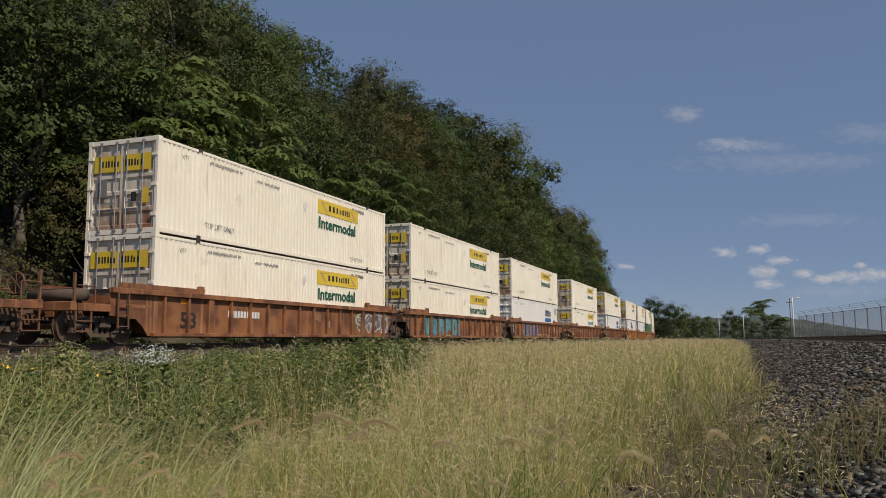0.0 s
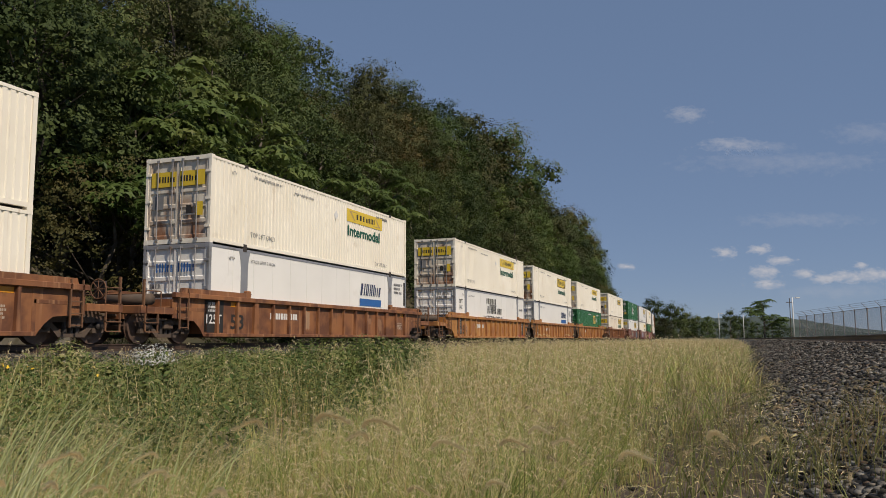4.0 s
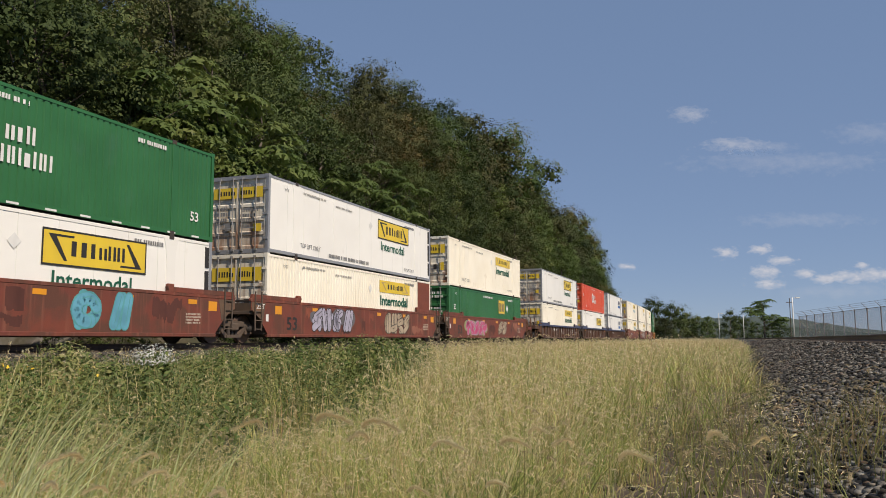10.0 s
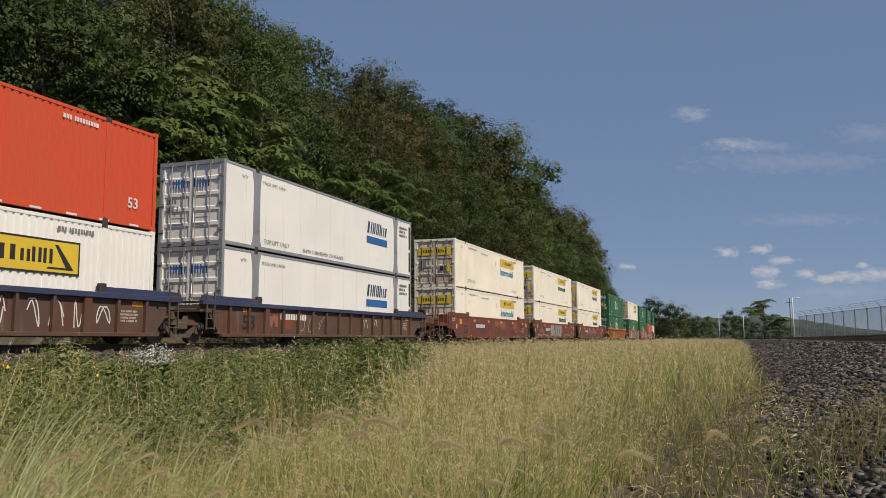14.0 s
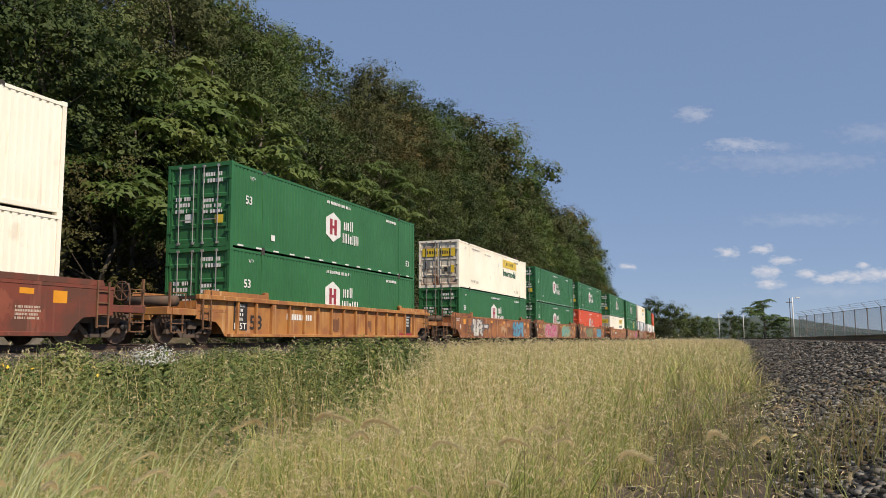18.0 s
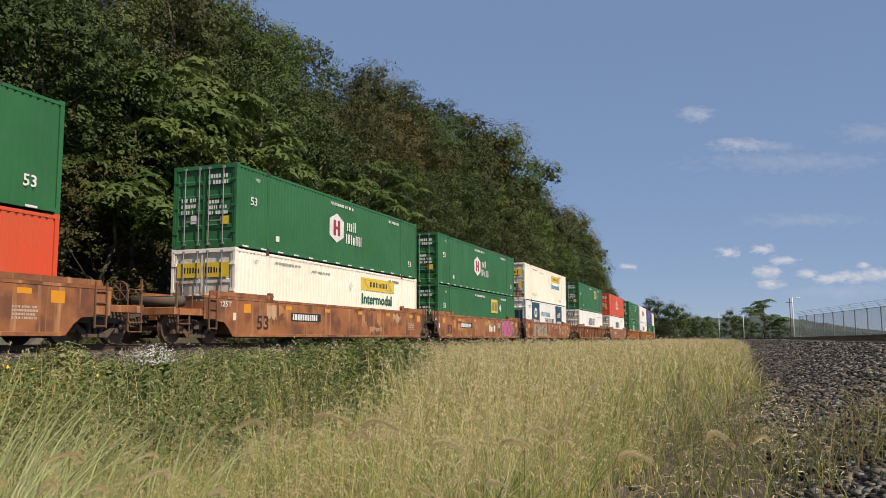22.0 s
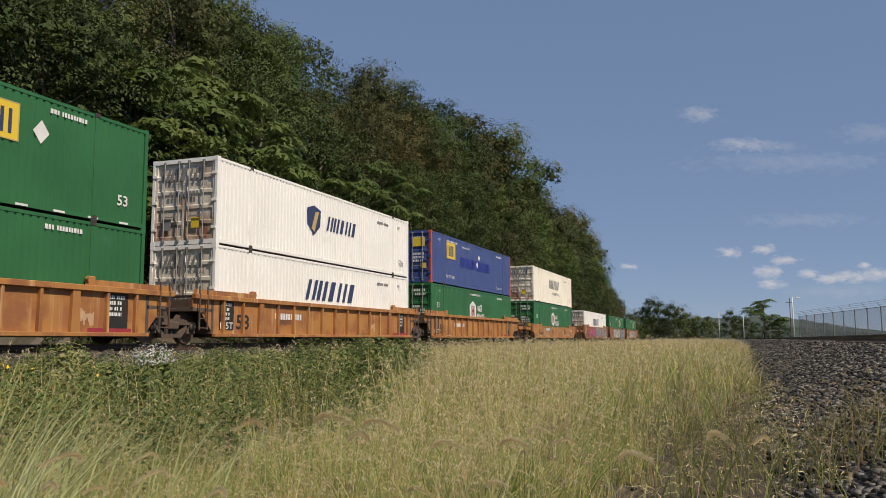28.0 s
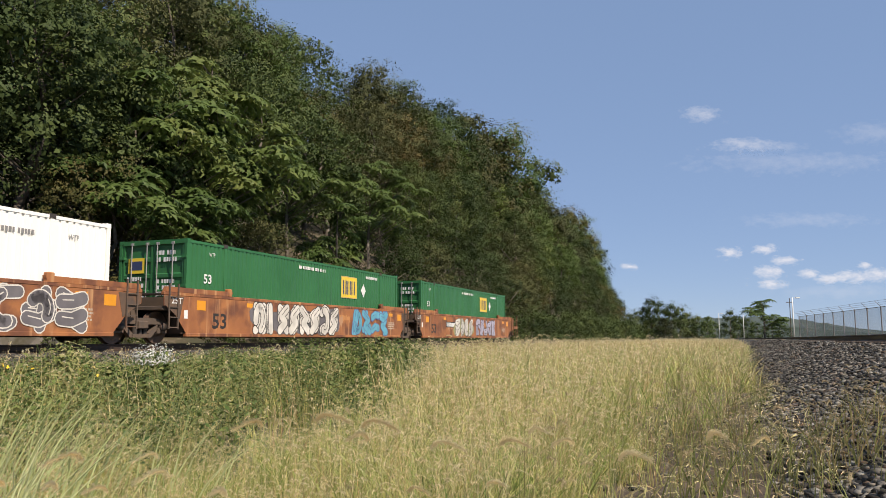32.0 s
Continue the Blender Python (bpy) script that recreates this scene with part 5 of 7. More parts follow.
W, K = SPRAY, BLACKINK
GRAFF = {
    1: many(("g", 5.0, 8.2, 0.4, 1.3, W["grey"], WHITEINK, 1, 4, SIDEX - 0.077)),
    2: many(("g", -6.6, -0.6, 0.3, 1.4, W["teal"], W["blue"], 2, 6, SIDEX - 0.077)),
    3: many(("g", -4.8, 0.2, 0.35, 1.3, W["blue"], W["lilac"], 3, 5, SIDEX - 0.077), ("t", 3, 6.5, 0.4, 1.2, WHITEINK, 4, SIDEX - 0.077)),
    4: many(("t", -6.6, -4.5, 0.4, 1.3, WHITEINK, 5, SIDEX - 0.077), ("t", -1.0, 3.5, 0.4, 1.2, WHITEINK, 6, SIDEX - 0.077), ("t", 4.5, 6.5, 0.5, 1.2, WHITEINK, 7, SIDEX - 0.077)),
    9: many(("t", -1, 3, 0.5, 1.2, WHITEINK, 8, SIDEX - 0.077)),
    10: many(("g", -4.1, -2.2, 0.4, 1.4, W["tan"], K, 9, 3), ("g", 2.2, 4.3, 0.35, 1.42, W["sky"], W["teal"], 10, 2)),
    11: many(("g", -5.0, -1.6, 0.4, 1.4, W["lilac"], K, 11, 4), ("g", 1.8, 4.8, 0.35, 1.4, W["tan"], K, 12, 4)),
    12: many(("g", -5.4, -1.2, 0.35, 1.3, W["pink"], W["lilac"], 13, 5), ("g", 1.6, 3.6, 0.4, 1.4, W["tan"], K, 14, 2)),
    13: many(("t", -3, 1, 0.5, 1.1, WHITEINK, 15, SIDEX - 0.077), ("t", 2, 7, 0.5, 1.1, WHITEINK, 16, SIDEX - 0.077)),
    14: many(("t", -2, 6.5, 0.4, 1.15, WHITEINK, 17, SIDEX - 0.077)),
    15: many(("t", 2.3, 4, 0.5, 1.1, WHITEINK, 18, SIDEX - 0.077), ("t", -3.4, -1, 0.4, 1.1, W["tan"], 19, SIDEX - 0.077)),
    17: many(("g", -2.4, 2.0, 0.3, 1.42, W["silver"], K, 20, 5)),
    18: many(("t", -2.5, 0.0, 0.5, 1.3, WHITEINK, 21), ("t", 0.2, 3, 0.7, 1.2, WHITEINK, 22)),
    20: many(("g", -5.9, -3.9, 0.25, 1.42, W["white"], K, 23, 3), ("g", 3.4, 6.5, 0.25, 1.42, W["sky"], W["blue"], 24, 4)),
    21: many(("g", -5.5, -0.6, 0.25, 1.42, W["pink"], W["white"], 25, 6), ("g", 1.5, 5.6, 0.25, 1.42, W["teal"], W["yellow"], 26, 4)),
    22: many(("g", -4.2, 0.0, 0.3, 1.35, W["olive"], K, 27, 6), ("g", 2.8, 6.3, 0.3, 1.35, W["sky"], W["blue"], 28, 4)),
    24: many(("g", 4.2, 6.9, 0.3, 1.42, W["pink"], W["lilac"], 29, 3)),
    25: many(("g", -6.1, -1.2, 0.25, 1.42, W["tan"], K, 30, 4), ("t", 1.5, 3.5, 1.0, 1.35, WHITEINK, 31)),
    32: many(("g", -5.4, -1.2, 0.35, 1.4, W["pink"], W["grey"], 32, 4), ("g", -1.0, 2.6, 0.35, 1.4, W["grey"], W["white"], 33, 3), ("g", 3.2, 7.2, 0.25, 1.45, W["grey"], W["white"], 34, 4)),
    33: many(("g", -4.6, 1.6, 0.25, 1.45, W["white"], K, 35, 8), ("g", 3.0, 6.6, 0.25, 1.45, W["sky"], W["blue"], 36, 4)),
    34: many(("g", -3.0, 0.2, 0.25, 1.4, W["white"], K, 37, 4), ("g", 0.9, 5.0, 0.3, 1.4, W["lilac"], K, 38, 5)),
}
build_train()
# ---------------------------------------------------------------- trees
LEAF_A = leafage("broad_leaves", [(0.019, 0.034, 0.01), (0.035, 0.057, 0.015), (0.055, 0.081, 0.022), (0.086, 0.112, 0.03), (0.122, 0.128, 0.038)], 0.22, 0.7)
LEAF_B = leafage("light_leaves", [(0.04, 0.072, 0.017), (0.068, 0.11, 0.026), (0.106, 0.146, 0.036), (0.148, 0.168, 0.045)], 0.32)
LEAF_C = leafage("rusty_leaves", [(0.04, 0.047, 0.016), (0.066, 0.068, 0.021), (0.102, 0.085, 0.026), (0.143, 0.094, 0.031)], 0.22, 0.7)
LEAF_D = leafage("olive_leaves", [(0.029, 0.037, 0.016), (0.052, 0.061, 0.024), (0.082, 0.09, 0.034), (0.122, 0.12, 0.043)], 0.22, 0.8)
BARK = surface("bark", (0.12, 0.1, 0.08), (0.07, 0.058, 0.046), 4, 0.95, bump=0.8, bscale=12, dirt=(0.18, 0.17, 0.14), dirt_at=(0.55, 0.75))


def leaf_mesh(name, pos, nrm, rng, size, material, slim=0.5, form=None):
    """Folded leaves at pos, facing nrm; form: the direction in which the clump under each leaf faces."""
    n = len(pos)
    r = rng.normal(size=(n, 3))
    r[:, 2] -= 0.5
    ax = np.cross(nrm, r)
    ax /= np.linalg.norm(ax, axis=1, keepdims=True) + 1e-9
    sd = np.cross(nrm, ax)
    ln = size * rng.uniform(0.65, 1.35, (n, 1))
    w = ln * slim * 0.5
    v = np.empty((n, 4, 3))
    v[:, 0] = pos - ax * ln * 0.5
    v[:, 1] = pos + sd * w + nrm * ln * 0.12
    v[:, 2] = pos + ax * ln * 0.5 - nrm * ln * 0.1
    v[:, 3] = pos - sd * w + nrm * ln * 0.12
    me = mesh_np(name, v.reshape(-1, 3), np.arange(4 * n).reshape(-1, 4)[:, ::-1], material)
    if form is not None:
        me.normals_split_custom_set_from_vertices(np.repeat(form, 4, axis=0).tolist())
    return me


def build_tree(kind, height, width, clear, blobs, leaves, size, material, seed, label, slim=0.55, pointed=0.0, name="tree", sprays=15, form=0.6):
    """Trunk with limbs, and a crown of leaf clumps at the ends of the limbs. clear: bare trunk as a share of the height."""
    rng, rnd = np.random.default_rng(seed), random.Random(seed)
    t = new(name)
    t.empty_display_size = 0.5
    tagged(t, label, "tree", "trees on the hillside")
    trunk, z0 = Solid(), clear * height
    bend = [(rnd.uniform(-0.3, 0.3), rnd.uniform(-0.3, 0.3)) for _ in range(4)]
    pts = [(0, 0, -0.6)] + [(b[0] * k, b[1] * k, height * 0.24 * k) for k, b in enumerate(bend[:3], 1)] + [(bend[3][0], bend[3][1], height * 0.9)]
    r0 = 0.014 * height + 0.05
    for k in range(4):
        trunk.tube(pts[k], pts[k + 1], r0 * (1 - 0.22 * k), 8, r0 * (1 - 0.22 * (k + 1)))
    cents = []
    for k in range(blobs):
        f = (k + 0.5) / blobs
        f = min(1.0, max(0.0, f + rnd.uniform(-0.05, 0.05)))
        prof = math.sin(math.pi * (0.16 + 0.8 * f)) ** 0.7 * (1 - pointed * f)
        a = k * 2.39996 + rnd.uniform(-0.5, 0.5)
        rad = width * 0.5 * prof * (0.55 + 0.5 * math.sqrt(rnd.random())) * rnd.uniform(0.8, 1.15)
        cents.append((rad * math.cos(a), rad * math.sin(a), z0 + (height - z0) * f * 0.94))
    for k, c in enumerate(cents):
        if k % 2 == 0:
            zt = max(z0 * 0.7, c[2] - 0.35 * math.hypot(c[0], c[1]) - 0.5)
            trunk.tube((0, 0, min(zt, height * 0.85)), c, 0.02 + 0.006 * height * (1 - c[2] / height), 5, 0.015)
    part("trunk", trunk, BARK, t, "", True)
    # each limb ends in a rounded clump, made of sprays with dark gaps between them
    tips, ways, radii = [], [], []
    for c in cents:
        rb = width * rnd.choice((0.11, 0.14, 0.18, 0.23)) * (1.0 + 0.35 * (form - 0.6) / 0.4)
        for _ in range(sprays):
            w = Vector((rnd.gauss(0, 1), rnd.gauss(0, 1), rnd.gauss(0.35, 0.8))).normalized()
            tips.append((c[0] + w.x * rb * 1.08, c[1] + w.y * rb * 1.08, c[2] + w.z * rb * 0.85))
            ways.append(w[:])
            radii.append(rb * rnd.uniform(0.24, 0.5))
    per = leaves // len(tips)
    cc, d = np.repeat(np.array(tips), per, axis=0), np.repeat(np.array(ways), per, axis=0)
    rb = np.repeat(np.array(radii), per)[:, None]
    off = np.clip(rng.normal(size=cc.shape), -1.3, 1.3) * np.array([0.5, 0.5, 0.4])
    pos = cc + off * rb
    out = cc * np.array([1, 1, 0.2])
    out /= np.linalg.norm(out, axis=1, keepdims=True) + 1e-6
    nrm = d * form + out * 0.35 + off * 0.35 + np.array([0, 0, 0.25]) + rng.normal(size=d.shape) * (0.88 - 0.7 * form)
    nrm /= np.linalg.norm(nrm, axis=1, keepdims=True)
    # larger shaded leaves deep inside keep the crown from being seen through
    deep = np.repeat(np.array(cents), max(1, leaves // 6 // blobs), axis=0)
    pos = np.concatenate([pos, deep + rng.normal(size=deep.shape) * np.clip(np.array([0.055, 0.055, 0.045]) * width, 0, 0.6)])
    inward = rng.normal(size=deep.shape)
    nrm = np.concatenate([nrm, inward])
    nrm /= np.linalg.norm(nrm, axis=1, keepdims=True)
    turn = np.concatenate([d * 0.75 + out * 0.3 + np.array([0, 0, 0.1]), inward])
    turn /= np.linalg.norm(turn, axis=1, keepdims=True)
    nrm *= np.where((nrm * turn).sum(1, keepdims=True) < 0, -1.0, 1.0)
    turn = turn * 0.7 + nrm * 0.3
    turn /= np.linalg.norm(turn, axis=1, keepdims=True)
    sizes = np.concatenate([np.full((len(cc), 1), size), np.full((len(deep), 1), size * 1.9)])
    crown = part("crown", leaf_mesh("crown", pos, nrm, rng, sizes, material, slim, turn), None, t)
    tagged(crown, "", "", "", "stuff")
    return t


def frond_tree(height, seed, label):
    """Open tree with long drooping compound leaves in tiers."""
    rng, rnd = np.random.default_rng(seed), random.Random(seed)
    t = new("tree")
    tagged(t, label, "tree", "trees on the hillside")
    trunk, pos, nrm = Solid(), [], []
    trunk.tube((0, 0, -0.6), (0.2, 0.1, height * 0.55), 0.13, 8, 0.09).tube((0.2, 0.1, height * 0.55), (0.1, 0.3, height * 0.95), 0.09, 6, 0.03)
    for k in range(24):
        f = 0.42 + 0.58 * ((k * 0.618) % 1.0) * rnd.uniform(0.85, 1.0)
        a = k * 2.39996 + rnd.uniform(-0.6, 0.6)
        rad = height * 0.34 * rnd.uniform(0.3, 1.1) * math.sqrt(1.0 - 0.75 * max(0.0, (f - 0.55) / 0.45) ** 2)
        c = Vector((rad * math.cos(a), rad * math.sin(a), height * f))
        trunk.tube((0.12, 0.15, max(height * 0.2, c.z - rad * 0.5 - 0.4)), c, 0.035, 5, 0.015)
        for q in range(9):
            b = q * 0.7 + rnd.uniform(-0.2, 0.2)
            ln, dr = rnd.uniform(0.65, 1.15), rnd.uniform(0.3, 0.8)
            for m in range(9):
                u = (m + 1) / 9
                p = c + Vector((math.cos(b) * ln * u, math.sin(b) * ln * u, 0.14 * u - dr * ln * u * u))
                for sgn in (-1, 1):
                    o = Vector((-math.sin(b), math.cos(b), -0.25)) * (0.13 * sgn)
                    pos.append(p + o + Vector((0, 0, rnd.uniform(-0.04, 0.04))))
                    nrm.append((0.35 * rnd.uniform(-1, 1) + (0.2 + 0.9 * u) * math.cos(b), 0.35 * rnd.uniform(-1, 1) + (0.2 + 0.9 * u) * math.sin(b), 0.8))
    part("trunk", trunk, BARK, t, "", True)
    nrm = np.array(nrm)
    nrm /= np.linalg.norm(nrm, axis=1, keepdims=True)
    tagged(part("crown", leaf_mesh("crown", np.array([p[:] for p in pos]), nrm, rng, 0.36, LEAF_B, 0.34), None, t), kind="stuff")
    return t


NEAR = [build_tree("a", 16, 9.5, 0.2, 36, 15000, 0.185, LEAF_A, 11, "tall dense dark green broadleaf tree on the hillside"),
        build_tree("b", 17, 8.5, 0.25, 34, 14000, 0.18, LEAF_D, 12, "tall broadleaf tree with an uneven olive crown"),
        build_tree("c", 15, 9.0, 0.18, 34, 14000, 0.18, LEAF_C, 13, "broadleaf tree with rusty early autumn leaves"),
        build_tree("d", 16, 8.0, 0.2, 30, 13000, 0.18, LEAF_B, 14, "lighter green broadleaf tree on the hillside"),
        build_tree("p", 18, 9.0, 0.15, 40, 14000, 0.2, LEAF_D, 15, "pointed broadleaf tree with browning leaves", 0.55, 0.42, form=0.8)]
SMALL = [build_tree("e", 7.5, 6.0, 0.08, 28, 10000, 0.125, LEAF_A, 21, "bushy understorey tree at the foot of the slope"),
         build_tree("f", 6.5, 5.5, 0.05, 26, 9500, 0.125, LEAF_D, 22, "olive green bushy tree at the foot of the slope"),
         build_tree("g", 8.5, 5.0, 0.3, 24, 7500, 0.13, LEAF_A, 23, "slender understorey tree with a bare lower trunk"),
         build_tree("w", 7.0, 5.5, 0.1, 26, 9000, 0.125, LEAF_C, 24, "understorey tree with browning leaves")]
FAR = [build_tree("h", 16, 9.5, 0.15, 17, 6600, 0.34, LEAF_A, 31, "distant dense broadleaf tree on the hillside", sprays=30, form=1.0),
       build_tree("i", 17, 8.5, 0.15, 16, 6200, 0.34, LEAF_D, 32, "distant broadleaf tree with a rounded olive crown", sprays=30, form=1.0),
       build_tree("j", 15, 9.0, 0.12, 16, 6200, 0.34, LEAF_C, 33, "distant broadleaf tree turning brown", sprays=30, form=1.0),
       build_tree("k", 16, 8.0, 0.12, 15, 6000, 0.34, LEAF_B, 34, "distant light green broadleaf tree", sprays=30, form=1.0)]
BUSH = build_tree("u", 3.2, 4.2, 0.02, 18, 4200, 0.12, LEAF_A, 51, "low leafy bush at the foot of the wooded slope", name="bush")
BRUSH = build_tree("v", 2.8, 4.0, 0.05, 14, 2600, 0.1, LEAF_C, 52, "brown twiggy brush at the foot of the wooded slope", 0.4, name="bush")
FROND = [frond_tree(9.5, 41, "open tree with long drooping compound leaves"), frond_tree(8.0, 42, "small open tree with drooping compound leaves")]
_used = set()
DIM = {o.name: d for o, d in zip(NEAR + SMALL + FAR + FROND, ((16, 9.5), (17, 8.5), (15, 9), (16, 8), (18, 9), (7.5, 6), (6.5, 5.5), (8.5, 5), (7, 5.5), (16, 9.5), (17, 8.5), (15, 9), (16, 8), (9.5, 6.5), (8, 5.5)))}
# the canopy's outline against the sky, as bearing and height on a sheet that stands one unit before the eye
RIDGE_X = [-400, -130, 340, 428, 450, 500, 550, 575, 586, 600, 622, 660, 690, 715, 730, 745, 780, 800, 830, 840, 870, 900, 920, 945, 962, 969, 973, 990, 1020, 1035, 1050, 1080, 1090, 1120]
RIDGE_Y = [-700, -400, -60, 16, 30, 45, 70, 112, 165, 190, 150, 108, 130, 148, 185, 195, 182, 182, 210, 232, 226, 232, 240, 262, 290, 325, 352, 368, 378, 410, 445, 472, 505, 560]


def sight(x, y, z):
    d = y * math.cos(0.1119924) + (z - EYE_Z) * math.sin(0.1119924)
    return 784 + 1439.5 * x / d, 441 - 1439.5 * ((z - EYE_Z) * math.cos(0.1119924) - y * math.sin(0.1119924)) / d, d


def fits(x, y, z, high, wide):
    """Whether a crown stays under the canopy's outline."""
    for dx, f in ((-0.6, 0.5), (-0.56, 0.68), (-0.42, 0.86), (-0.22, 1.0), (0, 1.04), (0.22, 1.0), (0.42, 0.86), (0.56, 0.68), (0.6, 0.5)):
        px, py, d = sight(x + dx * wide, y, z + f * high)
        if py < np.interp(px, RIDGE_X, RIDGE_Y) - 10:
            return False
    return True


def plant(ob, s, side, z, scale, turn, free=False):
    m = spot(s, side, z, turn)
    if ob.name in DIM and not free:
        h, w = DIM[ob.name]
        while scale > 0.3 and not fits(m.translation.x, m.translation.y, z, h * scale, w * scale):
            scale *= 0.94
        if scale <= 0.45:
            return None
    if ob.name in _used:
        o = copy_thing(ob, m)
    else:
        _used.add(ob.name)
        o = ob
        o.matrix_basis = m
    o.scale = (scale, scale, scale)
    return o


def on_bearing(px, side, z):
    lo, hi = 10.0, 330.0
    for _ in range(40):
        ss = 0.5 * (lo + hi)
        x, y, _h = place(ss, side)
        lo, hi = (ss, hi) if y < 1 or sight(x, y, z)[0] < px else (lo, ss)
    return ss, x, y


def rock(s, side, w, d, h, seed):
    """A broken ledge that sticks out of the slope."""
    rnd = random.Random(seed)
    v = [(x * w * rnd.uniform(0.7, 1.1), y * d * rnd.uniform(0.7, 1.1), z * h * rnd.uniform(0.7, 1.1)) for x in (-0.5, -0.15, 0.2, 0.5) for y in (-0.5, 0.5) for z in (0, 1)]
    f = [(0, 1, 3, 2), (12, 14, 15, 13)]
    for i in range(3):
        a = 4 * i
        f += [(a, a + 4, a + 5, a + 1), (a + 2, a + 3, a + 7, a + 6), (a + 1, a + 5, a + 7, a + 3), (a, a + 2, a + 6, a + 4)]
    o = part("rock", Solid().add(v, f), ROCK)
    o.matrix_basis = spot(s, side, ground_z(s, side) - 0.25 * h, 80 + rnd.uniform(-12, 12))
    tagged(o, "grey rock ledge in the foot of the wooded slope", "rock", "rocks in the slope")


def build_woods():
    rnd = random.Random(5)
    rows = [(-9.5, 4.6, 33, 250), (-14.0, 5.8, 22, 270), (-20.0, 6.6, 30, 300), (-27.0, 7.6, 40, 330)]
    for r, (side, gap, s0, s1) in enumerate(rows):
        s = s0
        while s < s1:
            gp = gap * (1.0 if s < 120 else 1.35)
            ss, sd = s + rnd.uniform(-0.3, 0.3) * gp, side + rnd.uniform(-1.6, 1.6)
            s += gp
            z = ground_z(ss, sd) - 0.1
            turn = rnd.uniform(0, 360)
            if r == 0:
                if ss < 62 and rnd.random() < 0.25:
                    plant(FROND[rnd.randrange(2)], ss, sd, z, rnd.uniform(0.8, 1.1), turn)
                else:
                    plant(SMALL[rnd.choice((0, 0, 1, 1, 2, 3))], ss, sd, z, rnd.uniform(0.8, 1.15), turn)
            elif r == 1 and ss < 130:
                pool = SMALL[:3] + NEAR[:1]
                if ss < 75 and rnd.random() < 0.5:
                    plant(FROND[0], ss, sd, z, rnd.uniform(1.0, 1.3), turn)
                else:
                    k = rnd.randrange(4)
                    plant(pool[k], ss, sd, z, rnd.uniform(1.2, 1.6) if k < 3 else rnd.uniform(0.65, 0.85), turn)
            elif ss < 120:
                plant(NEAR[rnd.choice((0, 0, 1, 1, 1, 2, 2, 3))], ss, sd, z, rnd.uniform(0.85, 1.12), turn)
            else:
                plant(FAR[rnd.choice((0, 0, 1, 1, 2, 3, 3))], ss, sd, z, rnd.uniform(0.75, 1.1) * (0.62 if r < 2 else 1.0), turn)

    for k, (px, py, sd) in enumerate(((318, -45, -22), (352, -30, -23), (384, -12, -22), (410, 8, -22), (440, 30, -22), (485, 40, -23), (525, 56, -22), (640, 122, -22), (662, 108, -21), (705, 142, -22), (722, 165, -21), (758, 190, -22), (788, 181, -22),
                                      (812, 192, -22), (866, 226, -22), (882, 228, -22), (906, 240, -23), (978, 368, -20), (1005, 374, -22), (1024, 384, -20), (1040, 418, -20), (1066, 460, -18), (1083, 480, -16))):
        ss, x, y = on_bearing(px, sd, 25.0)
        z = ground_z(ss, sd)
        top = z
        while sight(x, y, top)[1] > py - 4:
            top += 0.1
        src = NEAR[4] if 640 <= px <= 662 else FAR[k % 4] if ss > 120 else NEAR[(0, 1, 3)[k % 3]]
        plant(src, ss, sd, z - 0.1, (top - z) / DIM[src.name][0] / 1.03, 70 * k, True)
    # tiers of long compound leaves that lean out into the sun
    for k, (px, py, sd) in enumerate(((215, 120, -9.5), (235, 205, -8.2), (310, 195, -8.4), (330, 130, -10.5), (380, 100, -11.5), (395, 185, -8.6))):
        ss, x, y = on_bearing(px, sd, 8.0)
        z = ground_z(ss, sd)
        top = z
        while sight(x, y, top)[1] > py:
            top += 0.1
        plant(FROND[k % 2], ss, sd, z - 0.1, (top - z) / (9.5, 8.0)[k % 2], 47 * k)
    # thin trunks, low brush and rock ledges at the foot of the slope
    for px, sd, k in ((28, -11.5, 1.5), (48, -11.0, 1.4), (104, -11.5, 1.45), (160, -12.0, 1.5), (205, -11.0, 1.3)):
        ss, x, y = on_bearing(px, sd, 4.0)
        plant(SMALL[2], ss, sd, ground_z(ss, sd) - 0.1, k, px * 3)
    for k, (px, sd, sc) in enumerate(((12, -8.2, 0.55), (52, -8.6, 0.6), (96, -8.0, 0.6), (120, -6.6, 0.5), (150, -7.4, 0.62), (185, -8.4, 0.7), (205, -6.4, 0.5), (70, -7.0, 0.4), (240, -7.6, 0.7))):
        ss, x, y = on_bearing(px, sd, 2.0)
        plant(BRUSH if k % 3 else BUSH, ss, sd, ground_z(ss, sd) - 0.2, sc, 50 * k)
    for k, (px, sd, w, h) in enumerate(((8, -6.9, 2.2, 0.8), (48, -7.0, 2.0, 0.7), (78, -6.8, 1.4, 0.6), (30, -7.6, 1.6, 0.6))):
        ss, x, y = on_bearing(px, sd, 1.0)
        rock(ss, sd, w, 1.0, h, k)
    s = 40.0
    while s < 262:
        sd = rnd.uniform(-8.2, -5.2)
        if s > 90:
            sd = rnd.uniform(-5.6, -4.2)
        plant(BUSH, s, sd, ground_z(s, sd) - 0.2, rnd.uniform(0.6, 1.1) if s < 90 else rnd.uniform(0.9, 1.7), rnd.uniform(0, 360))
        s += rnd.uniform(2.5, 5.0) if s < 90 else rnd.uniform(2.4, 4.4)


build_woods()
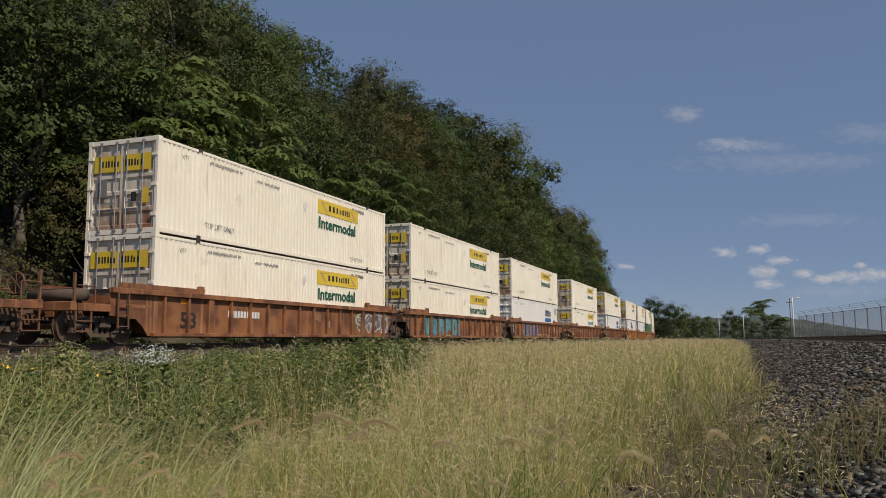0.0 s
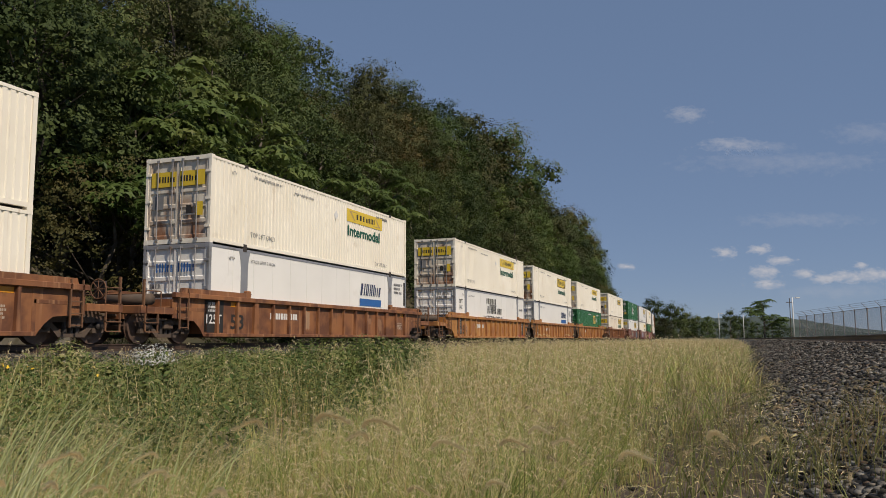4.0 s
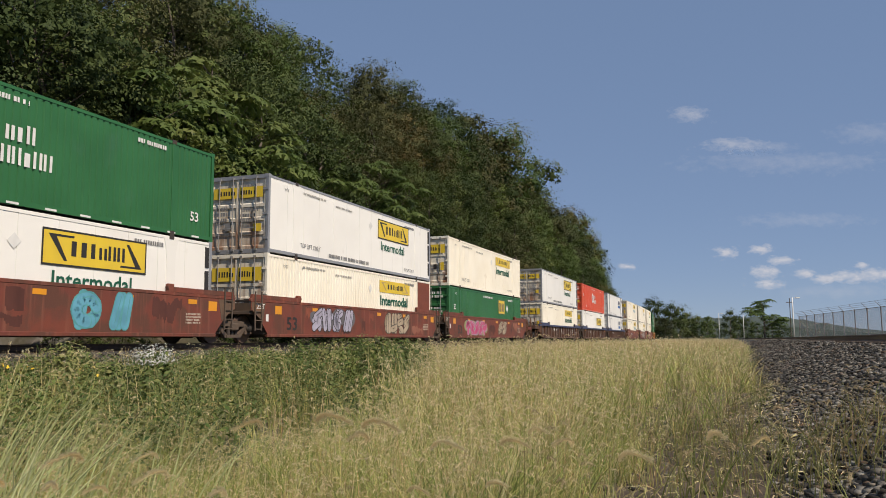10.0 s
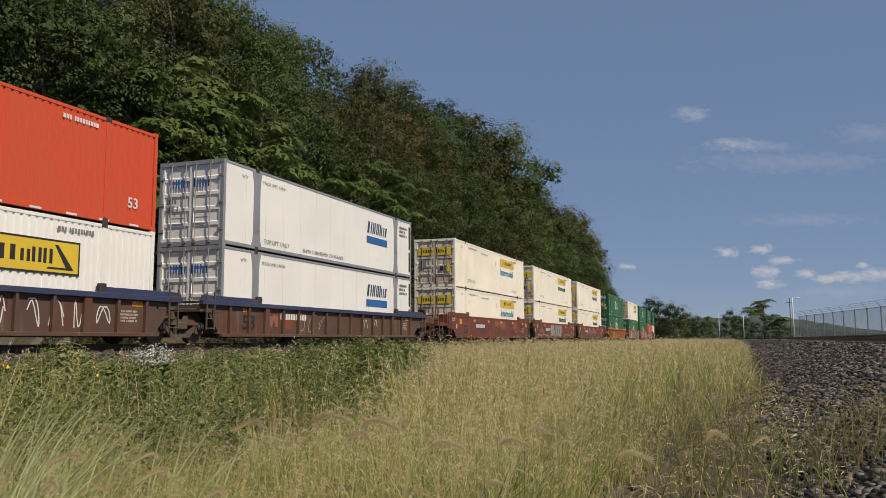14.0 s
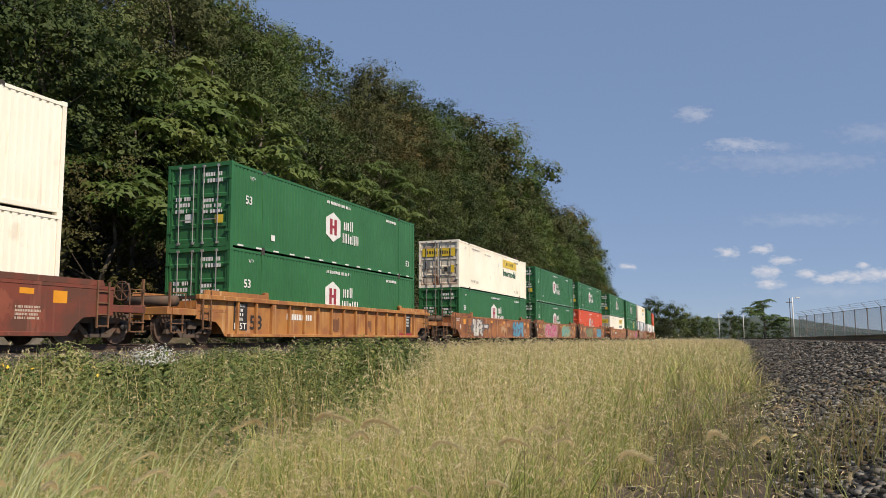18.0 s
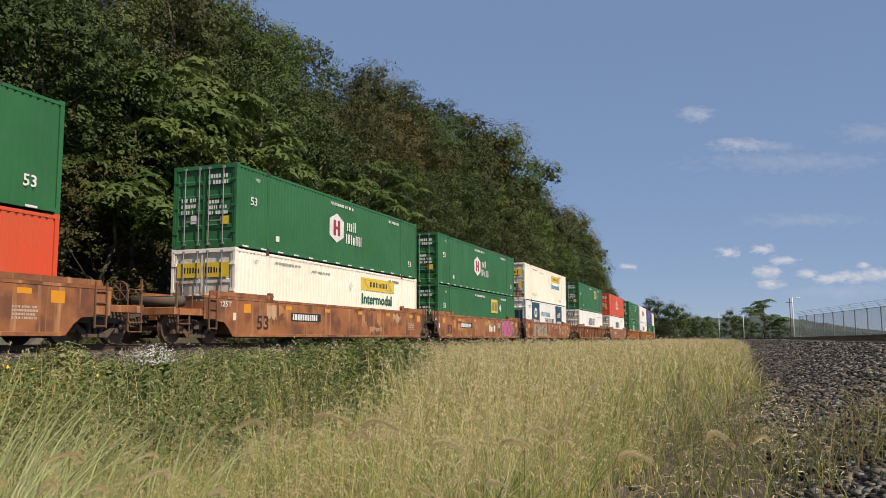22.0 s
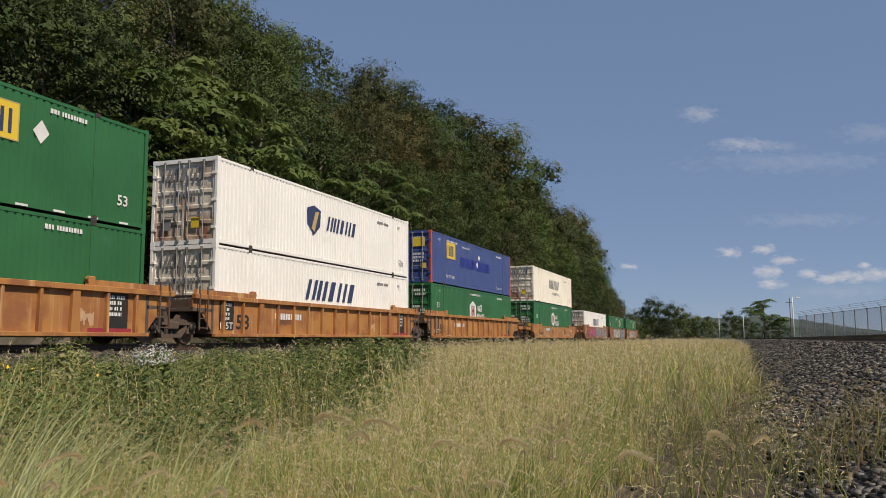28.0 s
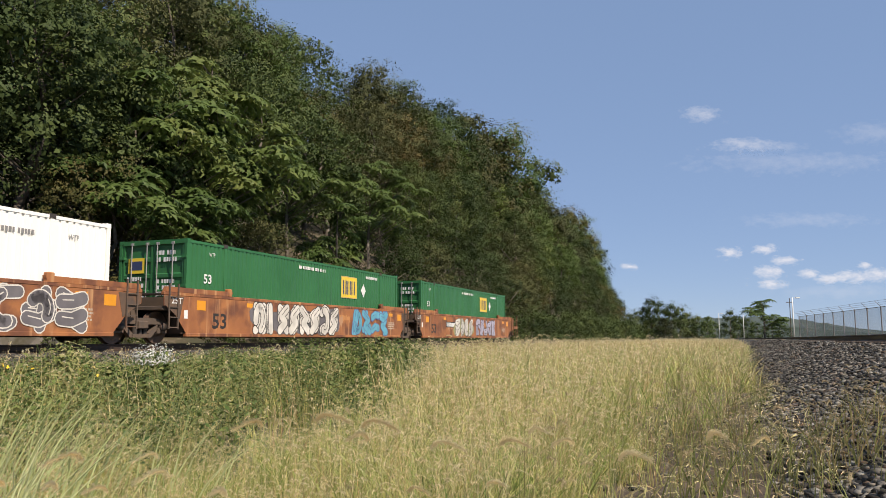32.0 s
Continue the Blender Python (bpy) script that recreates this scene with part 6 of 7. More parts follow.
# ---------------------------------------------------------------- grass, weeds, stones
BLADE = leafage("grass_blades", [(0.15, 0.23, 0.055), (0.27, 0.34, 0.09), (0.43, 0.44, 0.15), (0.58, 0.5, 0.2)], 0.36, each=0.75, shift=0.64)
STRAW = leafage("straw_stems", [(0.4, 0.4, 0.15), (0.6, 0.52, 0.25), (0.74, 0.65, 0.38), (0.5, 0.31, 0.16)], 0.3, each=0.85, shift=0.66)
SEED = leafage("seed_heads", [(0.7, 0.58, 0.33), (0.8, 0.69, 0.43), (0.86, 0.78, 0.53)], 0.6)
WEEDLEAF = leafage("weed_leaves", [(0.04, 0.076, 0.02), (0.09, 0.138, 0.035), (0.168, 0.205, 0.056), (0.34, 0.31, 0.13)], 0.28, each=0.7, shift=0.62)

SLIMLEAF = leafage("narrow_weed_leaves", [(0.033, 0.063, 0.02), (0.07, 0.114, 0.035), (0.138, 0.174, 0.055), (0.24, 0.24, 0.1)], 0.26, each=0.7, shift=0.62)


def ribbons(rng, base, height, lean, width, segs, ang=None):
    """Upright bent ribbons: base (n, 3), height (n,), lean (n, 2) at the tip."""
    n = len(base)
    a = rng.uniform(0, np.pi, n) if ang is None else ang
    side = np.stack([np.cos(a), np.sin(a), np.zeros(n)], 1) * np.asarray(width).reshape(-1, 1)
    v = np.empty((n, segs + 1, 2, 3))
    for k in range(segs + 1):
        u = k / segs
        c = base + np.stack([lean[:, 0] * u * u, lean[:, 1] * u * u, height * (u - 0.18 * u * u * np.minimum(1.0, np.hypot(lean[:, 0], lean[:, 1]) / height))], 1)
        w = 1.0 - 0.85 * u ** 1.5
        v[:, k, 0], v[:, k, 1] = c - side * w, c + side * w
    idx = np.arange(n * (segs + 1) * 2).reshape(n, segs + 1, 2)
    f = np.stack([idx[:, :-1, 0], idx[:, :-1, 1], idx[:, 1:, 1], idx[:, 1:, 0]], -1).reshape(-1, 4)
    tip = v[:, -1].mean(1)
    return v.reshape(-1, 3), f, tip


def heads(rng, tip, lean, length, radius, hairs=14):
    """Arching foxtail heads at the tips: a thin core with bristles all round."""
    n = len(tip)
    d = lean / (np.linalg.norm(lean, axis=1, keepdims=True) + 1e-6)

    def along(u, dd, ln, t0):
        return t0 + np.concatenate([dd * (ln * (0.25 * u + 0.6 * u * u))[:, None], (ln * (0.72 * u - 0.82 * u * u))[:, None]], 1)

    rings, rows = 4, []
    side = np.stack([-d[:, 1], d[:, 0], np.zeros(n)], 1)
    for k in range(rings + 1):
        u = np.full(n, k / rings)
        r = radius * 0.5 * math.sin(math.pi * (0.14 + 0.78 * k / rings))
        c = along(u, d, length, tip)
        rows.append(np.stack([c - side * r, c + side * r], 1))
    v = np.stack(rows, 1)
    idx = np.arange(n * (rings + 1) * 2).reshape(n, rings + 1, 2)
    f = np.stack([idx[:, :-1, 0], idx[:, :-1, 1], idx[:, 1:, 1], idx[:, 1:, 0]], -1).reshape(-1, 4)
    m = n * hairs
    u = rng.random(m)
    rep = np.repeat(np.arange(n), hairs)
    c = along(u, d[rep], length[rep], tip[rep])
    way = rng.normal(size=(m, 3))
    way /= np.linalg.norm(way, axis=1, keepdims=True)
    way[:, :2] += d[rep] * 0.5
    w = np.cross(way, np.array([0.25, 0.93, 0.2]))
    w *= radius * 0.11 / (np.linalg.norm(w, axis=1, keepdims=True) + 1e-6) * math.sqrt(40.0 / hairs)
    reach = way * (radius * rng.uniform(1.0, 1.8, m) * np.sin(np.pi * (0.18 + 0.7 * u)))[:, None]
    q = np.stack([c - w, c + w, c + reach + w * 0.25, c + reach - w * 0.25], 1).reshape(-1, 3)
    return np.concatenate([v.reshape(-1, 3), q]), np.concatenate([f, len(v.reshape(-1, 3)) + np.arange(4 * m).reshape(-1, 4)])


class Heap:
    """Faces of several materials for one mesh."""

    def __init__(self):
        self.v, self.f, self.m, self.n = [], [], [], 0

    def add(self, v, f, mat):
        self.v.append(v), self.f.append(f + self.n), self.m.append(np.full(len(f), mat, np.int32))
        self.n += len(v)

    def mesh(self, name, mats):
        me = mesh_np(name, np.concatenate(self.v), np.concatenate(self.f), mats[0])
        for m in mats[1:]:
            me.materials.append(m)
        me.polygons.foreach_set("material_index", np.concatenate(self.m))
        return me


DULLSEED = leafage("dull_seed_heads", [(0.3, 0.24, 0.13), (0.42, 0.34, 0.2), (0.5, 0.42, 0.26)], 0.5)
VERGE = leafage("verge_blades", [(0.09, 0.14, 0.034), (0.16, 0.2, 0.052), (0.25, 0.25, 0.095), (0.27, 0.19, 0.1)], 0.34, each=0.6, shift=0.58)
GRASSMATS = [BLADE, STRAW, SEED]


def grass_heap(rng, heap, base, h, dense, wide, detail):
    """Blades, straw stems and seed heads round each base point (n, 3); h: height at each."""
    for mat, count, hs, w, ln, segs in ((0, dense, (0.25, 0.9), wide * 1.25, 0.5, 5), (1, max(1, int(dense * 0.6)), (0.5, 1.18), wide * 0.62, 0.24, 4)):
        b = np.repeat(base, count, axis=0) + np.concatenate([rng.normal(0, 0.11, (len(base) * count, 2)), np.zeros((len(base) * count, 1))], 1)
        hh = np.repeat(h, count) * rng.uniform(*hs, len(b))
        lean = rng.normal(0, ln, (len(b), 2)) * hh[:, None] + np.array([0.06, -0.04]) * hh[:, None]
        v, f, tip = ribbons(rng, b, hh, lean, np.full(len(b), w) * rng.uniform(0.5, 1.6, len(b)), segs if detail else 3)
        heap.add(v, f, mat)
        if mat == 1:
            pick = rng.random(len(b)) < (0.55 if detail else 0.42)
            if pick.any():
                m = pick.sum()
                v, f = heads(rng, tip[pick], lean[pick] + rng.normal(0, 0.12, (m, 2)), rng.uniform(0.06, 0.125, m) * (1 if detail else 1.2), 0.0105 if detail else 0.0105 + 0.35 * wide, 60 if detail else 28 if wide < 0.008 else 9)
                heap.add(v, f, 2)


def world_to_track(x, y):
    dx, dy = x - X0, y - Y0
    return dx * math.sin(HEAD0) + dy * math.cos(HEAD0), dx * math.cos(HEAD0) - dy * math.sin(HEAD0)


def weedy(x, y):
    """Where the leafy weeds stand instead of grass."""
    e = 0.9 * noise.noise((x * 0.45, y * 0.45, 2.0))
    return y > 5.9 + 1.2 * e - 0.25 * min(0.0, x + 2.2) + max(0.0, 3.0 * (x + 1.6)) and x < (-0.045 + 0.05 * e) * y and world_to_track(x, y)[1] > 4.0


def sightline(x, y):
    """How high the plants reach, so that the foot of the train stays in view beyond the weeds."""
    k = float(np.interp(x / y, (-0.55, -0.36, -0.26, -0.1, -0.03), (1.25, 1.0, 0.7, 0.55, 0.0)))
    return 0.05 - 0.0125 * y * k * (1.0 + 0.75 * noise.noise((x * 0.9, y * 0.6, 6.0)))


def grass_height(x, y, side):
    d = math.hypot(x, y)
    h = 0.6 + 0.42 * min(1.0, max(0.0, (d - 3) / 9)) + 0.03 * min(1.0, max(0.0, (d - 14) / 20))
    if side > 16.1:
        h *= 0.75
    if x < -0.06 * y and y < 9:
        h *= 1.0 - 0.32 * min(1.0, (-0.06 * y - x) / 0.9)
    if side < 5.0:
        h *= 0.55 + 0.09 * max(0.0, side)
    return h * (1 + 0.14 * noise.noise((x * 0.8, y * 0.8, 9.0)) + 0.1 * noise.noise((x * 2.1, y * 2.1, 5.0)))


swaying = []


def build_grass():
    rng, rnd = np.random.default_rng(3), random.Random(3)
    # nearest tufts, each a plant of its own
    kinds = []
    for k in range(8):
        hp = Heap()
        n = 3
        base = np.concatenate([rng.normal(0, 0.1, (n, 2)), np.zeros((n, 1))], 1)
        grass_heap(rng, hp, base, np.full(n, 1.0), 17, 0.0042, True)
        kinds.append(hp.mesh("grass_tuft", GRASSMATS))
    count = 0
    while count < 290:
        y = 1.9 + 5.6 * rnd.random() ** 0.8
        x = y * rnd.uniform(-0.62, 0.6)
        s, side = world_to_track(x, y)
        if side > 17.6 or (side > 16.2 and rnd.random() < 0.6):
            continue
        h = grass_height(x, y, side)
        if 0.24 < x / y and y > 2.0:
            if rnd.random() < 0.95:
                continue
            h *= 0.72
        o = new("grass_tuft", kinds[rnd.randrange(8)])
        tagged(o, "tuft of golden green foxtail grass swaying lightly", "grass", "foreground grass tufts")
        m = pose(x, y, GRASS_Z - 0.03, 0, 0, rnd.uniform(-25, 25))
        o.matrix_basis = m
        o.scale = (h, h, h)
        swaying.append((o, m, rnd.uniform(0, 6.28)))
        count += 1
    # the rest of the meadow
    hp = Heap()
    for y0, y1, per, dense, wide, det in ((6.5, 16, 9.5, 14, 0.006, False), (16, 34, 4.2, 11, 0.011, False), (34, 80, 1.0, 9, 0.024, False), (80, 170, 0.22, 9, 0.06, False)):
        pts, hs = [], []
        area = 0.62 * (y1 * y1 - y0 * y0)
        for _ in range(int(area * per)):
            y = math.sqrt(rnd.uniform(y0 * y0, y1 * y1))
            x = y * rnd.uniform(-0.64 if y < 40 else -0.05, 0.6 if y < 40 else 0.37)
            s, side = world_to_track(x, y)
            edge = 16.75 + 0.5 * min(1.0, max(0.0, (y - 10) / 5)) + 0.25 * noise.noise((x, y, 1.0))
            if side < 2.5 or side > edge or (weedy(x, y) and rnd.random() < 0.74):
                continue
            if side > 15.7 and y < 17 and rnd.random() < 0.8:
                continue
            z = ground_z(s, side) - 0.04
            pts.append((x, y, z))
            hs.append(min(grass_height(x, y, side), max(0.2, sightline(x, y) + 0.04 - z)))
        grass_heap(rng, hp, np.array(pts), np.array(hs), dense, wide, det)
    tagged(new("grass", hp.mesh("grass", GRASSMATS)), "tall golden green foxtail meadow between the tracks", "grass", kind="stuff")
    # sparse tufts at the foot of the ballast
    hp, pts, hs = Heap(), [], []
    for _ in range(185):
        y = rnd.uniform(3.0, 10) if rnd.random() < 0.6 else rnd.uniform(8, 24)
        side = rnd.uniform(15.8, 18.4 if y < 9 else 17.5)
        s = CAM_S + y
        x, yy, _h = place(s, side)
        pts.append((x, yy, ground_z(s, side) - 0.03))
        hs.append(min(rnd.uniform(0.4, 0.9), max(0.25, -0.22 - ground_z(s, side))))
    grass_heap(rng, hp, np.array(pts), np.array(hs), 9, 0.0036, True)
    tagged(new("verge_grass", hp.mesh("verge_grass", [VERGE, VERGE, DULLSEED])), "thin grass at the foot of the ballast bank", "grass", kind="stuff")


def build_litter():
    """Dead blades lying on the bare soil."""
    rng, rnd = np.random.default_rng(14), random.Random(14)
    pos = []
    for _ in range(2600):
        s, side = rnd.uniform(8, 26), rnd.uniform(15.4, 17.9)
        x, y, _h = place(s, side)
        pos.append((x, y, ground_z(s, side) + rnd.uniform(0.005, 0.05)))
    n = rng.normal(0, 0.35, (len(pos), 3))
    n[:, 2] = 1.0
    n /= np.linalg.norm(n, axis=1, keepdims=True)
    tagged(new("dead_grass", leaf_mesh("dead_grass", np.array(pos), n, rng, 0.2, STRAW, 0.05)), "dead grass blades lying on bare soil", "grass", kind="stuff")


def build_weeds():
    rng, rnd = np.random.default_rng(8), random.Random(8)
    kinds = (([], []), ([], []))
    stems = Heap()
    sb, sh, sl = [], [], []
    for _ in range(11500):
        y = math.sqrt(rnd.uniform(5.2 ** 2, 30 ** 2))
        x = y * rnd.uniform(-0.64, 0.02)
        s, side = world_to_track(x, y)
        if not weedy(x, y) or side < 2.6:
            continue
        clump = max(0.0, 0.48 + 1.0 * noise.noise((x * 0.9, y * 0.7, 4.0)) + 0.6 * noise.noise((x * 2.4, y * 2.0, 1.0)))
        gap = noise.noise((x * 1.5, y * 0.9, 12.0))
        if rnd.random() > 0.02 + 1.25 * clump or gap < -0.22:
            continue
        h = (0.1 + 1.2 * clump) * rnd.uniform(0.4, 1.25) * min(1.0, 0.5 + 0.07 * y) * (0.8 + 0.7 * gap)
        z = ground_z(s, side)
        most = sightline(x, y)
        if z + h > most:
            h = max(0.12, (most - z) * rnd.uniform(0.75, 1.0))
        lx, ly = rnd.uniform(-0.25, 0.3) * h, rnd.uniform(-0.25, 0.2) * h
        sb.append((x, y, z - 0.03)), sh.append(h), sl.append((lx, ly))
        which = noise.noise((x * 0.6, y * 0.45, 8.0)) + 0.5 * rnd.uniform(-1, 1) > 0.05
        pos, nrm = kinds[which]
        k = 34 if which else 24
        for i in range(k):
            u = 0.2 + 0.8 * (i + rnd.random()) / k
            a = i * 2.4 + rnd.random()
            r = (0.1 + 0.05 * rnd.random()) * (1.15 - 0.7 * u)
            pos.append((x + lx * u * u + math.cos(a) * r, y + ly * u * u + math.sin(a) * r, z + h * u))
            nrm.append((math.cos(a) * 0.5 + rnd.uniform(-0.3, 0.3), math.sin(a) * 0.5 + rnd.uniform(-0.3, 0.3), 0.8))
    for (pos, nrm), mat, size, slim, label in zip(kinds, (WEEDLEAF, SLIMLEAF), (0.062, 0.078), (0.4, 0.17), ("thicket of leafy green weeds beside the track", "narrow-leaved dark green weeds beside the track")):
        nrm = np.array(nrm)
        nrm /= np.linalg.norm(nrm, axis=1, keepdims=True)
        tagged(new("weeds", leaf_mesh("weeds", np.array(pos), nrm, rng, size, mat, slim)), label, "weeds", kind="stuff")
    v, f, _t = ribbons(rng, np.array(sb), np.array(sh), np.array(sl), np.full(len(sb), 0.006), 3)
    stems.add(v, f, 0)
    tagged(new("weed_stems", stems.mesh("weed_stems", [WEEDLEAF])), "thin green weed stalks", "weeds", kind="stuff")


def stone_mesh(seed):
    """A broken angular stone: a block with shifted corners."""
    rnd = random.Random(seed)
    s = Solid()
    v = [(x * rnd.uniform(0.32, 0.62), y * rnd.uniform(0.28, 0.55), z * rnd.uniform(0.16, 0.36)) for x in (-1, 1) for y in (-1, 1) for z in (-1, 1)]
    s.add(v, [(0, 1, 3, 2), (4, 6, 7, 5), (0, 4, 5, 1), (2, 3, 7, 6), (0, 2, 6, 4), (1, 5, 7, 3)])
    return s.mesh("stone")


STONE = leafage("ballast_stone", [(0.022, 0.02, 0.017), (0.046, 0.042, 0.036), (0.084, 0.077, 0.065), (0.15, 0.139, 0.118), (0.26, 0.245, 0.21), (0.12, 0.083, 0.056)], 0.0, 0.8, each=1.15, shift=0.86)


def build_ballast():
    rng, rnd = np.random.default_rng(4), random.Random(4)
    protos = [stone_mesh(k) for k in range(12)]
    arr = []
    for me in protos:
        me.materials.append(STONE)
        arr.append((np.array([v.co[:] for v in me.vertices]), np.array([p.vertices[:] for p in me.polygons])))
    bank = tagged(new("ballast_bank"), "bank of loose grey crushed stone beside the second track", "ballast", kind="structure")
    vs, fs, n, near = [], [], 0, 0
    for zone, (s0, s1, side0, side1, per, lo, hi) in enumerate(((8.0, 17, 17.4, 20.05, 340, 0.038, 0.066), (17, 34, 17.3, 20.05, 220, 0.045, 0.075), (34, 70, 17.2, 20.05, 90, 0.065, 0.11), (70, 130, 17.0, 20.05, 18, 0.11, 0.19), (4, 60, 2.0, 4.1, 30, 0.05, 0.1), (8, 26, 15.7, 17.4, 16, 0.025, 0.06), (22, 60, -3.4, -2.0, 14, 0.06, 0.12))):
        for _ in range(int((s1 - s0) * (side1 - side0) * per)):
            s, side = rnd.uniform(s0, s1), rnd.uniform(side0, side1)
            if side < 17.9 and zone < 4 and rnd.random() < (17.9 - side) * 1.4:
                continue
            x, y, h = place(s, side)
            k, sc = rnd.randrange(12), rnd.uniform(lo, hi)
            z = ground_z(s, side) + sc * rnd.uniform(-0.05, 0.3)
            q = Euler((rnd.uniform(-0.42, 0.42), rnd.uniform(-0.42, 0.42), rnd.uniform(0, 6.3)))
            if zone == 0 and near < 300 and side > 17.6 and rnd.random() < 0.1:
                o = new("stone", protos[k])
                o.parent = bank
                o.matrix_basis = Matrix.LocRotScale((x, y, z), q, (sc * 1.35, sc, sc * 0.78))
                near += 1
                continue
            m = np.array(q.to_matrix()) * sc * np.array([1.35, 1.0, 0.78])
            v, f = arr[k]
            vs.append(v @ m.T + np.array([x, y, z])), fs.append(f + n)
            n += len(v)
    o = part("stone_fill", mesh_np("stone_fill", np.concatenate(vs), np.concatenate(fs), STONE), None, bank)
    tagged(o, kind="stuff")


FLOWER = plain("white_petals", (0.5, 0.51, 0.48))
GOLD = plain("yellow_petals", (0.75, 0.5, 0.03))


def flower_bush(x, y, top, radius, blooms, petal, label, seed):
    rng, rnd = np.random.default_rng(seed), random.Random(seed)
    s, side = world_to_track(x, y)
    z = ground_z(s, side)
    b = new("flowering_weed")
    tagged(b, label, "wild flower", "wild flowers in the weeds")
    n = 700 if blooms > 5 else 1700
    d = rng.normal(size=(n, 3))
    d /= np.linalg.norm(d, axis=1, keepdims=True)
    h = top - z
    pos = np.array([x, y, z + h * 0.55]) + d * np.array([radius, radius, h * 0.42]) * rng.uniform(0.4, 0.95, (n, 1))
    nr = d + np.array([0, 0, 0.6])
    nr /= np.linalg.norm(nr, axis=1, keepdims=True)
    tagged(part("foliage", leaf_mesh("foliage", pos, nr, rng, 0.09, WEEDLEAF, 0.35), None, b), kind="stuff")
    for k in range(6):
        part("stalk", Solid().tube((x, y, z - 0.05), (x + rnd.uniform(-0.7, 0.7) * radius, y + rnd.uniform(-0.7, 0.7) * radius, z + h * 0.9), 0.008, 5, 0.004), WEEDLEAF, b)
    d = rng.normal(size=(blooms, 3))
    d[:, 2] = np.abs(d[:, 2]) + 0.2
    d /= np.linalg.norm(d, axis=1, keepdims=True)
    pos = np.array([x, y, z + h * 0.72]) + d * np.array([radius, radius, h * 0.28]) * rng.uniform(0.55, 1.05, (blooms, 1))
    tagged(part("bloom_cluster", leaf_mesh("bloom_cluster", pos, d, rng, 0.05 if blooms < 30 else 0.026, petal, 0.9), None, b), kind="stuff")


def build_flowers():
    for px, y, top, rad, n, petal, label, seed in ((266, 11.2, 0.02, 0.34, 520, FLOWER, "weed with clusters of small white flowers", 1), (290, 11.4, 0.04, 0.24, 300, FLOWER, "weed with clusters of small white flowers", 2),
                                                    (12, 11.5, -0.12, 0.1, 9, GOLD, "weed with a few bright yellow flowers", 3), (62, 12.0, -0.22, 0.2, 9, GOLD, "weed with a few bright yellow flowers", 4), (165, 12.0, -0.28, 0.2, 8, GOLD, "weed with a few bright yellow flowers", 5)):
        flower_bush((px - 784) / 1439.5 * y, y, top, rad, n, petal, label, seed)
    rnd = random.Random(12)
    for px, y, h in ((120, 12.5, 1.2), (640, 16.0, 1.3), (670, 15.5, 1.26), (590, 15.0, 1.2), (705, 17.0, 1.26), (400, 14.0, 1.1), (60, 13.0, 0.95), (205, 12.8, 0.95), (500, 15.0, 1.0), (350, 14.0, 0.95), (455, 15.0, 1.1), (735, 18.0, 1.2), (540, 15.5, 1.2)):
        x = (px - 784) / 1439.5 * y
        flower_bush(x, y, GRASS_Z + h, 0.5, 3, WEEDLEAF, "tall leafy green weed beside the track", 20 + int(px))
    # long pale blades that arch out of the foreground
    rng = np.random.default_rng(77)
    for k, (px, y, n, h) in enumerate(((10, 3.6, 34, 0.85), (45, 4.2, 36, 0.98), (100, 4.4, 30, 0.98), (20, 5.0, 34, 1.05), (150, 4.6, 20, 0.9), (230, 4.8, 14, 0.85), (300, 5.0, 14, 0.75), (395, 5.2, 10, 0.75))):
        x = (px - 784) / 1439.5 * y
        base = np.array([x, y, GRASS_Z]) + np.concatenate([rng.normal(0, 0.13, (n, 2)), np.zeros((n, 1))], 1)
        hh = h * rng.uniform(0.55, 1.0, n)
        lean = np.stack([hh * rng.uniform(0.1, 0.65, n), hh * rng.normal(0, 0.25, n)], 1)
        hp = Heap()
        v, f, _t = ribbons(rng, base, hh, lean, np.full(n, 0.0065) * rng.uniform(0.6, 1.3, n), 7)
        hp.add(v, f, 0)
        o = new("arching_grass", hp.mesh("arching_grass", [LONGBLADE]))
        tagged(o, "clump of long pale arching grass blades", "grass", "arching grass clumps")



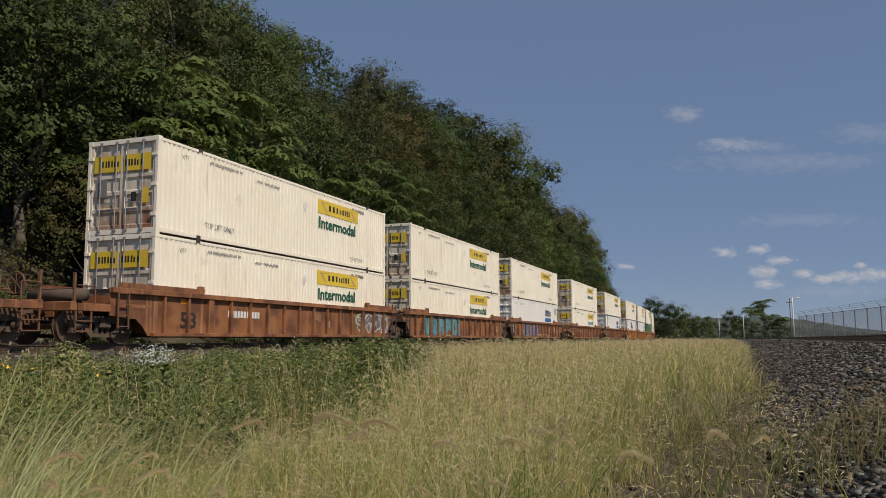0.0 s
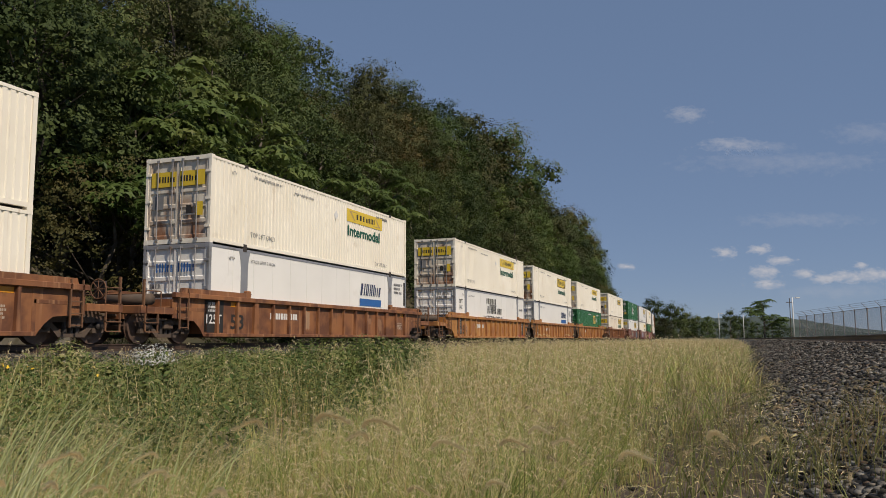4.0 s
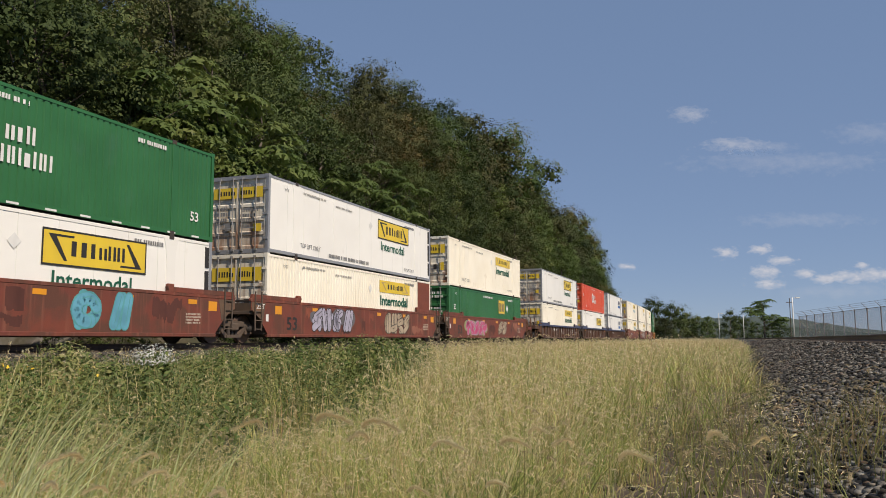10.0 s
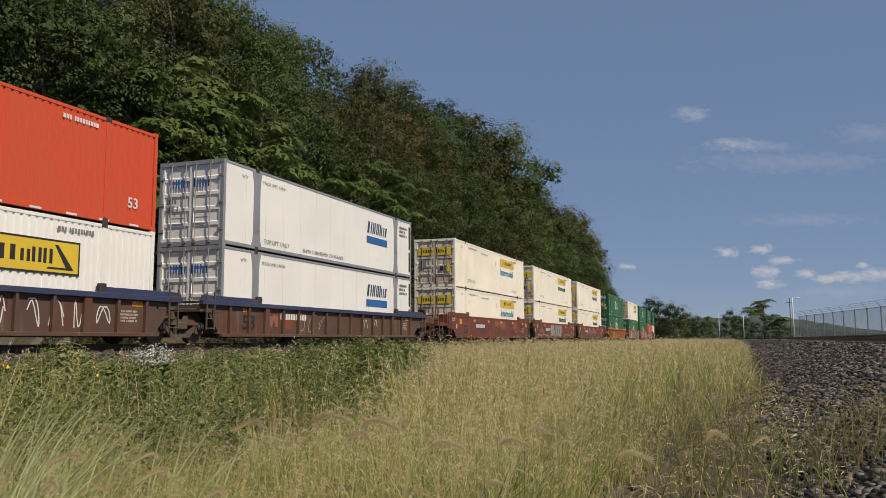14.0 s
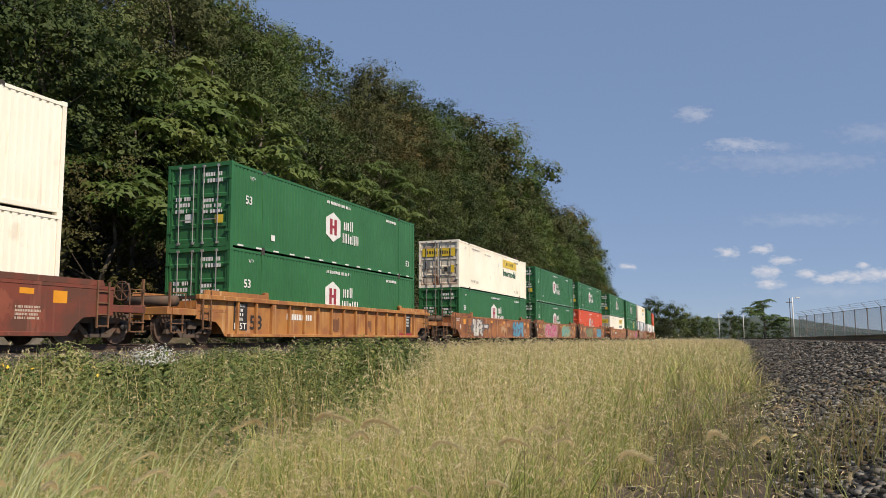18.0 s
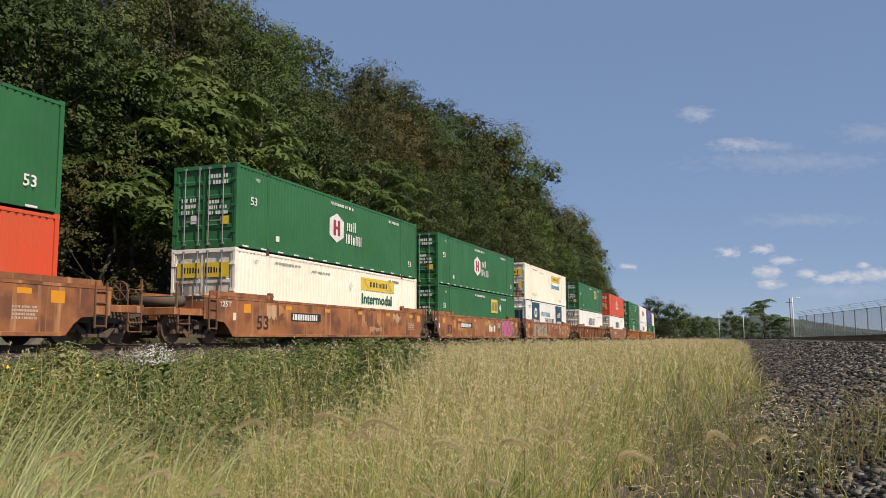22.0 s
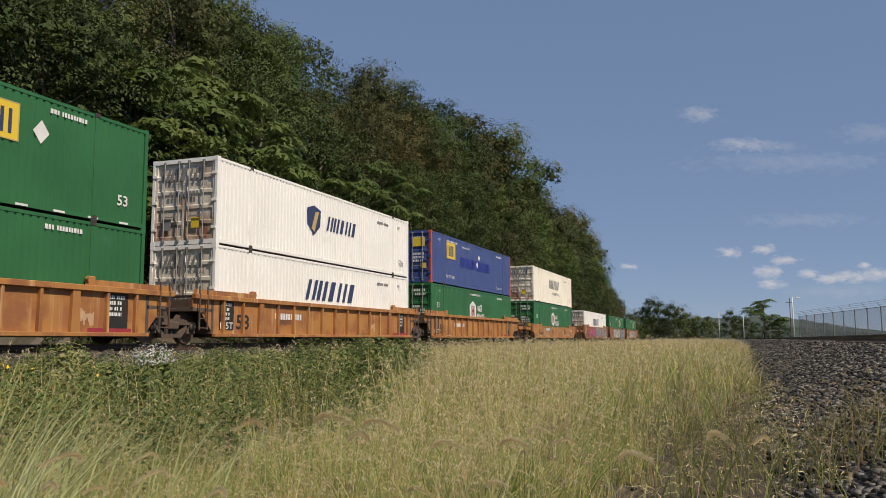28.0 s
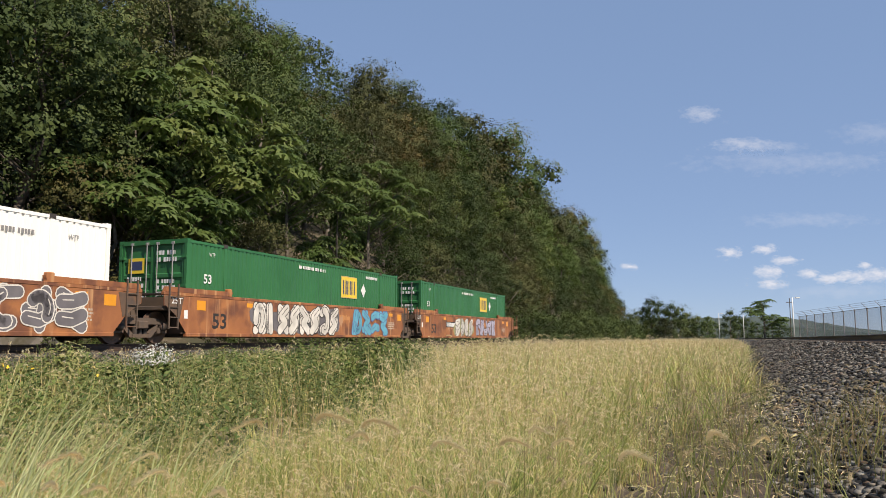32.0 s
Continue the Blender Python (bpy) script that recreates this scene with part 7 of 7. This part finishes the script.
def foxtails():
    """Single fuzzy seed heads close to the camera."""
    rng, rnd = np.random.default_rng(31), random.Random(31)
    spots = [(28, 835), (118, 845), (205, 850), (290, 790), (310, 830), (640, 745), (655, 765), (855, 838), (1010, 775), (470, 745), (930, 745), (1085, 800), (560, 720), (760, 770), (880, 770), (410, 850), (1240, 760), (1350, 775), (160, 790), (720, 850)]
    for px, py in spots:
        y = rnd.uniform(2.0, 3.2)
        x = (px - 784) / 1439.5 * y
        z = EYE_Z - (py - 602) / 1439.5 * y
        o = new("foxtail")
        tagged(o, "fuzzy tan foxtail seed head on a thin stalk", "grass", "foxtails near the camera")
        lean = np.array([[rnd.uniform(-0.14, 0.2), rnd.uniform(-0.1, 0.1)]])
        h = z - GRASS_Z
        base = np.array([[-lean[0, 0], -lean[0, 1], -h]])
        v, f, tip = ribbons(rng, base, np.array([h]), lean, np.array([0.0022]), 6)
        hp = Heap()
        hp.add(v, f, 0)
        part("stalk", hp.mesh("stalk", [STRAW]), None, o)
        ln = rnd.uniform(0.08, 0.12)
        d = lean / np.linalg.norm(lean)
        hp = Heap()
        v, f = heads(rng, tip, d, np.array([ln]), 0.006, 40)
        hp.add(v, f, 0)
        n = 620
        u = rng.random(n)
        c = tip + np.stack([d[0, 0] * ln * (0.25 * u + 0.6 * u * u), d[0, 1] * ln * (0.25 * u + 0.6 * u * u), ln * (0.72 * u - 0.78 * u * u)], 1)
        r = rng.normal(size=(n, 3))
        r /= np.linalg.norm(r, axis=1, keepdims=True)
        r[:, 0] += d[0, 0] * 0.6
        sd = np.cross(r, np.array([0.3, 0.9, 0.2])) * 0.0005
        q = np.stack([c - sd, c + sd, c + r * 0.011 + sd * 0.3, c + r * 0.011 - sd * 0.3], 1).reshape(-1, 3)
        hp.add(q, np.arange(4 * n).reshape(-1, 4), 0)
        part("seed_head", hp.mesh("seed_head", [SEED]), None, o, "bristly tan seed head")
        m = pose(x, y, z)
        o.matrix_basis = m
        swaying.append((o, m, rnd.uniform(0, 6.28)))


LONGBLADE = leafage("long_pale_blades", [(0.3, 0.36, 0.13), (0.52, 0.56, 0.27), (0.74, 0.74, 0.46)], 0.35)
build_grass()
build_weeds()
build_litter()
build_flowers()
foxtails()
build_ballast()
# ---------------------------------------------------------------- the far side: fence, poles, trees, ridge, clouds
FENCESTEEL = surface("fence_steel", (0.33, 0.31, 0.31), (0.25, 0.23, 0.23), 6, 0.5, 0.3)
POLEWHITE = surface("pale_pole", (0.62, 0.63, 0.62), (0.52, 0.53, 0.52), 3, 0.5)


def mesh_wire():
    """Woven wire: see-through diamonds between thin wires."""
    m, nt, p = nodes_of("woven_wire")
    tc = nt.nodes.new("ShaderNodeTexCoord")
    mp = nt.nodes.new("ShaderNodeMapping")
    mp.inputs["Rotation"].default_value = (0, radians(45), 0)
    br = nt.nodes.new("ShaderNodeTexBrick")
    br.inputs["Scale"].default_value, br.inputs["Mortar Size"].default_value = 9.0, 0.012
    br.offset, br.inputs["Brick Width"].default_value, br.inputs["Row Height"].default_value = 0.0, 0.06 * 9, 0.06 * 9
    rot = nt.nodes.new("ShaderNodeMapping")
    rot.inputs["Rotation"].default_value = (radians(90), 0, 0)
    nt.links.new(tc.outputs["Object"], mp.inputs[0])
    nt.links.new(mp.outputs[0], rot.inputs[0])
    nt.links.new(rot.outputs[0], br.inputs["Vector"])
    p.inputs["Base Color"].default_value, p.inputs["Roughness"].default_value = (0.45, 0.46, 0.48, 1), 0.5
    tr, mx = nt.nodes.new("ShaderNodeBsdfTransparent"), nt.nodes.new("ShaderNodeMixShader")
    mul = nt.nodes.new("ShaderNodeMath")
    mul.operation = "MULTIPLY_ADD"
    mul.inputs[1].default_value, mul.inputs[2].default_value = 0.5, 0.36
    nt.links.new(br.outputs["Fac"], mul.inputs[0])
    nt.links.new(mul.outputs[0], mx.inputs[0])
    nt.links.new(tr.outputs[0], mx.inputs[1])
    nt.links.new(p.outputs[0], mx.inputs[2])
    nt.links.new(mx.outputs[0], nt.nodes["Material Output"].inputs[0])
    return m


WIRE = mesh_wire()


def build_fence():
    a, b = Vector((46.2, 106.0, 0)), Vector((36.2, 55.0, 0))
    run = (b - a)
    n = 13
    ang = math.degrees(math.atan2(run.y, run.x))
    f = new("chain_link_fence")
    f.matrix_basis = pose(a.x, a.y, 0.0, 0, 0, ang)
    tagged(f, "tall chain-link fence topped with slanted barbed wire arms", "fence")
    L = run.length
    for i in range(n + 1):
        x = i * L / n
        part("post", Solid().tube((x, 0, -0.8), (x, 0, 2.95), 0.055, 8), FENCESTEEL, f)
        part("barb_arm", Solid().tube((x, 0, 2.92), (x + 0.15, -0.55, 3.45), 0.025, 5), FENCESTEEL, f)
    for k, (dy, z) in enumerate(((-0.18, 3.1), (-0.36, 3.27), (-0.54, 3.44))):
        part("barbed_wire", Solid().tube((0, dy, z), (L, dy, z), 0.012, 4), FENCESTEEL, f)
    part("top_rail", Solid().tube((0, 0, 2.9), (L, 0, 2.9), 0.025, 6), FENCESTEEL, f)
    part("brace", Solid().tube((0, 0, 2.1), (2 * L / n, 0, 0.2), 0.025, 6), FENCESTEEL, f)
    part("wire_mesh", Solid().add([(0, 0.03, -0.5), (L, 0.03, -0.5), (L, 0.03, 2.88), (0, 0.03, 2.88)], [(0, 1, 2, 3)]), WIRE, f, "woven wire mesh")


def lamp_pole(x, y, height, head):
    p = new("lamp_pole")
    p.matrix_basis = pose(x, y, -0.6)
    tagged(p, "pale slender lamp pole beyond the second track", "lamp pole", "lamp poles")
    part("pole", Solid().tube((0, 0, 0), (0, 0, height), 0.11, 10, 0.07), POLEWHITE, p, "", True)
    if head:
        part("arm", Solid().tube((0, 0, height - 0.15), (0.5, 0, height - 0.05), 0.035, 6), POLEWHITE, p)
        part("lamp_head", Solid().box(0.4, 1.05, -0.16, 0.16, height - 0.14, height + 0.02, 0.04), POLEWHITE, p)
    return p


build_fence()
lamp_pole(48.0, 112.0, 6.3, True)
lamp_pole(67.5, 200.0, 6.9, True)
lamp_pole(73.5, 200.0, 6.6, False)
wood_pole = new("utility_pole")
wood_pole.matrix_basis = pose(48.9, 115.0, -0.6)
tagged(wood_pole, "thin grey wooden utility pole beside the lamp pole", "utility pole")
part("pole", Solid().tube((0, 0, 0), (0, 0, 6.3), 0.07, 8, 0.05), BARK, wood_pole)
part("crossarm", Solid().box(-0.5, 0.5, -0.05, 0.05, 5.7, 5.8), BARK, wood_pole)


def far_tree(src, px, y, top_px, wide=1.0, high=16.0):
    """A tree on the plain by the bearing of its trunk, in units of the picture's width, and its distance."""
    x = (px - 784) / 1439.5 * y
    h = (602 - top_px) / 1439.5 * y + 0.7
    k = h / high
    o = copy_thing(src, pose(x, y, -0.7, 0, 0, px * 7 % 360))
    o.scale = (k * wide, k * wide, k)
    tagged(o, "roadside broadleaf tree on the far plain", "tree", "trees on the plain")
    return o


for px, y, top, w in ((1112, 215, 556, 1.2), (1092, 210, 575, 1.5), (1128, 260, 552, 1.3), (1150, 225, 531, 0.85), (1164, 228, 536, 0.95), (1186, 226, 540, 0.9), (1200, 230, 545, 1.0), (1214, 240, 556, 1.1),
                      (1232, 250, 562, 1.1), (1250, 235, 562, 1.1), (1262, 260, 572, 1.2), (1290, 210, 552, 0.9), (1302, 220, 560, 1.0), (1318, 230, 566, 1.2), (1338, 260, 574, 1.6), (1362, 270, 576, 1.6), (1382, 300, 578, 1.8), (1175, 222, 566, 1.4), (1222, 236, 574, 1.6), (1146, 224, 568, 1.3)):
    far_tree(FAR[int(px) % 2 if px != 1250 else 3], px, y, top, w)
lone = copy_thing(FROND[1], pose((1349 - 784) / 1439.5 * 125, 125, -0.7, 0, 0, 30))
lone.scale = (1.15, 1.15, 0.86)
tagged(lone, "lone open-crowned tree with layered drooping leaves beyond the track", "tree", "trees on the plain")


def far_ridge():
    # distance haze is mixed into the woods' colour as a blue-grey shift
    m = surface("hazed_woods", (0.034, 0.052, 0.047), (0.062, 0.08, 0.074), 0.035, 1.0, bump=0.0, shift=False)
    v, f = [], []
    n = 420
    for i in range(n + 1):
        a = -0.35 + 1.5 * i / n
        d = 1300 + 500 * max(0.0, a - 0.3)
        h = 34 + 7 * noise.noise((a * 6, 1, 0)) + 4 * noise.noise((a * 25, 2, 0)) + 1.6 * noise.noise((a * 90, 3, 0)) + 1.6 * noise.noise((a * 260, 5, 0))
        if a > 0.38:
            h *= max(0.18, 1 - (a - 0.38) * 6.0)
        x, y = math.sin(a) * d, math.cos(a) * d
        v += [(x, y, -3), (x * 1.01, y * 1.01, h * 0.55), (x * 1.05, y * 1.05, h), (x * 1.3, y * 1.3, -3)]
    for i in range(n):
        for k in range(3):
            f.append((4 * i + k, 4 * i + 4 + k, 4 * i + 5 + k, 4 * i + 1 + k))
    tagged(part("backdrop_ridge", Solid().add(v, f), m), "low wooded ridge on the horizon", "hill", kind="structure")


far_ridge()


def cloud_stuff(name, most, lo, hi):
    """Bright vapour with ragged, see-through edges; its even glow stands in for sunlight."""
    m, nt, p = nodes_of(name)
    tc = nt.nodes.new("ShaderNodeTexCoord")
    n1 = noise_node(nt, 1.0, 9, (0.026, 0.026, 0.05))
    n1.inputs["Roughness"].default_value = 0.62
    rand_offset(nt, n1)
    gr = nt.nodes.new("ShaderNodeTexGradient")
    gr.gradient_type = "SPHERICAL"
    mp = nt.nodes.new("ShaderNodeMapping")
    mp.inputs["Location"].default_value, mp.inputs["Scale"].default_value = (-1, 0, -1), (2, 0, 2)
    nt.links.new(tc.outputs["Generated"], mp.inputs[0])
    nt.links.new(mp.outputs[0], gr.inputs[0])
    a = nt.nodes.new("ShaderNodeMath")
    a.operation = "MULTIPLY_ADD"
    a.inputs[1].default_value = 0.5
    nt.links.new(gr.outputs[1], a.inputs[0])
    nt.links.new(n1.outputs[0], a.inputs[2])
    fac = ramp_node(nt, a.outputs[0], lo, hi)
    em, tr, mx = nt.nodes.new("ShaderNodeEmission"), nt.nodes.new("ShaderNodeBsdfTransparent"), nt.nodes.new("ShaderNodeMixShader")
    em.inputs[0].default_value, em.inputs[1].default_value = (0.9, 0.92, 0.97, 1), 0.68
    mul = nt.nodes.new("ShaderNodeMath")
    mul.operation = "MULTIPLY"
    mul.inputs[1].default_value = most
    nt.links.new(fac.outputs[0], mul.inputs[0])
    nt.links.new(mul.outputs[0], mx.inputs[0])
    nt.links.new(tr.outputs[0], mx.inputs[1])
    nt.links.new(em.outputs[0], mx.inputs[2])
    nt.links.new(mx.outputs[0], nt.nodes["Material Output"].inputs[0])
    return m


CLOUD, WISP, VEIL = cloud_stuff("cloud_vapour", 0.75, 0.62, 0.98), cloud_stuff("thin_vapour", 0.16, 0.6, 1.1), cloud_stuff("pale_vapour", 0.4, 0.62, 1.05)
drifting = []


def cloud(px, py, wide, high, drift, thin=0):
    """A far cloud bank at the bearing px, py; sizes in the same units, at 3.2 km."""
    d = 3200.0
    u = d / 1439.5
    x, z = (px - 784) * u, (441 - py) * u
    up = Vector((0, -math.sin(0.1119924), math.cos(0.1119924)))
    fw = Vector((0, math.cos(0.1119924), math.sin(0.1119924)))
    c = fw * d + Vector((x, 0, 0)) + up * z
    v, f = [], []
    for i in range(9):
        for j in range(5):
            a, b = (i / 4 - 1), (j / 2 - 1)
            v.append((a * wide * u * 0.62, 30 * (a * a + b * b), b * high * u * 0.62))
    for i in range(8):
        for j in range(4):
            f.append((i * 5 + j, i * 5 + 5 + j, i * 5 + 6 + j, i * 5 + 1 + j))
    o = part("cloud", Solid().add(v, f), (CLOUD, WISP, VEIL)[thin])
    o.visible_shadow = False
    m = pose(c.x, c.y, c.z)
    o.matrix_basis = m
    tagged(o, "thin white fair weather cloud low over the horizon", "cloud", "clouds")
    drifting.append((o, m, drift * u))


for spec in ((1215, 203, 84, 34, 30, 2), (1292, 257, 130, 30, 26, 2), (1360, 262, 120, 22, 24, 1), (1400, 290, 420, 44, 14, 1), (1540, 238, 150, 44, 12, 1), (1285, 449, 50, 24, 10), (1345, 443, 60, 22, 10), (1356, 484, 66, 32, 9),
             (1385, 464, 60, 20, 9), (1425, 487, 46, 20, 9), (1462, 497, 60, 20, 8), (1502, 494, 70, 26, 8), (1552, 490, 80, 32, 8), (1524, 473, 40, 14, 8), (1108, 474, 46, 14, 6), (1360, 506, 70, 20, 8), (1420, 392, 260, 30, 10, 1), (1480, 520, 240, 30, 8, 1)):
    cloud(*spec)
# ---------------------------------------------------------------- what moves
def travelled(t):
    """Metres that the train has rolled by t seconds; it gathers a little speed."""
    return 21.1684 * t + 0.0196414 * ((t - 16) ** 2 - 256)


def motions():
    for ob, s, z in moving:
        rows = []
        for k in range(33):
            x, y, h = place(s - travelled(k))
            rows.append((float(k), pose(x, y, z, 0, 0, -math.degrees(h))))
        walk(ob, rows)
    # all wheelsets roll alike, so they share the turning of the first
    first = WHEELS[0]
    walk(first, [(k / 30, pose(0, 0, 0, math.degrees(travelled(k / 30) / 0.4826 % (2 * math.pi)))) for k in range(961)])
    for w in WHEELS[1:]:
        w.rotation_mode = "QUATERNION"
        w.animation_data_create()
        w.animation_data.action = first.animation_data.action
        w.animation_data.action_slot = first.animation_data.action_slot
    for ob, m, phase in swaying:
        rows = []
        for k in range(27):
            t = k * 32.0 / 26
            gust = 0.6 + 0.4 * math.sin(0.31 * t + 0.7)
            a, b = 1.5 * gust * math.sin(2.9 * t + phase), 2.0 * gust * (0.5 + math.sin(2.3 * t + 1.7 * phase))
            rows.append((t, m @ pose(0, 0, 0, a, b, 0)))
        walk(ob, rows)
    for ob, m, far in drifting:
        walk(ob, [(0.0, m), (32.0, Matrix.Translation((far, 0, 0)) @ m)])


motions()
